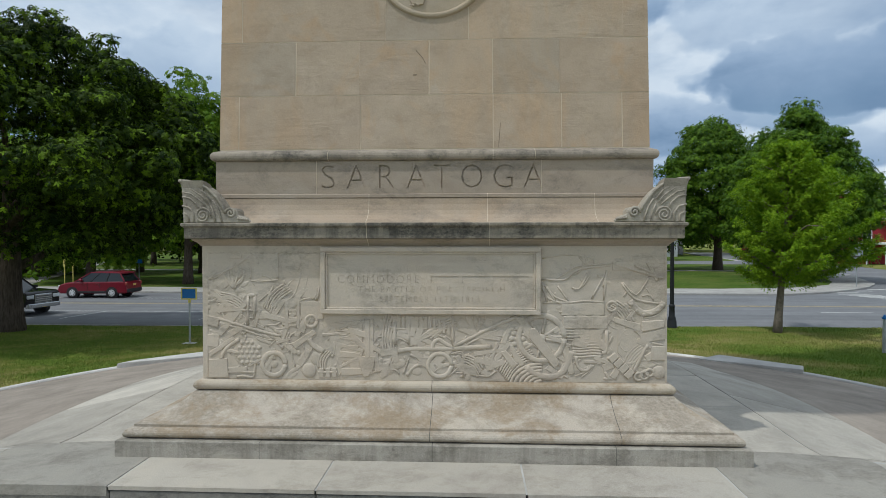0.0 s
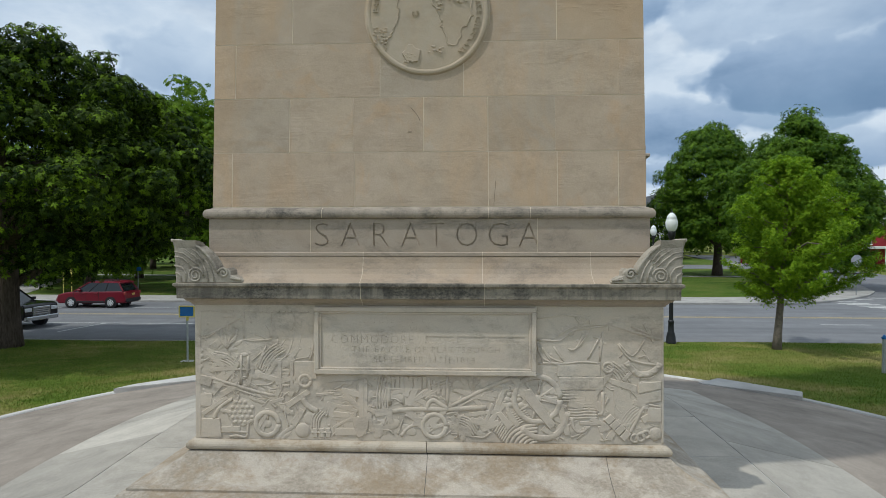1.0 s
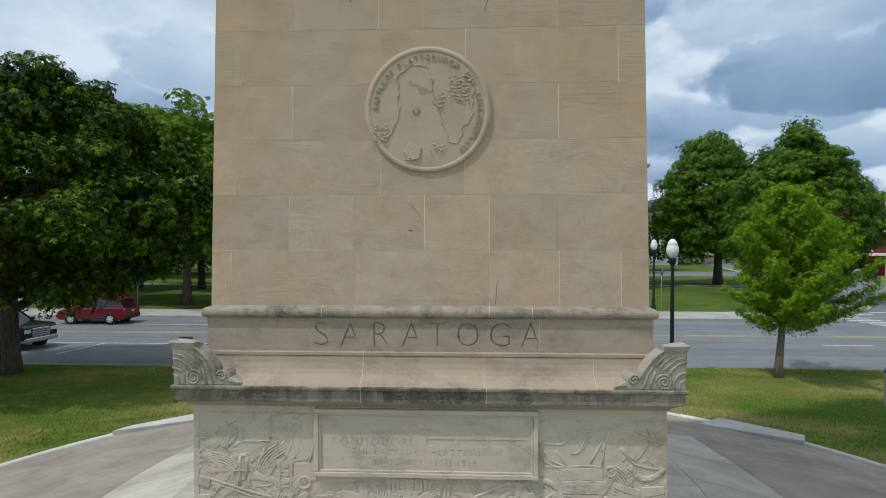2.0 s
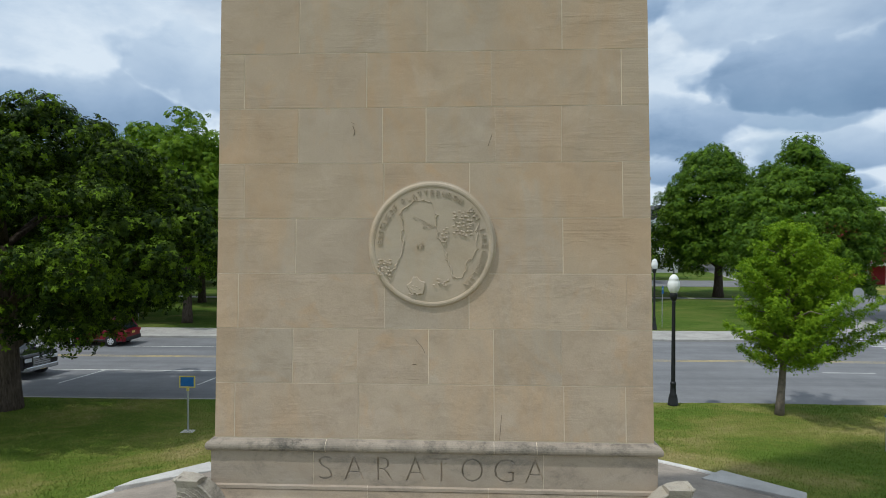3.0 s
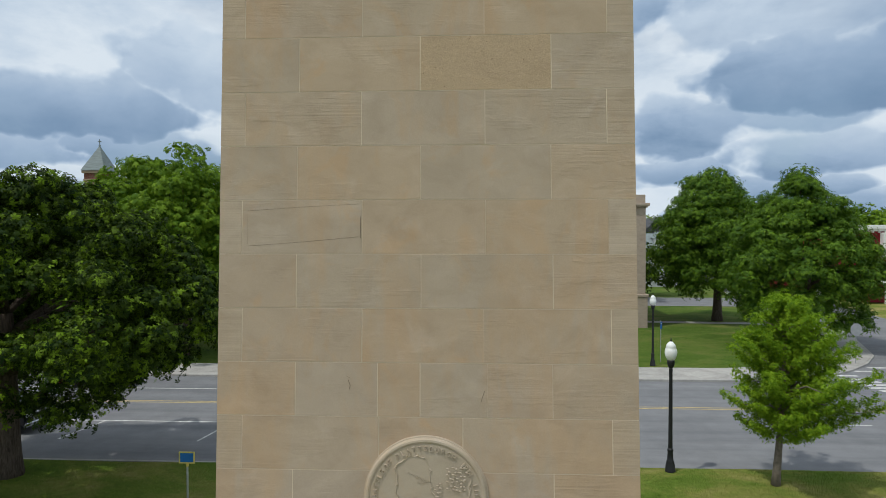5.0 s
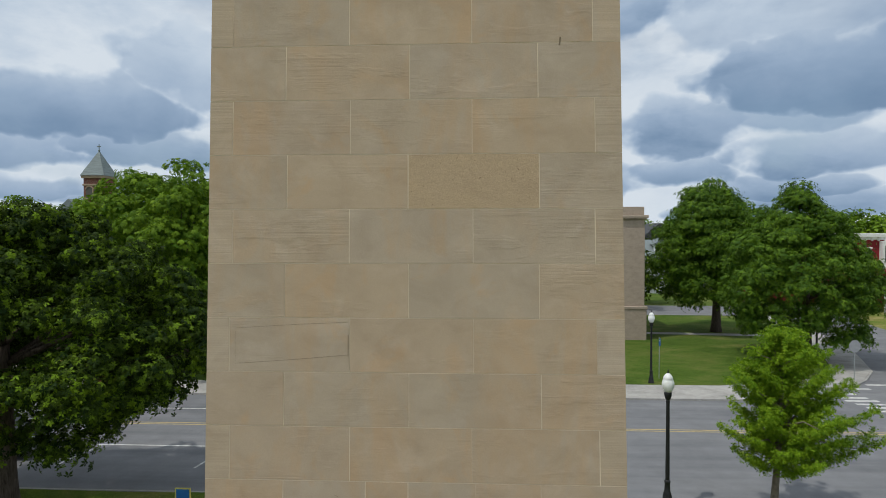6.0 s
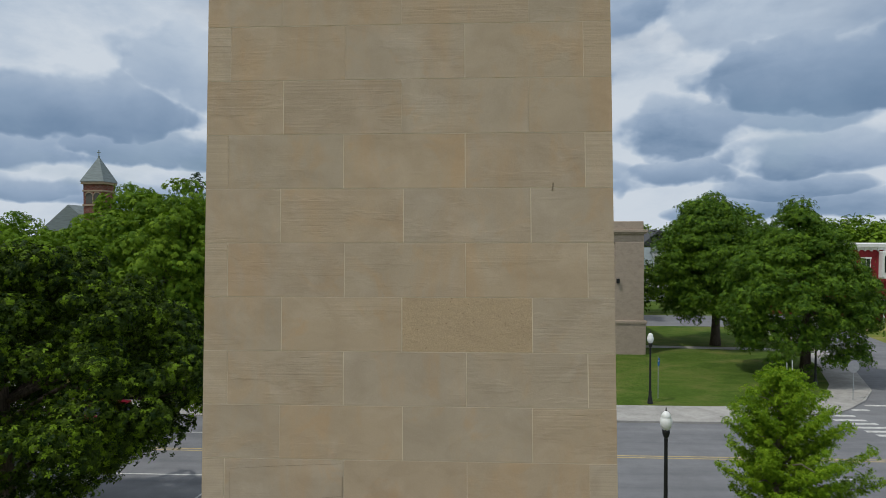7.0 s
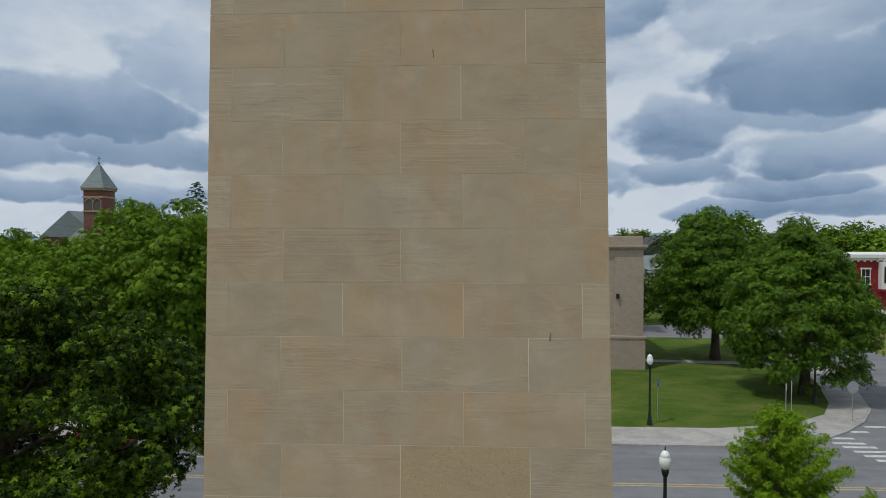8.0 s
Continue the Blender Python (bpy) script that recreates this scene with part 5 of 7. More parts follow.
carve_bar("spoke", [(1.201, 2.254), (1.342, 2.351)], 0.018)
carve_bar("axle", [(1.177, 2.244), (1.351, 2.242), (1.553, 2.244)], 0.018)
carve_plate("trail_beam", [(1.032, 2.324), (1.096, 2.34), (1.352, 1.976), (1.295, 1.916), (1.032, 2.226)], 0.045)
carve_bar("anchor_arm", [(1.004, 1.932), (1.101, 1.851), (1.237, 1.821), (1.363, 1.863), (1.439, 1.968), (1.471, 2.095)], 0.047)
carve_bar("rope", [(1.477, 2.183), (1.583, 2.18), (1.679, 2.191), (1.784, 2.185)], 0.014)
carve_bar("rope", [(1.477, 2.154), (1.583, 2.151), (1.679, 2.162), (1.784, 2.156)], 0.014)
carve_bar("rope", [(1.477, 2.124), (1.583, 2.122), (1.679, 2.133), (1.784, 2.127)], 0.014)
carve_bar("rope", [(1.477, 2.095), (1.583, 2.093), (1.679, 2.104), (1.785, 2.097)], 0.014)
carve_bar("rope", [(1.477, 2.066), (1.583, 2.063), (1.679, 2.074), (1.785, 2.068)], 0.014)
carve_bar("rope", [(1.477, 2.036), (1.583, 2.034), (1.679, 2.045), (1.785, 2.039)], 0.014)
carve_bar("hook", [(1.522, 2.041), (1.53, 1.959), (1.574, 1.897), (1.645, 1.902), (1.68, 1.952)], 0.021)
carve_plate("chest", [(1.385, 2.461), (1.838, 2.466), (1.839, 2.333), (1.386, 2.328)], 0.03)
carve_plate("chest_lid", [(1.365, 2.589), (1.807, 2.594), (1.807, 2.473), (1.366, 2.468)], 0.022)
carve_plate("chest_lower", [(1.49, 2.321), (1.778, 2.325), (1.778, 2.197), (1.49, 2.193)], 0.018)
carve_plate("chest_panel", [(1.437, 2.434), (1.533, 2.435), (1.534, 2.357), (1.438, 2.356)], 0.036)
carve_plate("chest_panel", [(1.564, 2.435), (1.66, 2.437), (1.66, 2.359), (1.564, 2.357)], 0.036)
carve_plate("chest_panel", [(1.691, 2.437), (1.786, 2.438), (1.787, 2.36), (1.691, 2.359)], 0.036)
carve_ring("iron_ring", 1.887, 2.563, 0.049, 0.014)
carve_boss("leaf", 2.021, 2.526, 0.066, 0.027, 0.03, 50)
carve_plate("sword_belt", [(1.903, 2.455), (2.178, 2.384), (2.175, 2.303), (1.917, 2.393)], 0.03)
carve_plate("sheath", [(2.189, 2.411), (2.425, 2.428), (2.421, 2.35), (2.19, 2.299)], 0.034)
carve_plate("sheath", [(2.175, 2.279), (2.425, 2.341), (2.426, 2.224), (2.166, 2.186)], 0.026)
carve_bar("buckle", [(2.216, 2.416), (2.269, 2.412), (2.255, 2.276), (2.209, 2.28), (2.216, 2.416)], 0.012)
carve_bar("axe_handle", [(2.248, 2.172), (2.177, 2.023), (2.105, 1.886)], 0.023)
carve_plate("cloth", [(1.946, 2.393), (2.108, 2.337), (2.118, 2.24), (2.237, 2.164), (2.097, 1.909), (1.947, 2.082)], 0.016)
carve_boss("tassel", 2.003, 2.316, 0.054, 0.023, 0.032, 15)
carve_boss("tassel", 2.042, 2.268, 0.054, 0.023, 0.032, 15)
carve_boss("tassel", 1.994, 2.228, 0.054, 0.023, 0.032, 15)
carve_boss("tassel", 2.033, 2.161, 0.054, 0.023, 0.032, 15)
carve_boss("tassel", 2.024, 2.103, 0.054, 0.023, 0.032, 15)
carve_plate("segmented_shell", [(1.841, 2.026), (1.913, 2.086), (1.959, 2.039), (1.891, 1.972)], 0.05)
carve_plate("segmented_shell", [(1.894, 1.968), (1.967, 2.034), (2.013, 1.988), (1.944, 1.917)], 0.05)
carve_plate("segmented_shell", [(1.948, 1.911), (2.021, 1.982), (2.067, 1.936), (1.998, 1.861)], 0.05)
carve_plate("segmented_shell", [(2.002, 1.853), (2.074, 1.93), (2.12, 1.884), (2.052, 1.805)], 0.05)
carve_ring("chain_link", 2.159, 1.836, 0.039, 0.014)
carve_ring("chain_link", 2.22, 1.849, 0.039, 0.014)
carve_ring("chain_link", 2.273, 1.877, 0.035, 0.014)
carve_boss("cannon_ball", 2.368, 1.882, 0.072, 0.072, 0.06, 0)
carve_plate("box", [(2.286, 2.155), (2.427, 2.157), (2.428, 2.011), (2.287, 2.009)], 0.026)
carve_bar("lid_edge", [(2.299, 2.188), (2.423, 2.162)], 0.014)
carve_bar("garland", [(2.068, 2.623), (2.126, 2.546), (2.202, 2.497), (2.297, 2.504), (2.373, 2.549), (2.416, 2.611)], 0.043)
carve_boss("leaf", 2.087, 2.588, 0.031, 0.023, 0.06, 0)
carve_boss("leaf", 2.145, 2.521, 0.031, 0.023, 0.06, 0)
carve_boss("leaf", 2.212, 2.483, 0.031, 0.023, 0.06, 0)
carve_boss("leaf", 2.278, 2.49, 0.031, 0.023, 0.06, 0)
carve_boss("leaf", 2.344, 2.523, 0.031, 0.023, 0.06, 0)
carve_boss("leaf", 2.392, 2.572, 0.031, 0.023, 0.06, 0)
carve_bar("flag_edge", [(1.16, 2.842), (1.291, 2.844), (1.387, 2.893), (1.521, 2.975), (1.694, 2.996), (1.885, 3.009)], 0.01)
carve_plate("stock", [(1.888, 3.028), (2.113, 3.03), (2.114, 2.941), (1.889, 2.939)], 0.016)
carve_bar("barrel_edge", [(2.113, 2.985), (2.228, 2.942), (2.319, 2.896), (2.403, 2.858)], 0.012)
carve_plate("lock", [(2.318, 2.977), (2.409, 2.978), (2.41, 2.85), (2.319, 2.85)], 0.014)
carve_bar("cord", [(1.474, 2.757), (1.541, 2.748), (1.603, 2.797), (1.675, 2.914)], 0.01)
carve_bar("ray", [(1.996, 2.816), (2.134, 2.682), (2.266, 2.876)], 0.01)
carve_bar("ray", [(2.001, 2.665), (2.058, 2.733), (2.115, 2.686)], 0.01)
carve_bar("ray", [(2.192, 2.667), (2.267, 2.687), (2.306, 2.629)], 0.01)
carve_bar("plume", [(1.219, 2.599), (1.168, 2.813)], 0.012)
carve_bar("plume", [(1.315, 2.6), (1.191, 2.79)], 0.012)
carve_bar("plume", [(1.436, 2.617), (1.326, 2.776)], 0.012)
carve_bar("plume", [(1.676, 2.643), (1.809, 2.896)], 0.012)
carve_bar("plume", [(1.801, 2.628), (1.828, 2.935)], 0.012)
carve_bar("wing_edge", [(1.176, 2.599), (1.292, 2.604), (1.456, 2.602), (1.619, 2.619), (1.801, 2.605)], 0.012)
carve_bar("plume", [(1.617, 2.992), (1.54, 3.084)], 0.01)
carve_bar("plume", [(1.617, 2.992), (1.578, 3.085)], 0.01)
carve_bar("plume", [(1.617, 2.992), (1.617, 3.085)], 0.01)
carve_bar("plume", [(1.617, 2.992), (1.655, 3.085)], 0.01)
carve_bar("plume", [(1.617, 2.992), (1.703, 3.085)], 0.01)
carve_plate("corner_strip", [(2.419, 3.151), (2.442, 3.151), (2.452, 1.788), (2.429, 1.788)], 0.014)
carve_bar("strap", [(1.785, 2.08), (1.836, 2.11), (1.831, 2.314)], 0.023)
carve_bar("strap", [(1.805, 1.817), (1.853, 1.808), (1.815, 1.885)], 0.018)
carve_bar("drapery_fold", [(1.167, 2.849), (1.394, 2.838), (1.535, 2.942), (1.864, 2.991)], 0.013)
carve_bar("drapery_fold", [(1.167, 3.064), (1.44, 3.101), (1.676, 3.066), (1.699, 3.007)], 0.012)
carve_bar("drapery_fold", [(1.17, 2.753), (1.23, 2.646), (1.395, 2.583)], 0.014)
carve_bar("drapery_fold", [(1.205, 2.777), (1.3, 2.659), (1.49, 2.593)], 0.012)
carve_bar("hook", [(1.489, 2.744), (1.56, 2.756), (1.629, 2.899)], 0.014)
carve_bar("hook", [(1.735, 2.876), (1.806, 2.853), (1.795, 2.77)], 0.012)
carve_bar("cord", [(1.899, 3.008), (2.121, 2.938), (2.389, 2.857)], 0.018)
carve_bar("cord", [(1.982, 2.807), (2.123, 2.641), (2.403, 2.591)], 0.014)
carve_bar("cord", [(1.605, 3.101), (1.582, 2.97), (1.524, 2.899)], 0.01)
carve_bar("drapery_fold", [(-2.365, 2.847), (-2.137, 2.948), (-1.935, 3.073)], 0.014)
carve_bar("flag_hem", [(-1.924, 2.825), (-1.836, 2.813), (-1.63, 2.827)], 0.01)
carve_bar("flag_hem", [(-1.623, 2.84), (-1.622, 2.975), (-1.629, 3.118)], 0.01)
carve_bar("flag_hem", [(-1.919, 2.838), (-1.92, 2.974), (-1.915, 3.117)], 0.01)
carve_bar("drapery_fold", [(-1.757, 2.542), (-1.731, 2.616), (-1.706, 2.691)], 0.014)
carve_bar("drapery_fold", [(-1.687, 2.53), (-1.611, 2.605), (-1.556, 2.664)], 0.014)
carve_bar("drapery_fold", [(-1.555, 2.828), (-1.56, 2.741), (-1.578, 2.642)], 0.012)
carve_bar("drapery_fold", [(-1.372, 2.903), (-1.431, 2.705), (-1.506, 2.611)], 0.012)
carve_bar("drapery_fold", [(-1.155, 3.101), (-1.166, 2.805), (-1.212, 2.613)], 0.014)
carve_bar("drapery_fold", [(-1.297, 3.026), (-1.31, 2.829), (-1.361, 2.656)], 0.01)
carve_bar("wreath", [(-2.175, 2.91), (-2.125, 2.804), (-2.025, 2.8), (-1.981, 2.936)], 0.014)
carve_bar("wreath", [(-2.142, 2.936), (-2.087, 2.849), (-2.037, 2.862), (-2.016, 2.949)], 0.01)
for k in range(19):                        # stitched cord along the top of the flags
    carve_bar("stitch", [(-2.37 + 0.062 * k, 3.12), (-2.335 + 0.062 * k, 3.12)], 0.011)


# palmette ears on the corners of the cornice
EAR = [(-2.621, 3.872), (-2.525, 3.868), (-2.424, 3.847), (-2.334, 3.802), (-2.26, 3.737), (-2.205, 3.67), (-2.161, 3.605), (-2.133, 3.536), (-2.095, 3.576), (-2.035, 3.585), (-2.005, 3.556), (-1.993, 3.513), (-1.926, 3.489), (-1.876, 3.456), (-1.876, 3.434), (-2.578, 3.434), (-2.585, 3.616), (-2.596, 3.793)]
RIBS = [[(-2.577, 3.832), (-2.485, 3.826), (-2.354, 3.753), (-2.285, 3.664)], [(-2.578, 3.797), (-2.485, 3.785), (-2.375, 3.71), (-2.309, 3.631)], [(-2.578, 3.754), (-2.495, 3.738), (-2.405, 3.671), (-2.341, 3.611)], [(-2.578, 3.704), (-2.506, 3.69), (-2.446, 3.639), (-2.416, 3.576)], [(-2.585, 3.612), (-2.511, 3.592), (-2.467, 3.527), (-2.471, 3.438)], [(-2.567, 3.537), (-2.527, 3.513), (-2.52, 3.438)], [(-2.261, 3.67), (-2.215, 3.595), (-2.186, 3.517), (-2.166, 3.442)], [(-2.285, 3.615), (-2.25, 3.537), (-2.236, 3.442)]]


def spiral(x, z, r, turns, flip=1):
    n = int(14 * turns)
    return [(x + flip * r * (1 - 0.85 * i / n) * math.cos(2 * math.pi * turns * i / n), z + r * (1 - 0.85 * i / n) * math.sin(2 * math.pi * turns * i / n)) for i in range(n + 1)]


for corner in range(4):
    ear = part("corner_palmette", bmesh.new(), M_EAR, monument, "carved palmette ear with scrolls on the cornice corner")
    body = bmesh.new()
    for wing in (0, 1):
        # the second wing is the first one mirrored across the corner's diagonal
        turn = Matrix.Rotation(corner * math.pi / 2, 4, "Z") @ (Matrix(((0, 1, 0, 0), (1, 0, 0, 0), (0, 0, 1, 0), (0, 0, 0, 1))) if wing else Matrix())
        b = slab(bmesh.new(), EAR, -2.36, -2.585, 0.012)
        b.transform(turn)
        me = bpy.data.meshes.new("tmp")
        b.to_mesh(me)
        b.free()
        body.from_mesh(me)
        bpy.data.meshes.remove(me)
        carved = [("rib", rib, 0.0095) for rib in RIBS] + [("scroll", spiral(-2.37, 3.51, 0.085, 2.2), 0.010), ("scroll", spiral(-2.075, 3.535, 0.055, 1.6, -1), 0.014), ("edge_roll", EAR[:8], 0.016)]
        carved += [("leaf_tip", [(-2.0 + 0.022 * k, 3.47), (-1.985 + 0.024 * k, 3.485 - 0.006 * k)], 0.013) for k in range(5)]
        for piece, path, r in carved:
            c = tube(bmesh.new(), [(x, -2.588, z) for x, z in path], r, 6)
            c.transform(turn)
            bmesh.ops.recalc_face_normals(c, faces=c.faces)
            part(piece, c, M_EAR, ear, smooth=True)
    bmesh.ops.recalc_face_normals(body, faces=body.faces)
    body.to_mesh(ear.data)
    body.free()

# round medallion on the shaft: a raised map with lettering round the rim
MX, MZ, MR = 0.015, 6.272, 0.655
MY = -shaft_half(MZ)
tilt = Matrix.Translation((MX, MY, MZ)) @ Matrix.Rotation(math.atan(BATTER), 4, "X") @ Matrix.Rotation(radians(90), 4, "X")
bm = lathe(bmesh.new(), [(0.668, -0.02), (0.668, 0.012), (0.654, 0.016), (0.650, 0.032), (0.638, 0.044), (0.620, 0.047), (0.604, 0.042), (0.598, 0.036), (0.3, 0.037), (0.0, 0.037)], 72, tilt)
medallion = part("medallion", bm, M_DISC, monument, "round stone medallion with a raised map and rim lettering")
TOP_Y = 0.037


def on_disc(u, v):
    """Map drawing units (hundreds across the disc) to the disc's plane."""
    return (u * 0.2015 / 100, v * 0.2015 / 100)


coast_w = [(0, 225), (-75, 232), (-90, 245), (-105, 215), (-155, 180), (-160, 150), (-150, 110), (-155, 50), (-147, -10), (-160, -60), (-177, -80), (-190, -125), (-225, -160), (-215, -200)]
coast_e = [(-5, 230), (25, 150), (25, 100), (35, 40), (75, -40), (75, -70), (90, -110), (110, -165), (135, -175), (170, -150), (180, -80), (205, -70), (235, -20), (230, 40), (235, 130)]
bm = bmesh.new()
slab(bm, [on_disc(-80 + (44 + 9 * math.sin(a * 2.3)) * math.cos(a * 0.5), -215 + (46 + 10 * math.cos(a * 1.7)) * math.sin(a * 0.5)) for a in range(12)], 0, -0.016, 0.005)
rc = random.Random(4)
for path in (coast_w, coast_e):
    jag = []
    for a, b in zip(path, path[1:]):        # a broken, knotty shore
        for k in range(5):
            t = k / 5
            x, z = on_disc(a[0] + (b[0] - a[0]) * t + rc.uniform(-7, 7), a[1] + (b[1] - a[1]) * t + rc.uniform(-7, 7))
            jag.append((x, -0.001, z))
    tube(bm, jag, 0, 6, [rc.uniform(0.004, 0.010) for _ in jag])
for cx, cz, nx, nz in ((-240, -110, 4, 5), (170, 120, 5, 7), (70, 60, 2, 4), (55, -185, 4, 2), (-85, -225, 3, 3)):
    for a in range(nx):
        for b in range(nz):
            x, z = on_disc(cx + (a - nx / 2) * 20 + (b % 2) * 9 + rc.uniform(-7, 7), cz + (b - nz / 2) * 19 + rc.uniform(-7, 7))
            q = Matrix.Translation((x, -0.012, z)) @ Matrix.Diagonal((0.016, 0.007, 0.013, 1)) @ Matrix.Rotation(radians(90), 4, "X")
            lathe(bm, [(1, 0), (0.75, 0.7), (0, 1)], 6, q)
for k in range(5):
    a = k * math.pi / 5
    x, z = on_disc(-60, -5)
    tube(bm, [(x - 0.04 * math.cos(a), -0.004, z - 0.04 * math.sin(a)), (x + 0.04 * math.cos(a), -0.004, z + 0.04 * math.sin(a))], 0.006, 4)
bmesh.ops.recalc_face_normals(bm, faces=bm.faces)
bm.transform(tilt @ Matrix.Translation((0, 0, TOP_Y)) @ Matrix.Rotation(radians(-90), 4, "X"))
part("map_relief", bm, M_DISC, medallion)
rim_words = ((177, 148, "BATTLE"), (140.5, 134.5, "OF"), (123, 57, "PLATTSBURGH"), (43.5, 30.5, "1814"), (16, -1, "LAKE"), (-8, -49, "CHAMPLAIN"))
for a0, a1, w in rim_words:
    bm = bmesh.new()
    for i, ch in enumerate(w):
        a = radians(a0 + (a1 - a0) * i / (len(w) - 1))
        me = text_mesh(ch, {"I": 0.011, "1": 0.018, "L": 0.030}.get(ch, 0.038), 0.056, 0.009, thin=-0.004)
        me.transform(Matrix.Translation((0.545 * math.cos(a), -0.002, 0.545 * math.sin(a))) @ Matrix.Rotation(-(a - math.pi / 2), 4, "Y"))
        bm.from_mesh(me)
    bm.transform(tilt @ Matrix.Translation((0, 0, TOP_Y)) @ Matrix.Rotation(radians(-90), 4, "X"))
    part("rim_lettering", bm, M_DISC, medallion)
for s, x, z, wide, tall in (("PLATTSBURGH", -0.085, 0.235, 0.24, 0.036), ("BAY", -0.055, 0.175, 0.075, 0.036)):
    bm = bmesh.new()
    me = text_mesh(s, wide, tall, 0.0022, thin=-0.010)
    me.transform(Matrix.Translation((x, -0.001, z)) @ Matrix.Rotation(radians(25), 4, "Y"))
    bm.from_mesh(me)
    bm.transform(tilt @ Matrix.Translation((0, 0, TOP_Y)) @ Matrix.Rotation(radians(-90), 4, "X"))
    part("map_lettering", bm, M_DISC, medallion)

# cracks, chips and let-in patches in the shaft's face
def on_shaft(x, z, out=0.0005):
    return (x, -shaft_half(z) - out, z)


for pts, r in (([(-1.915, 8.98), (-1.913, 9.30)], 0.0018), ([(-1.915, 8.955), (-1.3, 9.0), (-0.70, 9.055)], 0.0022), ([(-0.690, 9.04), (-0.688, 9.27)], 0.0055), ([(-1.91, 9.335), (-1.3, 9.375), (-0.70, 9.405)], 0.0016),
               ([(-0.82, 7.52), (-0.80, 7.46), (-0.81, 7.42)], 0.008), ([(-0.84, 7.56), (-0.80, 7.54)], 0.004), ([(0.60, 7.30), (0.64, 7.42)], 0.005), ([(-0.16, 5.28), (-0.09, 5.2), (-0.06, 5.14)], 0.005),
               ([(-0.19, 5.02), (-0.15, 5.02)], 0.008), ([(0.72, 4.24), (0.74, 4.5)], 0.004), ([(1.55, 12.4), (1.54, 12.32)], 0.012), ([(0.3, 15.42), (0.31, 15.33)], 0.01)):
    part("crack", tube(bmesh.new(), [on_shaft(x, z) for x, z in pts], r * 0.6, 5), M_CRACK, shaft, "brownish crack or chip")

# ---- trees ----
def leaf_mesh(name, centres, normals, size, rng, mat, spread=0.55, aspect=0.5):
    """Many small folded leaves in one mesh: each a kite that faces about its bough's outward way."""
    n = len(centres)
    d = normals + rng.normal(0, spread, (n, 3))
    d /= np.linalg.norm(d, axis=1, keepdims=True) + 1e-9
    u = np.cross(d, rng.normal(0, 1, (n, 3)))
    u /= np.linalg.norm(u, axis=1, keepdims=True) + 1e-9
    w = np.cross(d, u)
    s = size * rng.uniform(0.6, 1.4, (n, 1))
    tip, tail = centres + u * s - d * s * 0.25, centres - u * s
    l, r = centres + w * s * aspect + d * s * 0.2, centres - w * s * aspect + d * s * 0.2
    verts = np.stack([tail, l, tip, r], 1).reshape(-1, 3)
    me = bpy.data.meshes.new(name)
    me.vertices.add(4 * n)
    me.vertices.foreach_set("co", verts.astype(np.float32).ravel())
    me.loops.add(4 * n)
    me.loops.foreach_set("vertex_index", np.arange(4 * n, dtype=np.int32))
    me.polygons.add(n)
    me.polygons.foreach_set("loop_start", np.arange(0, 4 * n, 4, dtype=np.int32))
    me.update(calc_edges=True)
    me.materials.append(mat)
    return me


def rosette_mesh(name, centres, normals, size, rng, mat, spread=0.3, k=7, width=0.24, droop=0.4):
    """Leaves in tufts: k leaflets spread from one stalk end and droop at their tips."""
    n = len(centres)
    d = normals / (np.linalg.norm(normals, axis=1, keepdims=True) + 1e-9) + rng.normal(0, spread, (n, 3))
    d /= np.linalg.norm(d, axis=1, keepdims=True) + 1e-9
    u = np.cross(d, rng.normal(0, 1, (n, 3)))
    u /= np.linalg.norm(u, axis=1, keepdims=True) + 1e-9
    w = np.cross(d, u)
    s = size * rng.uniform(0.65, 1.3, (n, 1))
    cols, quads = [centres], []
    for i in range(k):
        a = 2 * math.pi * i / k
        q = s * rng.uniform(0.75, 1.15, (n, 1))
        way, across = u * math.cos(a) + w * math.sin(a), w * math.cos(a) - u * math.sin(a)
        mid = centres + way * q * 0.58 - d * q * 0.05
        cols += [mid + across * q * width, centres + way * q - d * q * droop, mid - across * q * width]
        quads.append((0, 3 * i + 1, 3 * i + 2, 3 * i + 3))
    verts = np.stack(cols, 1).reshape(-1, 3)
    m = 3 * k + 1
    idx = (np.arange(n)[:, None, None] * m + np.array(quads)[None]).reshape(-1)
    me = bpy.data.meshes.new(name)
    me.vertices.add(len(verts))
    me.vertices.foreach_set("co", verts.astype(np.float32).ravel())
    me.loops.add(len(idx))
    me.loops.foreach_set("vertex_index", idx.astype(np.int32))
    me.polygons.add(n * k)
    me.polygons.foreach_set("loop_start", np.arange(0, 4 * n * k, 4, dtype=np.int32))
    me.update(calc_edges=True)
    me.materials.append(mat)
    return me


def sprays(rng, lumps, per, flat=0.55):
    """Leaves gathered in flattish sprays: each lump (centre, outward way, radius) hangs out and down from its bough."""
    cs, ns = [], []
    up = np.array((0.0, 0.0, 1.0))
    for c, out, r in lumps:
        m = max(6, int(per * (r * r)))
        q = rng.normal(0, 0.5, (m, 3))
        q *= np.minimum(1.0, 1.15 / (np.linalg.norm(q, axis=1, keepdims=True) + 1e-6))
        p = q * r
        p[:, 2] *= flat
        drop = (q[:, 0] * out[0] + q[:, 1] * out[1])
        p[:, 2] -= 0.35 * r * np.maximum(0, drop) ** 2
        cs.append(np.array(c) + p)
        ns.append(np.tile(up * 0.75 + np.array(out) * 0.55, (m, 1)) + q * 0.5)
    return np.concatenate(cs), np.concatenate(ns)


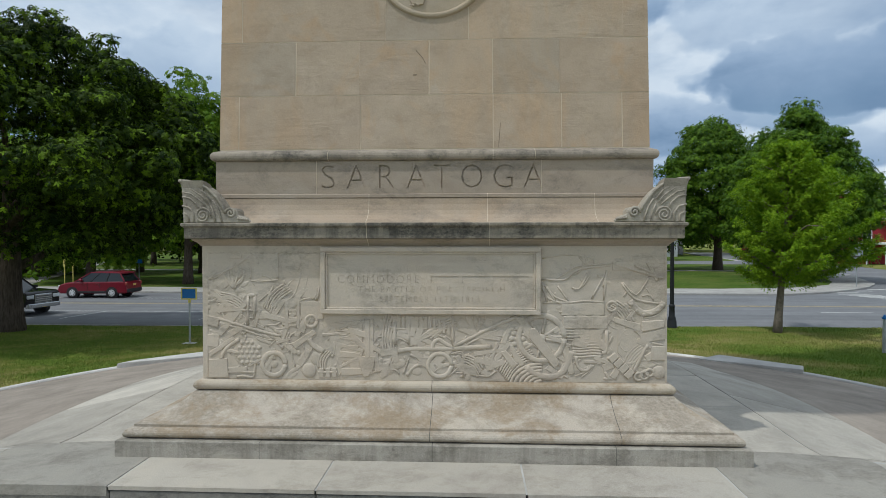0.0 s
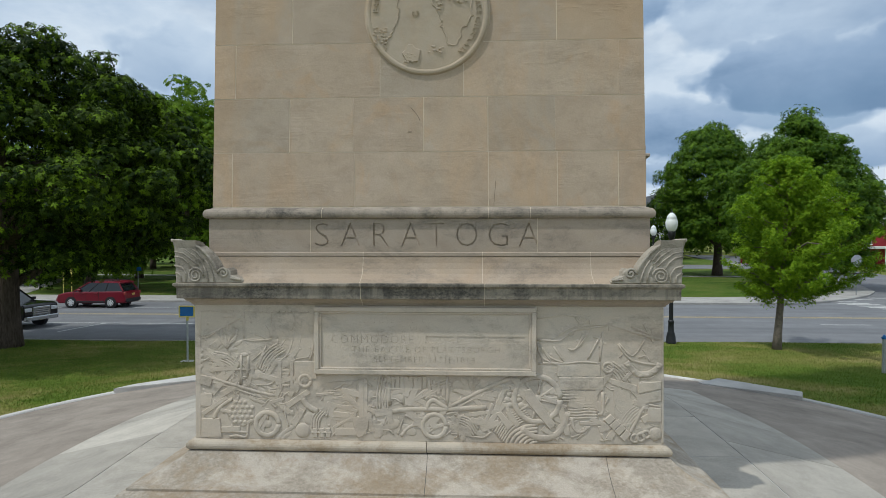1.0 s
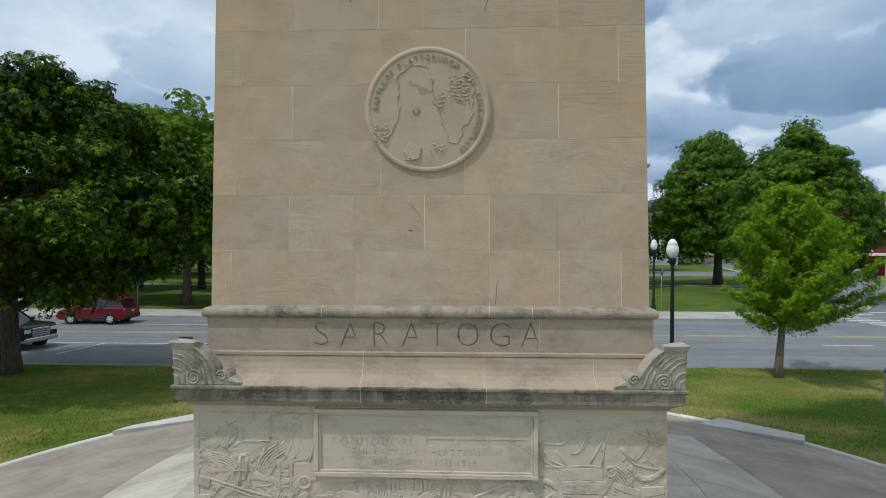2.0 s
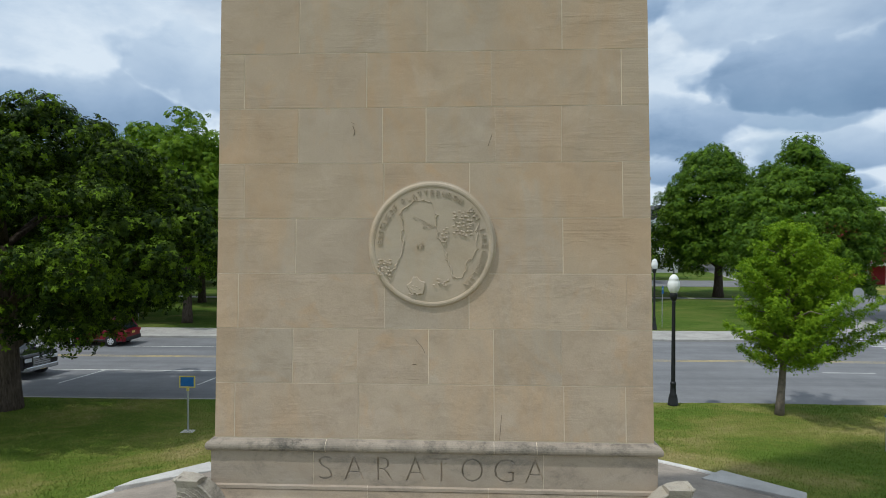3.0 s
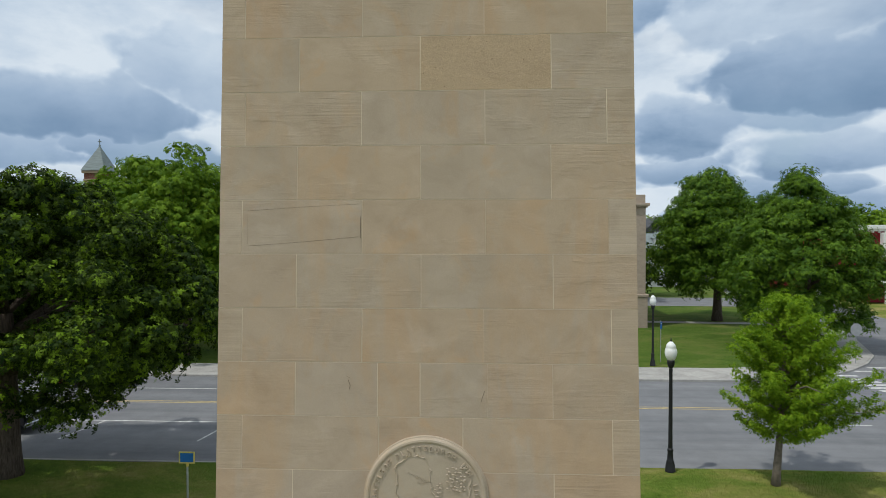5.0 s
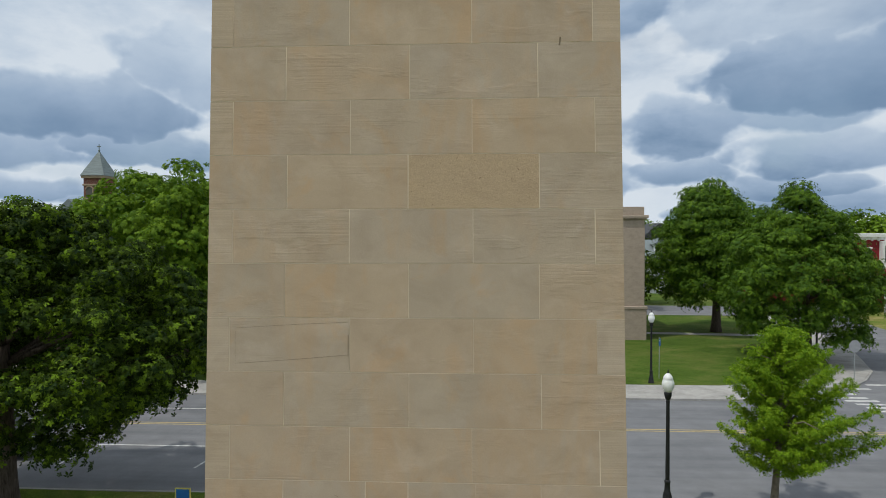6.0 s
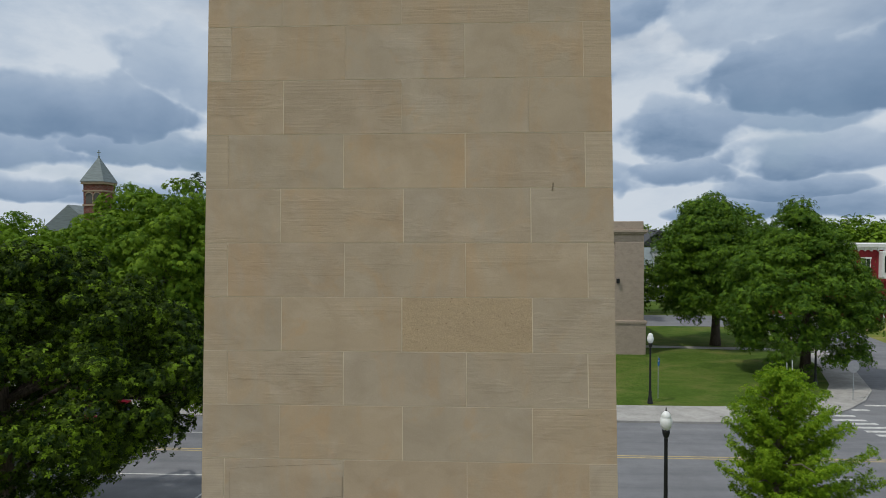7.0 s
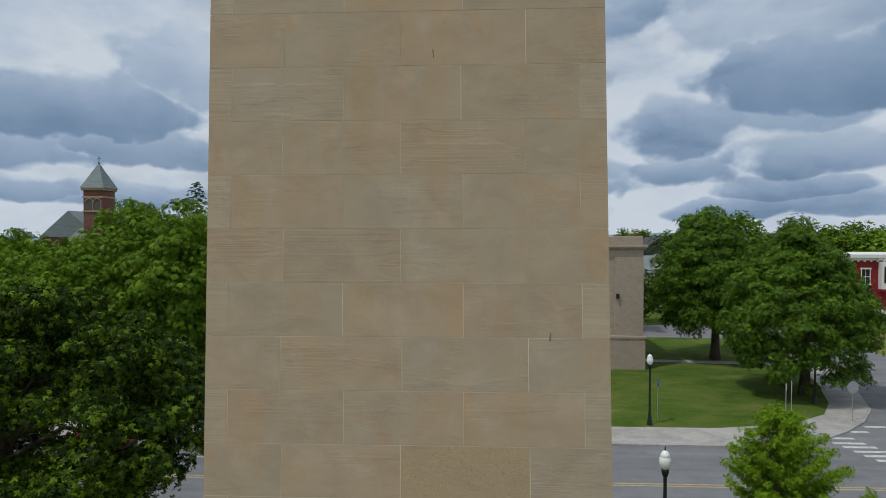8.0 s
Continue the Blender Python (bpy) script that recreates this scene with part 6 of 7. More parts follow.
def boughs(rng, lumps, per, flat=0.7):
    """Leaves on the domed upper side of each bough, so that it is light above and dark below; a few stick out."""
    cs, ns = [], []
    for c, out, r in lumps:
        m = max(8, int(per * r * r))
        d = rng.normal(0, 1, (m, 3))
        d[:, 2] = np.abs(d[:, 2]) * np.where(rng.random(m) < 0.8, 1, -0.45)
        d[:, :2] += 0.45 * np.array(out)[:2]
        d /= np.linalg.norm(d, axis=1, keepdims=True)
        q = rng.uniform(0.72, 1.0, (m, 1)) + (rng.random((m, 1)) < 0.10) * rng.uniform(0.0, 0.28, (m, 1))
        q *= 1 + 0.20 * np.sin(5 * d[:, :1] + 9 * c[0]) * np.sin(5 * d[:, 1:2] + 7 * c[1])
        p = d * q * r
        p[:, 2] *= flat
        cs.append(np.array(c) + p)
        ns.append(d + np.array((0, 0, 0.35)))
    return np.concatenate(cs), np.concatenate(ns)


def dome_lumps(rng, centre, radii, n, size, low=-0.75, shape=None, rough=0.14):
    """Spray centres over an uneven dome: most near the skin, in shelves, some deep inside."""
    out = []
    for i in range(n):
        z = low + (1 - low) * ((i + 0.5) / n)
        z = min(0.985, max(-0.985, z + rng.normal(0, 0.05)))
        a = i * 2.39996 + rng.normal(0, 0.3)
        ring = math.sqrt(max(0.0, 1 - z * z)) if shape is None else shape(z)
        wave = 1 + rough * 1.6 * noise.noise((3.1 * math.cos(a) * ring + radii[0], 3.1 * math.sin(a) * ring, 2.7 * z + centre[0]))
        inn = wave * (rng.uniform(0.86, 1.03) if i % 3 else rng.uniform(0.5, 0.84))
        d = np.array((ring * math.cos(a), ring * math.sin(a), z))
        p = np.array(centre) + np.array(radii) * d * inn
        o = np.array((math.cos(a) * ring, math.sin(a) * ring, 0.6 * z))
        out.append((p, o / (np.linalg.norm(o) + 1e-6), size * rng.uniform(0.6, 1.35)))
    return out


def tree(name, label, at, trunk_r, trunk_h, lumps_of, per, leaf_size, mat, seed, lean=(0, 0), group="trees", limbs=12, flat=0.55, spread=0.3, domed=True, tuft=7, width=0.24):
    rng = np.random.default_rng(seed)
    root = thing(name, label, "tree", group, at=Matrix.Translation(at))
    pts, rad = [], []
    for i in range(9):
        t = i / 8
        pts.append(Vector((lean[0] * t + 0.05 * math.sin(3 * t), lean[1] * t, trunk_h * t - 0.15 * (i == 0))))
        rad.append(trunk_r * (1.35 - 0.3 * min(1, t * 6) - 0.55 * t))
    bm = tube(bmesh.new(), pts, 0, 10, rad)
    L = lumps_of(rng)
    for i in range(limbs):
        c = Vector(L[(i * 37 + 11) % len(L)][0])
        k = min(8, max(3, int(8 * (c.z - 0.25 * (c.xy - Vector((lean[0], lean[1]))).length) / trunk_h)))
        s = pts[k]
        mid = s.lerp(c, 0.5) + Vector((0, 0, 0.10 * (c - s).length))
        tube(bm, [s, s.lerp(mid, 0.6), mid, s.lerp(c, 0.8), c], 0, 6, [rad[k] * 0.6, rad[k] * 0.45, rad[k] * 0.3, rad[k] * 0.16, rad[k] * 0.06])
    part("trunk", bm, M_BARK_YOUNG if trunk_r < 0.2 else M_BARK, root, smooth=True)
    cs, ns = boughs(rng, L, per, flat + 0.15) if domed else sprays(rng, L, per, flat)
    part_mesh("crown", rosette_mesh("crown", cs, ns, leaf_size, rng, mat, spread, tuft, width), mat, root)
    return root


def chestnut_lumps(g):
    """A broad dome of overlapping boughs, its rim lifted on the monument's side."""
    out = []
    for p, o, r in dome_lumps(g, (0.4, -0.6, 6.7), (7.75, 5.9, 5.0), 470, 0.88, low=-0.82, rough=0.17, shape=lambda h: (1 - h * h) ** 0.5 if h < 0 else (1 - h ** 1.7) ** 0.588):
        floor = 2.9 + 1.4 * min(1.0, max(0.0, (p[0] - 4.3) / 1.1)) + 0.20 * max(0.0, p[0] - 5.4)
        p[2] = max(p[2], floor + 0.35 * abs(g.normal()))
        out.append((p, o, r))
    return out


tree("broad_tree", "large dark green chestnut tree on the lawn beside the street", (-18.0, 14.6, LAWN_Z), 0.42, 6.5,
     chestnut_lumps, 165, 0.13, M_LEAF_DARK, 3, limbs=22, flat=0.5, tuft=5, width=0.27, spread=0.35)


def linden_lumps(g):
    """Slender boughs that sweep up and out like plumes, with side shoots; the low ones on one side reach far."""
    out = []
    for i in range(72):
        h = 1.6 + 5.25 * (i / 71) ** 1.05
        a = i * 2.39996 + g.normal(0, 0.25)
        k = (h - 1.6) / 5.5
        reach = 3.15 * (1 - k) ** 0.8 * g.uniform(0.66, 1.15)
        if h < 2.2:
            reach *= 0.85
        reach *= 1 + (0.36 if h < 3.6 else 0.05) * math.cos(a)
        rise = 0.42 + 0.95 * k
        n = max(3, int(reach / 0.22))
        for j in range(n):
            t = 0.16 + 0.84 * (j + 0.5) / n
            q = np.array((0.30 * min(1, h / 5) + reach * t * math.cos(a), reach * t * math.sin(a), h + rise * reach * t + 0.05 * reach * t * t))
            out.append((q, np.array((math.cos(a), math.sin(a), 0.4)), 0.28 * (1.1 - 0.55 * t)))
            if j % 2:
                for sgn in (-1, 1):
                    w = a + sgn * g.uniform(0.5, 1.1)
                    long = g.uniform(0.45, 0.85) * (1.15 - 0.7 * t)
                    for d in np.arange(0.16, long, 0.17):
                        p = q + np.array((d * math.cos(w), d * math.sin(w), d * g.uniform(0.25, 0.75)))
                        out.append((p, np.array((math.cos(w), math.sin(w), 0.4)), 0.20 * (1.15 - 0.5 * d / long)))
    return out


tree("young_tree", "young bright green linden tree on the lawn", (11.95, 14.83, LAWN_Z + 0.08), 0.135, 5.6, linden_lumps, 760, 0.060, M_LEAF_LIME, 5, lean=(0.30, 0), limbs=44, flat=0.85, domed=False, tuft=4, width=0.3, spread=0.5)
tree("park_tree", "full rounded green maple on the park lawn", (28.2, 62.0, LAWN_Z), 0.48, 9.0,
     lambda g: dome_lumps(g, (-0.9, 0, 9.5), (5.4, 5.6, 7.0), 360, 1.2, low=-0.9, rough=0.14, shape=lambda h: (1 - h * h) ** 0.5 if h < -0.1 else ((1 - h) / 1.1) ** 0.52), 72, 0.19, M_LEAF_PARK, 7, tuft=4, width=0.3, group="park trees")
tree("park_tree", "broad domed green maple beside the side road", (30.0, 46.6, LAWN_Z), 0.45, 6.0,
     lambda g: dome_lumps(g, (-0.6, 0, 7.5), (5.9, 5.9, 7.1), 420, 1.1, low=-0.86, rough=0.12, shape=lambda h: (1 - h * h) ** 0.5 if h < 0 else (1 - h) ** 0.62), 76, 0.18, M_LEAF_PARK, 8, tuft=4, width=0.3, group="park trees")
for i, (x, y, h, r, s) in enumerate([(-28.0, 54, 15.6, 4.8, 11), (-31.4, 40.5, 13.2, 4.8, 12), (-22.4, 39.0, 16.0, 5.0, 10), (-41, 47, 13.4, 5.8, 13), (-46, 52, 11.2, 6.5, 14), (-57, 58, 13.8, 7.0, 15), (-13.5, 46, 15.5, 5.8, 16), (-35.3, 55, 17.0, 5.0, 9), (-24, 66, 15, 7, 18), (-44, 74, 14.0, 8, 19)]):
    tree("park_tree", "tall green maple in the park across the street", (x, y, LAWN_Z), 0.36, 8.0,
         lambda g: dome_lumps(g, (0, 0, h - 6.9), (r, r * 0.9, 6.9), 230, 1.2, low=-0.78, rough=0.2), 46 if s < 13 else 18, 0.215 if s < 13 else 0.3, M_LEAF_MID, s, group="park trees", limbs=14, tuft=5, width=0.3)


def spruce_lumps(g):
    out = []
    for i in range(150):
        h = 4 + 19.0 * (i / 149)
        a = i * 2.39996
        reach = 0.15 + 5.9 * (1 - (h - 4) / 19.2) ** 0.62 * g.uniform(0.6, 1.05)
        for t in (0.45, 0.75, 1.0):
            out.append((np.array((reach * t * math.cos(a), reach * t * math.sin(a), h - 0.2 * reach * t)), np.array((math.cos(a), math.sin(a), -0.2)), 0.25 + 0.09 * reach))
    return out


tree("spruce_tree", "tall dark pointed spruce beyond the park", (-44.8, 90, LAWN_Z), 0.2, 20.0, spruce_lumps, 36, 0.16, M_LEAF_SPRUCE, 31, group="far trees", flat=0.35, domed=False)


def treeline(name, label, spots, mat, seed, leaf_size=0.7, per=3):
    """A far wood: many crowns run together, past counting."""
    rng = np.random.default_rng(seed)
    L = []
    for x, y, h, r in spots:
        L += [(p, o, s) for p, o, s in dome_lumps(rng, (x, y, h * 0.55), (r, r, h * 0.45), 60, r * 0.30, low=-0.95, rough=0.2)]
    cs, ns = sprays(rng, L, per, 0.7)
    me = leaf_mesh(name, cs, ns, leaf_size, rng, mat)
    return tagged(part_mesh(name, me, mat, None), label, "woods", kind="stuff")


rt = random.Random(9)
treeline("far_trees", "distant belt of green trees behind the town", [(d * math.sin(b), d * math.cos(b), rt.uniform(9, 15), rt.uniform(5, 9)) for b, d in ((radians(-50 + 1.15 * i + rt.uniform(-0.5, 0.5)), rt.uniform(150, 270)) for i in range(92))], M_LEAF_MID, 41, per=2)
treeline("hedge_trees", "green trees and shrubs along the far side of the park", [(-62 + 6.0 * i + rt.uniform(-2, 2), 84 + rt.uniform(-6, 8), rt.uniform(6, 10), rt.uniform(3, 5)) for i in range(11)] + [(49, 78, 9, 4), (66, 118, 13, 6), (40, 118, 12, 6), (47, 126, 14, 7), (24, 84, 7, 3.5), (30, 92, 8, 4)], M_LEAF_DARK, 42, 0.3, 20)

treeline("town_trees", "green tree tops over the roofs of the town", [(d * math.sin(radians(b)), d * math.cos(radians(b)), h, r) for b, d, h, r in
         ((14.6, 190, 15.5, 7), (16.6, 185, 14.5, 6), (18.6, 200, 14.5, 7), (21.5, 190, 14, 7), (24.6, 150, 18, 6), (26.8, 175, 14.5, 7), (29.2, 178, 14, 7), (31.2, 172, 15.5, 7), (33.2, 175, 16.5, 8), (35.0, 168, 15, 7), (36.6, 160, 14.5, 7))], M_LEAF_MID, 43, 0.48, 18)

# far hills, the blue haze of distance put into their colour
bm = bmesh.new()
row = []
for i in range(80):
    a = radians(-70 + 140 * i / 79)
    h = 30 + 26 * noise.noise((i * 0.13, 2.0, 0.0)) + 10 * noise.noise((i * 0.5, 7.0, 0.0))
    row.append((bm.verts.new((3600 * math.sin(a), 3600 * math.cos(a), -5)), bm.verts.new((3650 * math.sin(a), 3650 * math.cos(a), h)), bm.verts.new((4100 * math.sin(a), 4100 * math.cos(a), -5))))
for a, b in zip(row, row[1:]):
    bm.faces.new([a[0], b[0], b[1], a[1]])
    bm.faces.new([a[1], b[1], b[2], a[2]])
solo("backdrop_hills", bm, plain("haze_tinted_hills", (0.20, 0.27, 0.36), 1.0, scale=0.002), "low blue hazy hills on the horizon", "hills", kind="structure")

# ---- street furniture ----
def glass(name, col, rough=0.15):
    n = material(name, rough, 0.0, 0.5)
    n.b.inputs["Base Color"].default_value = (*col, 1)
    return n.m


M_GLOBE = plain("white_lamp_globe", (0.78, 0.80, 0.78), 0.25, vary=0.05)
M_WINDOW = glass("dark_window_glass", (0.018, 0.022, 0.026), 0.06)
M_BLUE = plain("blue_sign_paint", (0.012, 0.12, 0.36), 0.45)
M_GOLD = plain("yellow_sign_paint", (0.55, 0.47, 0.12), 0.5)
M_WHITE = plain("white_paint", (0.72, 0.72, 0.70), 0.6)
M_SIGNBACK = plain("bare_sign_metal", (0.36, 0.37, 0.38), 0.5, 0.3)


def street_lamp(x, y, z):
    lamp = thing("street_lamp", "black iron street lamp with a white acorn globe", "street lamp", "street lamps", at=Matrix.Translation((x, y, z)))
    bm = lathe(bmesh.new(), [(0.21, -0.1), (0.21, 0.06), (0.19, 0.10), (0.175, 0.30), (0.15, 0.36), (0.16, 0.40), (0.12, 0.46), (0.105, 0.80), (0.12, 0.84), (0.12, 0.90), (0.085, 0.95)], 16)
    part("base", bm, M_BLACKPAINT, lamp, smooth=True)
    bm = lathe(bmesh.new(), [(0.085, 0.94), (0.082, 1.6), (0.068, 4.02), (0.075, 4.05), (0.075, 4.12), (0.06, 4.16)], 12)
    part("post", bm, M_BLACKPAINT, lamp)
    bm = lathe(bmesh.new(), [(0.06, 4.15), (0.10, 4.20), (0.135, 4.30), (0.15, 4.42), (0.14, 4.47), (0.10, 4.50)], 16)
    part("collar", bm, M_BLACKPAINT, lamp, smooth=True)
    bm = lathe(bmesh.new(), [(0.12, 4.48), (0.19, 4.58), (0.235, 4.72), (0.24, 4.84), (0.215, 4.94), (0.185, 4.99), (0.195, 5.01), (0.17, 5.10), (0.11, 5.18), (0.05, 5.23), (0.0, 5.24)], 20)
    globe = part("globe", bm, M_GLOBE, lamp, "white ribbed acorn globe", smooth=True)
    bm = lathe(bmesh.new(), [(0.03, 5.22), (0.04, 5.27), (0.018, 5.30), (0.024, 5.34), (0.0, 5.42)], 10)
    part("finial", bm, M_BLACKPAINT, globe, "small dark finial", smooth=True)
    return lamp


first = street_lamp(8.42, 16.05, lawn_z(8.42, 16.05))
for x, y in ((13.77, 36.95), (29.1, 43.3), (32.2, 50.5)):
    copy_thing(first, Matrix.Translation((x, y, LAWN_Z)))


def post_sign(name, label, x, y, z, h, face, mat, w, hh, shape=4, group="street signs", post_r=0.03, back=None, bars=0, yaw=0.0, rim=None, post_mat=None):
    s = thing(name, label, "sign", group, at=pose(x, y, z, 0, 0, yaw))
    part("post", lathe(bmesh.new(), [(post_r, -0.2), (post_r, h - 0.02), (post_r * 0.6, h)], 8), post_mat or M_GALV, s)
    bm = bmesh.new()
    if shape == 4:
        outline = [(-w / 2, face - hh / 2), (w / 2, face - hh / 2), (w / 2, face + hh / 2), (-w / 2, face + hh / 2)]
    else:
        outline = [(w / 2 * math.cos(2 * math.pi * (i + 0.5) / shape), face + hh / 2 * math.sin(2 * math.pi * (i + 0.5) / shape)) for i in range(shape)]
    slab(bm, outline, -post_r, -post_r - 0.012, 0.002)
    plate = part("plate", bm, mat, s)
    if rim:
        bm = bmesh.new()
        for x0, x1, z0, z1 in ((-w / 2 - 0.04, w / 2 + 0.04, face + hh / 2, face + hh / 2 + 0.04), (-w / 2 - 0.04, w / 2 + 0.04, face - hh / 2 - 0.04, face - hh / 2), (-w / 2 - 0.04, -w / 2, face - hh / 2, face + hh / 2), (w / 2, w / 2 + 0.04, face - hh / 2, face + hh / 2)):
            box(bm, x0, x1, -post_r - 0.03, -post_r + 0.02, z0, z1, 0.004)
        part("rim", bm, rim, s, "yellow raised rim")
    for k in range(bars):
        bm = box(bmesh.new(), -w * 0.32, w * (0.32 - 0.08 * (k % 2)), -post_r - 0.0155, -post_r - 0.0125, face + hh * (0.26 - 0.2 * k) - hh * 0.035, face + hh * (0.26 - 0.2 * k) + hh * 0.035)
        part("line_of_writing", bm, M_WHITE if mat == M_BLUE else M_BLACKPAINT, plate)
    return s


marker = post_sign("history_marker", "blue marker sign with yellow rim on a grey post", -9.55, 12.2, lawn_z(-9.55, 12.2), 1.56, 1.76, M_BLUE, 0.48, 0.33, rim=M_GOLD, post_r=0.035)
part("pad", box(bmesh.new(), -0.22, 0.22, -0.16, 0.16, -0.12, 0.02, 0.02), M_KERB, marker, "small pale concrete pad")
part("socket", lathe(bmesh.new(), [(0.05, 1.44), (0.05, 1.56), (0.07, 1.585), (0.07, 1.60)], 8), M_GOLD, marker, "yellow socket under the plate")
post_sign("stop_sign", "grey bare back of an eight-sided stop sign on a post", 29.3, 38.6, LAWN_Z, 3.0, 2.55, M_SIGNBACK, 0.98, 0.98, shape=8, yaw=8)
post_sign("parking_sign", "small blue and white sign on a thin grey post", 14.75, 38.3, LAWN_Z, 3.2, 2.8, M_BLUE, 0.32, 0.55, yaw=50, bars=2)
post_sign("route_sign", "white sign on a pale double post beside the sidewalk", 24.7, 38.4, LAWN_Z, 3.05, 2.55, M_WHITE, 0.4, 0.75, yaw=60, bars=3)
post_sign("thin_post", "pale thin sign post beside the sidewalk", 24.2, 38.2, LAWN_Z, 2.9, 2.6, M_WHITE, 0.12, 0.5, yaw=70)
post_sign("yellow_post", "slim pale yellow post with a narrow plate", -28.75, 33.4, LAWN_Z, 2.2, 1.9, M_GOLD, 0.15, 0.5, post_mat=M_GOLD, group="park posts")
post_sign("yellow_post", "slim pale yellow post with a narrow plate", -28.2, 33.5, LAWN_Z, 2.3, 2.0, M_GOLD, 0.15, 0.5, post_mat=M_GOLD, group="park posts")
post_sign("park_sign", "blue square sign on a slim post in the park", -27.1, 40.2, LAWN_Z, 1.95, 1.78, M_BLUE, 0.6, 0.32)

# a dark blue hydrant-like standpipe post on the lawn
sp = thing("standpipe_post", "slim grey blue post with a dark blue valve head", "post", at=Matrix.Translation((13.42, 11.05, lawn_z(13.42, 11.05))))
part("post", lathe(bmesh.new(), [(0.07, -0.1), (0.055, 0.02), (0.05, 1.05), (0.06, 1.07)], 10), M_GALV, sp)
bm = lathe(bmesh.new(), [(0.055, 1.06), (0.06, 1.10), (0.045, 1.16), (0.025, 1.20), (0.0, 1.22)], 10)
box(bm, -0.085, 0.085, -0.025, 0.025, 1.09, 1.13, 0.008)
part("valve_head", bm, M_BLUE, sp, "dark blue valve head")


# ---- vehicles ----
def car_paint(name, col):
    n = material(name, 0.3, 0.0, 0.3)
    n.b.inputs["Coat Weight"].default_value, n.b.inputs["Coat Roughness"].default_value = 0.25, 0.08
    f = n.noise(n.pos, 2.5, 5.0, 0.6)
    n.wire(n.ramp(f, [(0.3, [c * 0.85 for c in col]), (0.7, col)]), n.b.inputs["Base Color"])
    return n.m


M_RUBBER = plain("tyre_rubber", (0.02, 0.02, 0.02), 0.9)
M_ALLOY = plain("alloy_wheel", (0.62, 0.63, 0.64), 0.4, 0.25)
M_CHROME = plain("chrome_trim", (0.40, 0.41, 0.42), 0.22, 0.9)
M_PLASTIC = plain("black_plastic_trim", (0.02, 0.02, 0.022), 0.6)
M_LAMPGLASS = plain("headlamp_glass", (0.62, 0.64, 0.66), 0.12)
M_TAIL = plain("red_tail_lamp", (0.30, 0.06, 0.05), 0.2)
M_PLATE = plain("plate_yellow", (0.52, 0.40, 0.10), 0.5)


def across(bm, outline, half, inset=0.0, top_inset=None, zsplit=None):
    """A body from a side outline (x along, z up), its sides pulled in above zsplit."""
    rows = []
    for s in (-1, 1):
        row = []
        for x, z in outline:
            w = half
            if zsplit is not None and z > zsplit:
                w = half - top_inset * (z - zsplit)
            row.append(bm.verts.new((x, s * w, z)))
        rows.append(row)
    n = len(outline)
    for i in range(n):
        j = (i + 1) % n
        bm.faces.new([rows[0][i], rows[0][j], rows[1][j], rows[1][i]])
    bm.faces.new(rows[0][::-1])
    bm.faces.new(rows[1])
    bmesh.ops.recalc_face_normals(bm, faces=bm.faces)
    return bm


def wheel(parent, x, y, r, width, side):
    m = Matrix.Translation((x, y, r)) @ Matrix.Rotation(radians(-90 * side), 4, "X")
    bm = lathe(bmesh.new(), [(r * 0.62, -width / 2), (r * 0.93, -width / 2), (r, -width * 0.3), (r, width * 0.3), (r * 0.93, width / 2), (r * 0.62, width / 2 - 0.01)], 24, m)
    w = part("wheel", bm, M_RUBBER, parent, smooth=True)
    bm = lathe(bmesh.new(), [(r * 0.64, width * 0.25), (r * 0.64, width * 0.46), (r * 0.58, width * 0.5), (r * 0.54, width * 0.36), (0.08, width * 0.34), (0.07, width * 0.48), (0.0, width * 0.48)], 24, m)
    for k in range(7):
        a = 2 * math.pi * k / 7
        box(bm, 0.05, r * 0.58, -0.038, 0.038, width * 0.34, width * 0.49, 0, m @ Matrix.Rotation(a, 4, "Z"))
    part("rim", bm, M_ALLOY, w, "silver alloy rim")
    return w


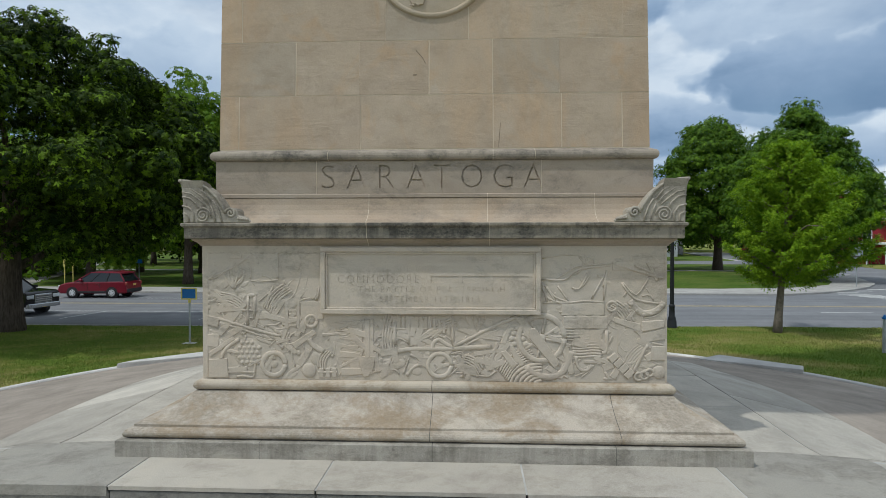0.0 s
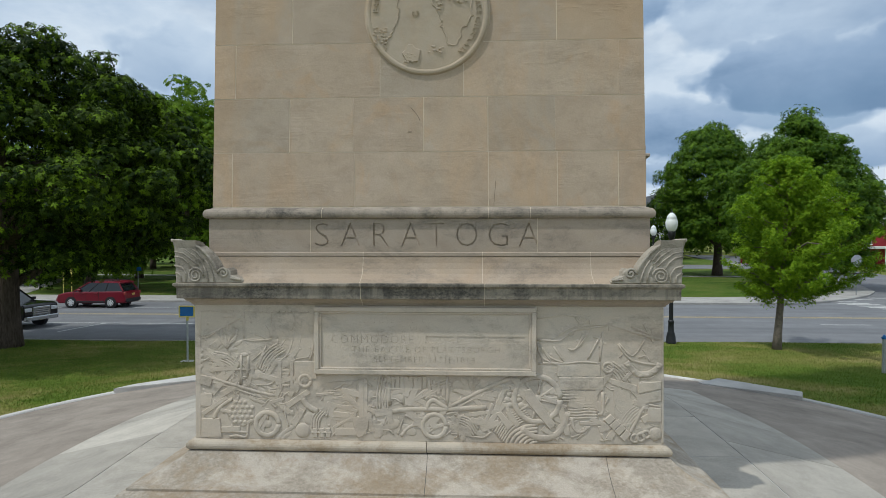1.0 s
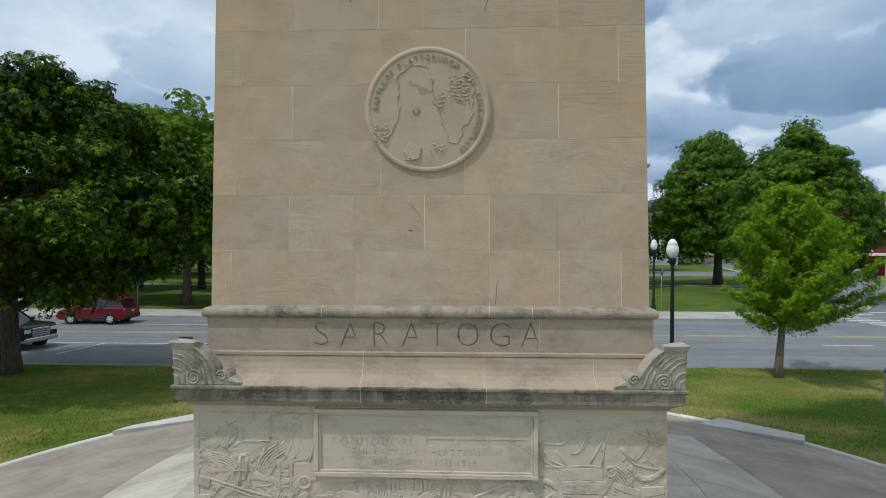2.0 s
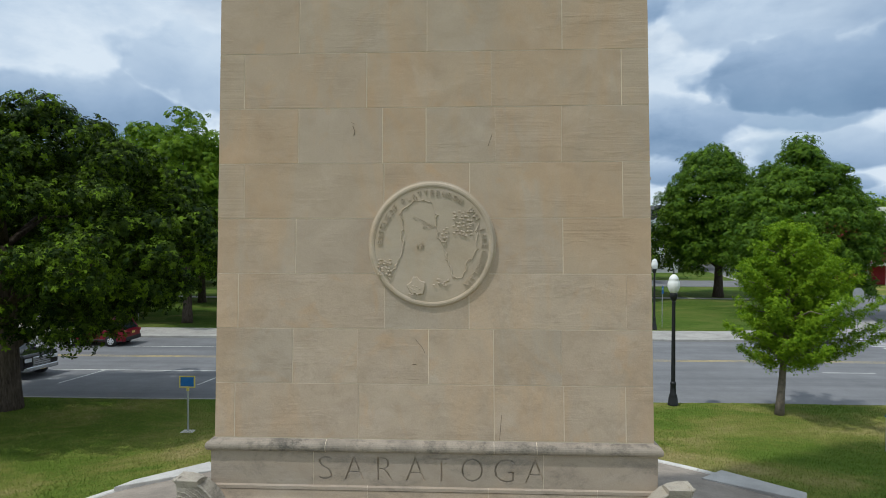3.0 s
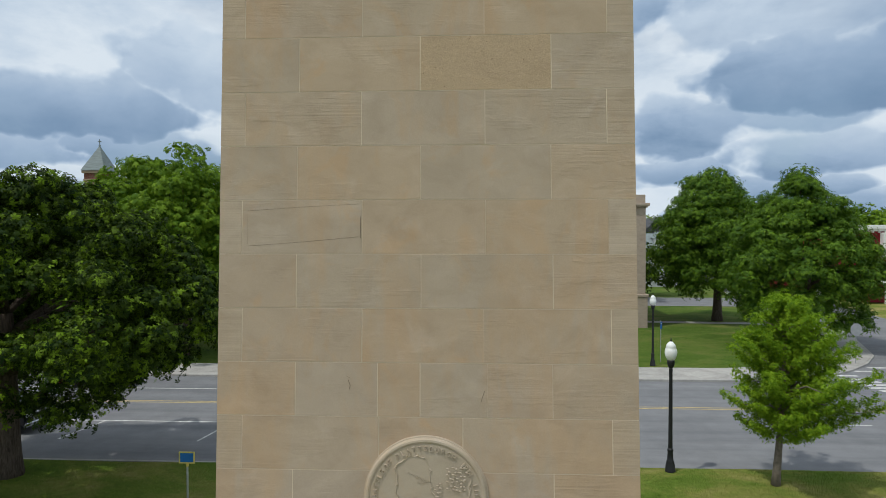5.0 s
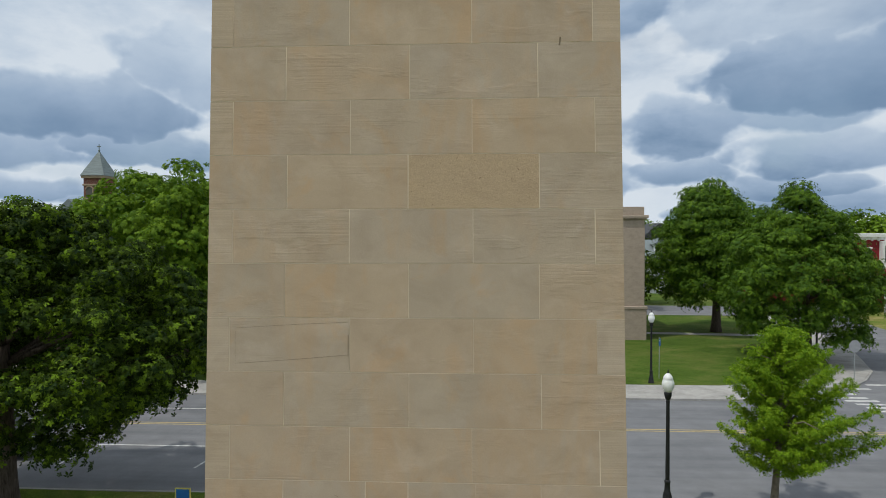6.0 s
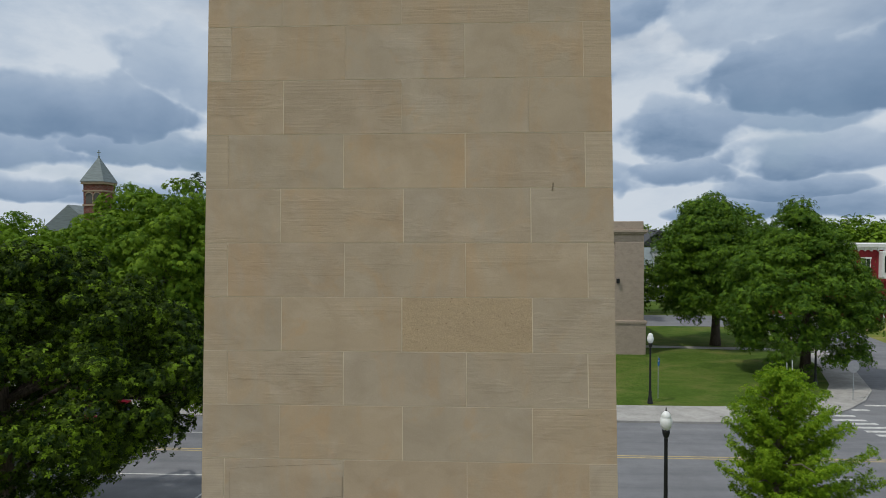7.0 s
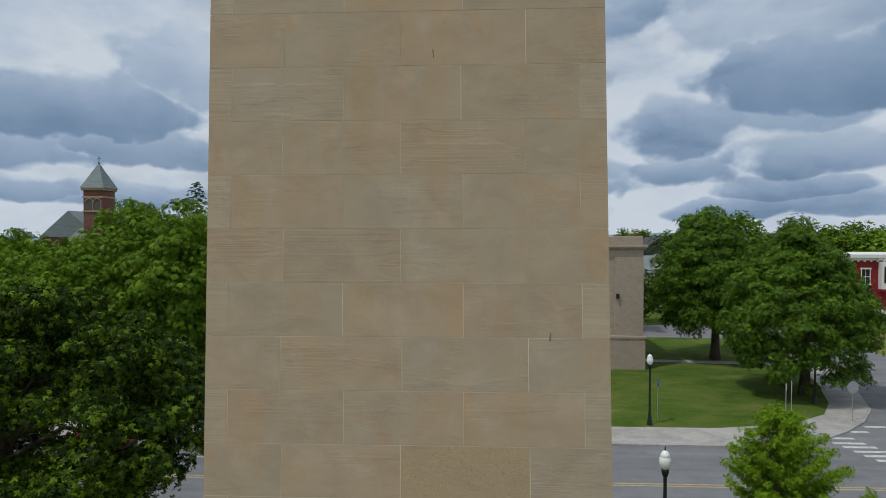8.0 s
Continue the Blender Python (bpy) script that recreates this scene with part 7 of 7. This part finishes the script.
def vehicle(name, label, at, paint, side, glass_side, roof, half, wheels, wr, front_x, rear_x, nose_z, zsplit, pull, group="vehicles", truck=False):
    """A road vehicle that faces +x: painted body from a side outline, glazed cabin, roof, wheels, lamps and bumpers."""
    v = thing(name, label, "car", group, at=at)
    bm = across(bmesh.new(), side, half, zsplit=zsplit, top_inset=pull)
    bmesh.ops.bevel(bm, geom=bm.edges[:], offset=0.085 if not truck else 0.06, segments=3, affect="EDGES", profile=0.5, clamp_overlap=True)
    part("body", bm, paint, v, smooth=False)
    for x in wheels:                       # dark wheel arches
        for s in (-1, 1):
            m = Matrix.Translation((x, s * (half - 0.10), wr * 1.02)) @ Matrix.Rotation(radians(90), 4, "X")
            part("wheel_arch", lathe(bmesh.new(), [(wr * 1.16, -0.106), (wr * 1.16, 0.106)], 20, m), M_PLASTIC, v)
    bm = across(bmesh.new(), glass_side, half - 0.035, zsplit=zsplit, top_inset=pull)
    part("cabin_glass", bm, M_WINDOW, v, "dark tinted glass")
    bm = across(bmesh.new(), roof, half - 0.02, zsplit=zsplit, top_inset=pull)
    bmesh.ops.bevel(bm, geom=bm.edges[:], offset=0.03, segments=2, affect="EDGES")
    part("roof", bm, paint, v)
    zt = max(z for x, z in roof)
    for s in (-1, 1):
        for k, ((xa, za), (xb, zb)) in enumerate(pillars(glass_side)):
            bm = bmesh.new()
            ya, yb = half - pull * max(0, za - zsplit), half - pull * max(0, zb - zsplit)
            tube(bm, [(xa, s * (ya - 0.03), za), (xb, s * (yb - 0.03), zb)], 0.045 if k < 2 else 0.028, 6)
            part("pillar", bm, paint if k < 2 else M_PLASTIC, v)
        part("mirror", box(bmesh.new(), front_x - 1.62, front_x - 1.42, s * (half + 0.02) - 0.08, s * (half + 0.02) + 0.08, zsplit + 0.02, zsplit + 0.17, 0.03), paint, v)
        part("headlight", box(bmesh.new(), front_x - 0.26, front_x + 0.012, s * (half - 0.24) - 0.20, s * (half - 0.24) + 0.20, nose_z - 0.12, nose_z + 0.06, 0.02), M_LAMPGLASS, v, "clear headlight")
        part("tail_light", box(bmesh.new(), rear_x - 0.012, rear_x + 0.14, s * (half - 0.06) - 0.07, s * (half - 0.06) + 0.07, nose_z + 0.06, nose_z + 0.27, 0.03), M_TAIL, v, "red tail light")
        for x in wheels:
            wheel(v, x, s * (half - 0.075), wr, 0.22, s)
    low = 0.36 if truck else 0.20
    grille = part("grille", box(bmesh.new(), front_x - 0.05, front_x + 0.02, -half * 0.52, half * 0.52, nose_z - low, nose_z + 0.10, 0.03), M_CHROME, v, "bright chrome grille")
    for k in range(4):
        z = nose_z - low + 0.05 + k * (low + 0.02) / 4
        part("grille_gap", box(bmesh.new(), front_x, front_x + 0.025, -half * 0.46, half * 0.46, z, z + 0.03, 0), M_PLASTIC, grille)
    part("front_bumper", box(bmesh.new(), front_x - 0.15, front_x + 0.08, -half + 0.04, half - 0.04, 0.40, 0.62, 0.04), M_CHROME if truck else paint, v)
    for s in (-1, 1):
        part("sill_trim", box(bmesh.new(), wheels[0] + wr * 1.2, wheels[1] - wr * 1.2, s * half - 0.02, s * half + 0.02, 0.34, 0.46, 0.01), M_PLASTIC, v)
        for t in (0.30, 0.62, 0.93):
            x = wheels[0] + (wheels[1] - wheels[0]) * t
            part("door_seam", box(bmesh.new(), x - 0.007, x + 0.007, s * (half + 0.002) - 0.006, s * (half + 0.002) + 0.006, 0.48, zsplit - 0.03), M_PLASTIC, v)
        for t in (0.36, 0.68):
            x = wheels[0] + (wheels[1] - wheels[0]) * t
            part("door_handle", box(bmesh.new(), x - 0.09, x + 0.09, s * (half + 0.015) - 0.015, s * (half + 0.015) + 0.015, zsplit - 0.16, zsplit - 0.12, 0.008), paint, v)
        part("roof_rail", tube(bmesh.new(), [(roof[1][0] + 0.25, s * (half - 0.30), zt + 0.03), (roof[0][0] - 0.35, s * (half - 0.30), zt + 0.03)], 0.022, 6), M_PLASTIC, v) if not truck else None
    part("rear_bumper", box(bmesh.new(), rear_x - 0.06, rear_x + 0.15, -half + 0.06, half - 0.06, 0.36, 0.60, 0.04), M_PLASTIC, v)
    part("plate", box(bmesh.new(), front_x + 0.06, front_x + 0.075, -0.17, 0.17, 0.42, 0.55, 0.004), M_PLATE, v, "plain number plate")
    part("plate", box(bmesh.new(), rear_x - 0.02, rear_x - 0.004, -0.17, 0.17, 0.78, 0.91, 0.004), M_PLATE, v, "plain number plate")
    return v


def pillars(g):
    """The slanting ends and the posts of a cabin's side."""
    zs = sorted(g, key=lambda p: p[1])
    low, high = sorted(zs[:2]), sorted(zs[-2:])
    out = [(low[0], high[0]), (low[1], high[1])]
    for t in (0.36, 0.68):
        a = (low[0][0] + (low[1][0] - low[0][0]) * t, low[0][1])
        b = (high[0][0] + (high[1][0] - high[0][0]) * t, high[0][1])
        out.append((a, b))
    return out


M_RED = car_paint("dark_red_car_paint", (0.17, 0.004, 0.016))
M_BLACKCAR = plain("black_car_paint", (0.005, 0.005, 0.006), 0.12)
vehicle("suv", "dark red estate car parked along the far kerb", pose(-23.9, 29.9, ROAD_Z, 0, 0, 180), M_RED,
        [(-2.2, 0.30), (2.18, 0.28), (2.28, 0.45), (2.27, 0.72), (2.16, 0.86), (1.75, 0.98), (1.12, 1.05), (-2.05, 1.09), (-2.22, 0.98), (-2.28, 0.5)],
        [(1.18, 1.03), (-2.10, 1.07), (-1.74, 1.60), (0.22, 1.62)], [(0.36, 1.585), (-1.98, 1.555), (-1.97, 1.635), (-1.2, 1.70), (-0.3, 1.71), (0.1, 1.68), (0.30, 1.635)], 0.89, (-1.28, 1.32), 0.335, 2.27, -2.27, 0.76, 1.04, 0.28)
vehicle("pickup_truck", "large black pickup truck parked beside the near kerb", pose(-23.95, 21.15, ROAD_Z, 0, 0, -9), M_BLACKCAR,
        [(-2.9, 0.5), (2.85, 0.46), (2.92, 0.7), (2.90, 1.12), (2.75, 1.22), (1.3, 1.28), (-2.86, 1.30), (-2.92, 1.1)],
        [(1.45, 1.26), (-0.95, 1.27), (-0.75, 1.84), (0.62, 1.85)], [(0.75, 1.83), (-0.86, 1.82), (-0.8, 1.90), (-0.2, 1.935), (0.4, 1.925), (0.68, 1.89)], 1.0, (-1.85, 1.87), 0.40, 2.92, -2.92, 0.98, 1.26, 0.26, truck=True)

# ---- buildings ----
def brick(name, col, mortar):
    n = material(name, 0.9, 0.0, 0.2)
    co = n.add("ShaderNodeSeparateXYZ", {0: n.pos})
    uv = n.add("ShaderNodeCombineXYZ", {0: n.math("ADD", co.outputs[0], co.outputs[1]), 1: co.outputs[2], 2: 0.0}).outputs[0]
    b = n.add("ShaderNodeTexBrick", {"Vector": uv, "Color1": (*col, 1), "Color2": (*[c * 0.72 for c in col], 1), "Mortar": (*mortar, 1), "Scale": 1.0, "Mortar Size": 0.010, "Brick Width": 0.21, "Row Height": 0.075})
    c = n.mix(1.0, b.outputs["Color"], n.ramp(n.noise(n.pos, 0.5, 5.0, 0.6), [(0.3, 0.8), (0.7, 1.1)]), "MULTIPLY")
    n.wire(c, n.b.inputs["Base Color"])
    return n.m


def roofing(name, col):
    n = material(name, 0.8, 0.0, 0.3)
    wv = n.noise(n.mapping(n.pos, (0.4, 0.4, 3.0)), 1.2, 5.0, 0.6)
    n.wire(n.ramp(wv, [(0.3, [c * 0.8 for c in col]), (0.7, [c * 1.15 for c in col])]), n.b.inputs["Base Color"])
    bump(n, n.noise(n.mapping(n.pos, (2, 2, 14)), 1.5, 3.0), 0.5, 0.05)
    return n.m


M_BRICK = brick("dark_red_brick", (0.20, 0.055, 0.04), (0.24, 0.19, 0.16))
M_REDPAINT = brick("painted_red_brick", (0.27, 0.028, 0.035), (0.24, 0.03, 0.035))
M_SLATE = roofing("grey_green_slate", (0.20, 0.235, 0.24))
M_DARKROOF = roofing("dark_roof_shingle", (0.07, 0.072, 0.08))
M_CLAP = plain("pale_grey_clapboard", (0.46, 0.48, 0.50), 0.8, vary=0.08, scale=1.0)
M_HALL = stone("hall_limestone", [(0.40, 0.325, 0.26)], tooled=0.4, stain=0.25)
M_TRIM = stone("brown_stone_trim", [(0.33, 0.25, 0.18)], tooled=0.2)


def wall_box(house, x0, x1, y0, y1, z0, z1, mat, name="wall"):
    return part(name, box(bmesh.new(), x0, x1, y0, y1, z0, z1), mat, house)


def window(house, x, y, z, w, h, trim, arch=False, name="window"):
    """A sash window in the front (-y) wall: frame, sill, head, glass set back, bars."""
    bm = bmesh.new()
    for x0, x1, z0, z1 in ((x - w / 2 - 0.12, x - w / 2, z, z + h), (x + w / 2, x + w / 2 + 0.12, z, z + h), (x - 0.03, x + 0.03, z, z + h), (x - w / 2, x + w / 2, z + h / 2 - 0.04, z + h / 2 + 0.04)):
        box(bm, x0, x1, y - 0.06, y + 0.05, z0, z1)
    fr = part(name, bm, trim, house)
    part("sill", box(bmesh.new(), x - w / 2 - 0.2, x + w / 2 + 0.2, y - 0.16, y + 0.02, z - 0.14, z, 0.02), trim, fr)
    part("head", box(bmesh.new(), x - w / 2 - 0.22, x + w / 2 + 0.22, y - 0.14, y + 0.02, z + h, z + h + 0.24, 0.03), trim, fr)
    part("pane", box(bmesh.new(), x - w / 2, x + w / 2, y - 0.03, y - 0.01, z, z + h), M_WINDOW, fr)
    return fr


def gable_roof(x0, x1, y0, y1, z, ridge, along="x", over=0.4):
    bm = bmesh.new()
    if along == "x":
        ym = (y0 + y1) / 2
        pts = [(x0 - over, y0 - over, z), (x1 + over, y0 - over, z), (x1 + over, y1 + over, z), (x0 - over, y1 + over, z), (x0 - over, ym, ridge), (x1 + over, ym, ridge)]
        fs = [(0, 1, 5, 4), (2, 3, 4, 5), (0, 4, 3), (1, 2, 5), (3, 2, 1, 0)]
    else:
        xm = (x0 + x1) / 2
        pts = [(x0 - over, y0 - over, z), (x1 + over, y0 - over, z), (x1 + over, y1 + over, z), (x0 - over, y1 + over, z), (xm, y0 - over, ridge), (xm, y1 + over, ridge)]
        fs = [(0, 4, 5, 3), (1, 2, 5, 4), (0, 1, 4), (2, 3, 5), (3, 2, 1, 0)]
    v = [bm.verts.new(p) for p in pts]
    for f in fs:
        bm.faces.new([v[i] for i in f])
    bmesh.ops.recalc_face_normals(bm, faces=bm.faces)
    return bm


# church with a brick tower
church = thing("church", "red brick church with a tower under a grey pyramid roof", "church")
tx0, tx1, ty0, ty1 = -97.6, -92.5, 141, 146.1
wall_box(church, tx0, tx1, ty0, ty1, -0.8, 25.9, M_BRICK, "tower")
for z in (14.0, 19.8, 23.4):
    part("string_course", box(bmesh.new(), tx0 - 0.2, tx1 + 0.2, ty0 - 0.2, ty1 + 0.2, z, z + 0.45, 0.05), M_TRIM, church)
part("tower_cornice", box(bmesh.new(), tx0 - 0.45, tx1 + 0.45, ty0 - 0.45, ty1 + 0.45, 25.3, 25.95, 0.08), M_TRIM, church)
for wx in (tx0 + 1.5, tx1 - 1.5):
    out = [(wx - 0.85, 20.4), (wx + 0.85, 20.4), (wx + 0.85, 22.4)] + [(wx + 0.85 * math.cos(a), 22.4 + 0.85 * math.sin(a)) for a in (0.4, 0.8, 1.2, 1.57, 1.95, 2.35, 2.75)] + [(wx - 0.85, 22.4)]
    op = part("belfry_opening", slab(bmesh.new(), out, ty0 + 0.1, ty0 - 0.03, 0.0), M_DARKJOINT, church, "dark arched belfry opening")
    part("arch_trim", tube(bmesh.new(), [(p[0] * 1.0 + (p[0] - wx) * 0.14, ty0 - 0.05, p[1]) for p in out[1:]], 0.16, 5), M_TRIM, op)
bm = bmesh.new()
cx, cy = (tx0 + tx1) / 2, (ty0 + ty1) / 2
b4 = [bm.verts.new((x, y, 25.95)) for x, y in ((tx0 - 0.6, ty0 - 0.6), (tx1 + 0.6, ty0 - 0.6), (tx1 + 0.6, ty1 + 0.6), (tx0 - 0.6, ty1 + 0.6))]
apex = bm.verts.new((cx, cy, 32.6))
for i in range(4):
    bm.faces.new([b4[i], b4[(i + 1) % 4], apex])
bm.faces.new(b4[::-1])
part("tower_roof", bm, M_SLATE, church, "grey slate pyramid roof")
part("finial_cross", box(box(tube(bmesh.new(), [(cx, cy, 32.2), (cx, cy, 34.2)], 0.10, 6), cx - 0.45, cx + 0.45, cy - 0.07, cy + 0.07, 33.5, 33.7), cx - 0.2, cx + 0.2, cy - 0.2, cy + 0.2, 32.4, 32.75, 0.04), M_SLATE, church)
wall_box(church, -113, -98.0, 147, 170, -0.8, 13.6, M_BRICK, "nave_wall")
part("nave_roof", gable_roof(-113, -98.0, 147, 170, 13.6, 20.5, "y"), M_SLATE, church, "grey slate nave roof")
wall_box(church, -110, -98.2, 143.5, 148, -0.8, 12.4, M_BRICK, "aisle_wall")
bm = bmesh.new()
q = [bm.verts.new(p) for p in ((-111.5, 142.8, 12.4), (-98, 142.8, 12.4), (-98, 149, 20.6), (-106, 149, 17.5), (-111.5, 149, 12.4))]
bm.faces.new([q[0], q[1], q[2], q[3], q[4]])
part("aisle_roof", bm, M_SLATE, church)
wall_box(church, -119, -110, 150, 160, -0.8, 9.0, M_BRICK, "vestry_wall")
part("vestry_roof", gable_roof(-119, -110, 150, 160, 9.0, 13.0, "y"), M_SLATE, church)

# stone town hall whose corner pier shows beside the shaft
hall = thing("town_hall", "tan limestone public building with a heavy cornice", "public building")
hx0, hx1, hy0, hy1 = 0.5, 18.45, 56.2, 76
wall_box(hall, hx0, hx1, hy0, hy1, 3.1, 12.2, M_HALL)
part("basement_course", box(bmesh.new(), hx0 - 0.25, hx1 + 0.28, hy0 - 0.28, hy1 + 0.2, -0.8, 2.75, 0.03), M_HALL, hall)
part("water_table", box(bmesh.new(), hx0 - 0.15, hx1 + 0.38, hy0 - 0.36, hy1 + 0.2, 2.75, 3.1, 0.06), M_HALL, hall)
part("frieze", box(bmesh.new(), hx0 - 0.05, hx1 + 0.08, hy0 - 0.08, hy1 + 0.1, 11.3, 12.3, 0.02), M_HALL, hall)
part("cornice", box(box(bmesh.new(), hx0 - 0.3, hx1 + 0.42, hy0 - 0.42, hy1 + 0.3, 12.3, 12.62, 0.05), hx0 - 0.2, hx1 + 0.28, hy0 - 0.28, hy1 + 0.2, 12.15, 12.3, 0.03), M_HALL, hall)
part("parapet", box(bmesh.new(), hx0, hx1 + 0.05, hy0 - 0.05, hy1, 12.62, 13.5, 0.03), M_HALL, hall)
part("corner_pier", box(bmesh.new(), hx1 - 2.9, hx1 + 0.1, hy0 - 0.12, hy0 + 0.5, 3.1, 11.3, 0.03), M_HALL, hall)
for k in range(3):
    window(hall, hx1 - 5.0 - 3.6 * k, hy0, 4.2, 1.4, 4.2, M_HALL)
part("wall_lamp", box(bmesh.new(), hx1 - 2.75, hx1 - 2.45, hy0 - 0.4, hy0 - 0.1, 7.0, 7.5, 0.05), M_BLACKPAINT, hall, "small dark wall lamp")

# red brick block with white trim
block = thing("brick_row_house", "painted red brick house block with white trimmed windows", "house", "town houses")
wall_box(block, 57.6, 80, 86.2, 100, -0.8, 9.9, M_REDPAINT)
part("cornice", box(box(bmesh.new(), 57.1, 80.4, 85.7, 100.4, 10.25, 10.85, 0.05), 57.4, 80.2, 86.0, 100.2, 9.9, 10.25, 0.04), M_WHITE, block, "white wooden cornice")
for k in range(24):
    part("bracket", box(bmesh.new(), 57.5 + k * 0.94, 57.7 + k * 0.94, 85.85, 86.2, 9.7, 10.2, 0.03), M_WHITE, block)
for x in (59.75, 66.6, 69.4, 72.5, 76):
    for z in (6.35, 2.85, -0.2):
        if z > 0 or x > 62:
            window(block, x, 86.2, z, 1.15, 2.2, M_WHITE)
bay = part("bay_window", box(bmesh.new(), 61.6, 64.6, 85.3, 86.3, 5.6, 9.7, 0.05), M_WHITE, block, "white wooden bay window")
for x in (62.35, 63.85):
    part("pane", box(bmesh.new(), x - 0.45, x + 0.45, 85.26, 85.29, 6.5, 9.0), M_WINDOW, bay)
part("bay_skirt", box(bmesh.new(), 61.5, 64.7, 85.2, 86.3, 5.2, 5.6, 0.05), M_REDPAINT, bay)
part("porch_roof", box(bmesh.new(), 58.0, 66.0, 83.6, 86.2, 2.15, 2.5, 0.04), M_WHITE, block)
for x in (58.3, 61, 63.6, 65.8):
    part("porch_post", lathe(bmesh.new(), [(0.1, -0.8), (0.1, 2.15)], 8, Matrix.Translation((x, 83.9, 0))), M_WHITE, block)
wall_box(block, 47.0, 54.0, 92, 100, -0.8, 3.2, M_REDPAINT, "shop_wall")
part("shop_roof", gable_roof(47, 54, 92, 100, 3.2, 4.6), M_DARKROOF, block)

# pale houses beyond the hall
def house(x0, x1, y0, y1, eave, ridge, along, label, wall, roof, floors=2):
    h = thing("house", label, "house", "town houses")
    wall_box(h, x0, x1, y0, y1, -0.8, eave, wall)
    if along == "y":
        bm = slab(bmesh.new(), [(x0, eave), (x1, eave), ((x0 + x1) / 2, ridge)], y0 + 0.2, y0, 0.0)
        part("gable", bm, wall, h)
    part("roof", gable_roof(x0, x1, y0, y1, eave, ridge, along), roof, h)
    n = max(2, int((x1 - x0) / 2.6))
    for f in range(floors):
        for k in range(n):
            window(h, x0 + (k + 0.5) * (x1 - x0) / n, y0, 0.6 + 3.1 * f, 0.95, 1.7, M_WHITE)
    part("chimney", box(bmesh.new(), x0 + 1.2, x0 + 2.0, (y0 + y1) / 2, (y0 + y1) / 2 + 0.8, eave, ridge + 1.0, 0.03), M_BRICK, h)
    return h


g = house(31.5, 39.5, 110, 119, 6.6, 9.8, "x", "pale grey clapboard house with a grey roof", M_CLAP, M_SLATE)
part("dormer", box(bmesh.new(), 35.6, 37.4, 110.5, 113, 7.2, 8.9, 0.03), M_WHITE, g)
part("dormer_roof", gable_roof(35.4, 37.6, 110.3, 114, 8.9, 10.1, "y", 0.15), M_SLATE, g)
house(36, 46, 126, 136, 9.0, 13.4, "y", "dark roofed house among trees", M_CLAP, M_DARKROOF)
house(20, 30, 128, 138, 6.0, 9.4, "x", "brown roofed house among trees", M_BRICK, M_DARKROOF)
house(-128, -114, 165, 178, 11.5, 14.5, "x", "brick house behind the church", M_BRICK, M_DARKROOF)
house(-150, -134, 150, 165, 12.5, 14.0, "x", "flat brick house beyond the trees", M_TRIM, M_DARKROOF)

strip("back_road", [(16, 77.2), (48, 76.2), (56, 88), (16, 89)], LAWN_Z + 0.03, M_ASPHALT, "grey asphalt road behind the park", "road", 0.05)
strip("park_path", [(-60, 61), (-12, 57.5), (-12, 59), (-60, 62.8)], LAWN_Z + 0.03, M_WALKWAY, "pale path through the park", "path", 0.03)
strip("park_path", [(-36.5, 36.1), (-33.8, 36.1), (-58, 88), (-62, 88)], LAWN_Z + 0.045, M_WALKWAY, "pale path through the park", "path", 0.03)

# ---- grass blades on the lawns nearest the plaza ----
def grass(name, label, count, place, height, mat, seed):
    rng = np.random.default_rng(seed)
    base = place(rng, count)
    n = len(base)
    a = rng.uniform(0, 2 * math.pi, n)
    w = rng.uniform(0.006, 0.014, n)
    h = height * rng.uniform(0.5, 1.3, n)
    side = np.stack([np.cos(a) * w, np.sin(a) * w, np.zeros(n)], 1)
    tip = base + np.stack([rng.normal(0, 0.35, n) * h, rng.normal(0, 0.35, n) * h, h], 1)
    v = np.stack([base - side, base + side, tip], 1).reshape(-1, 3)
    me = bpy.data.meshes.new(name)
    me.vertices.add(3 * n)
    me.vertices.foreach_set("co", v.astype(np.float32).ravel())
    me.loops.add(3 * n)
    me.loops.foreach_set("vertex_index", np.arange(3 * n, dtype=np.int32))
    me.polygons.add(n)
    me.polygons.foreach_set("loop_start", np.arange(0, 3 * n, 3, dtype=np.int32))
    me.update(calc_edges=True)
    me.materials.append(mat)
    return tagged(part_mesh(name, me, mat, None), label, "grass", kind="stuff")


def near_lawn(rng, n):
    x = rng.uniform(-26, 24, n * 2)
    y = rng.uniform(1.5, NEAR_KERB - 0.2, n * 2)
    r = np.hypot(x, y)
    ok = (r > PLAZA_R + 0.2) & (np.abs(x) < 9 + 0.95 * (y + 9) * 0.75)
    x, y = x[ok][:n], y[ok][:n]
    z = np.array([lawn_z(float(p), float(q)) for p, q in zip(x, y)])
    return np.stack([x, y, z], 1)


def grass_blades():
    n = material("grass_blades", 0.7, 0.0, 0.1)
    dry = n.noise(n.mapping(n.pos, (0.6, 1.0, 1.0)), 0.35, 6.0, 0.62, 0.5)
    isl = n.add("ShaderNodeNewGeometry").outputs["Random Per Island"]
    f = n.math("ADD", dry, n.math("MULTIPLY", n.math("SUBTRACT", isl, 0.5), 0.22))
    n.wire(n.ramp(f, [(0.29, (0.083, 0.149, 0.016)), (0.43, (0.13, 0.197, 0.029)), (0.54, (0.22, 0.24, 0.058)), (0.67, (0.355, 0.308, 0.13))]), n.b.inputs["Base Color"])
    return n.m


M_BLADES = grass_blades()
grass("grass", "short mown grass with dry straw-coloured patches", 170000, near_lawn, 0.05, M_BLADES, 61)
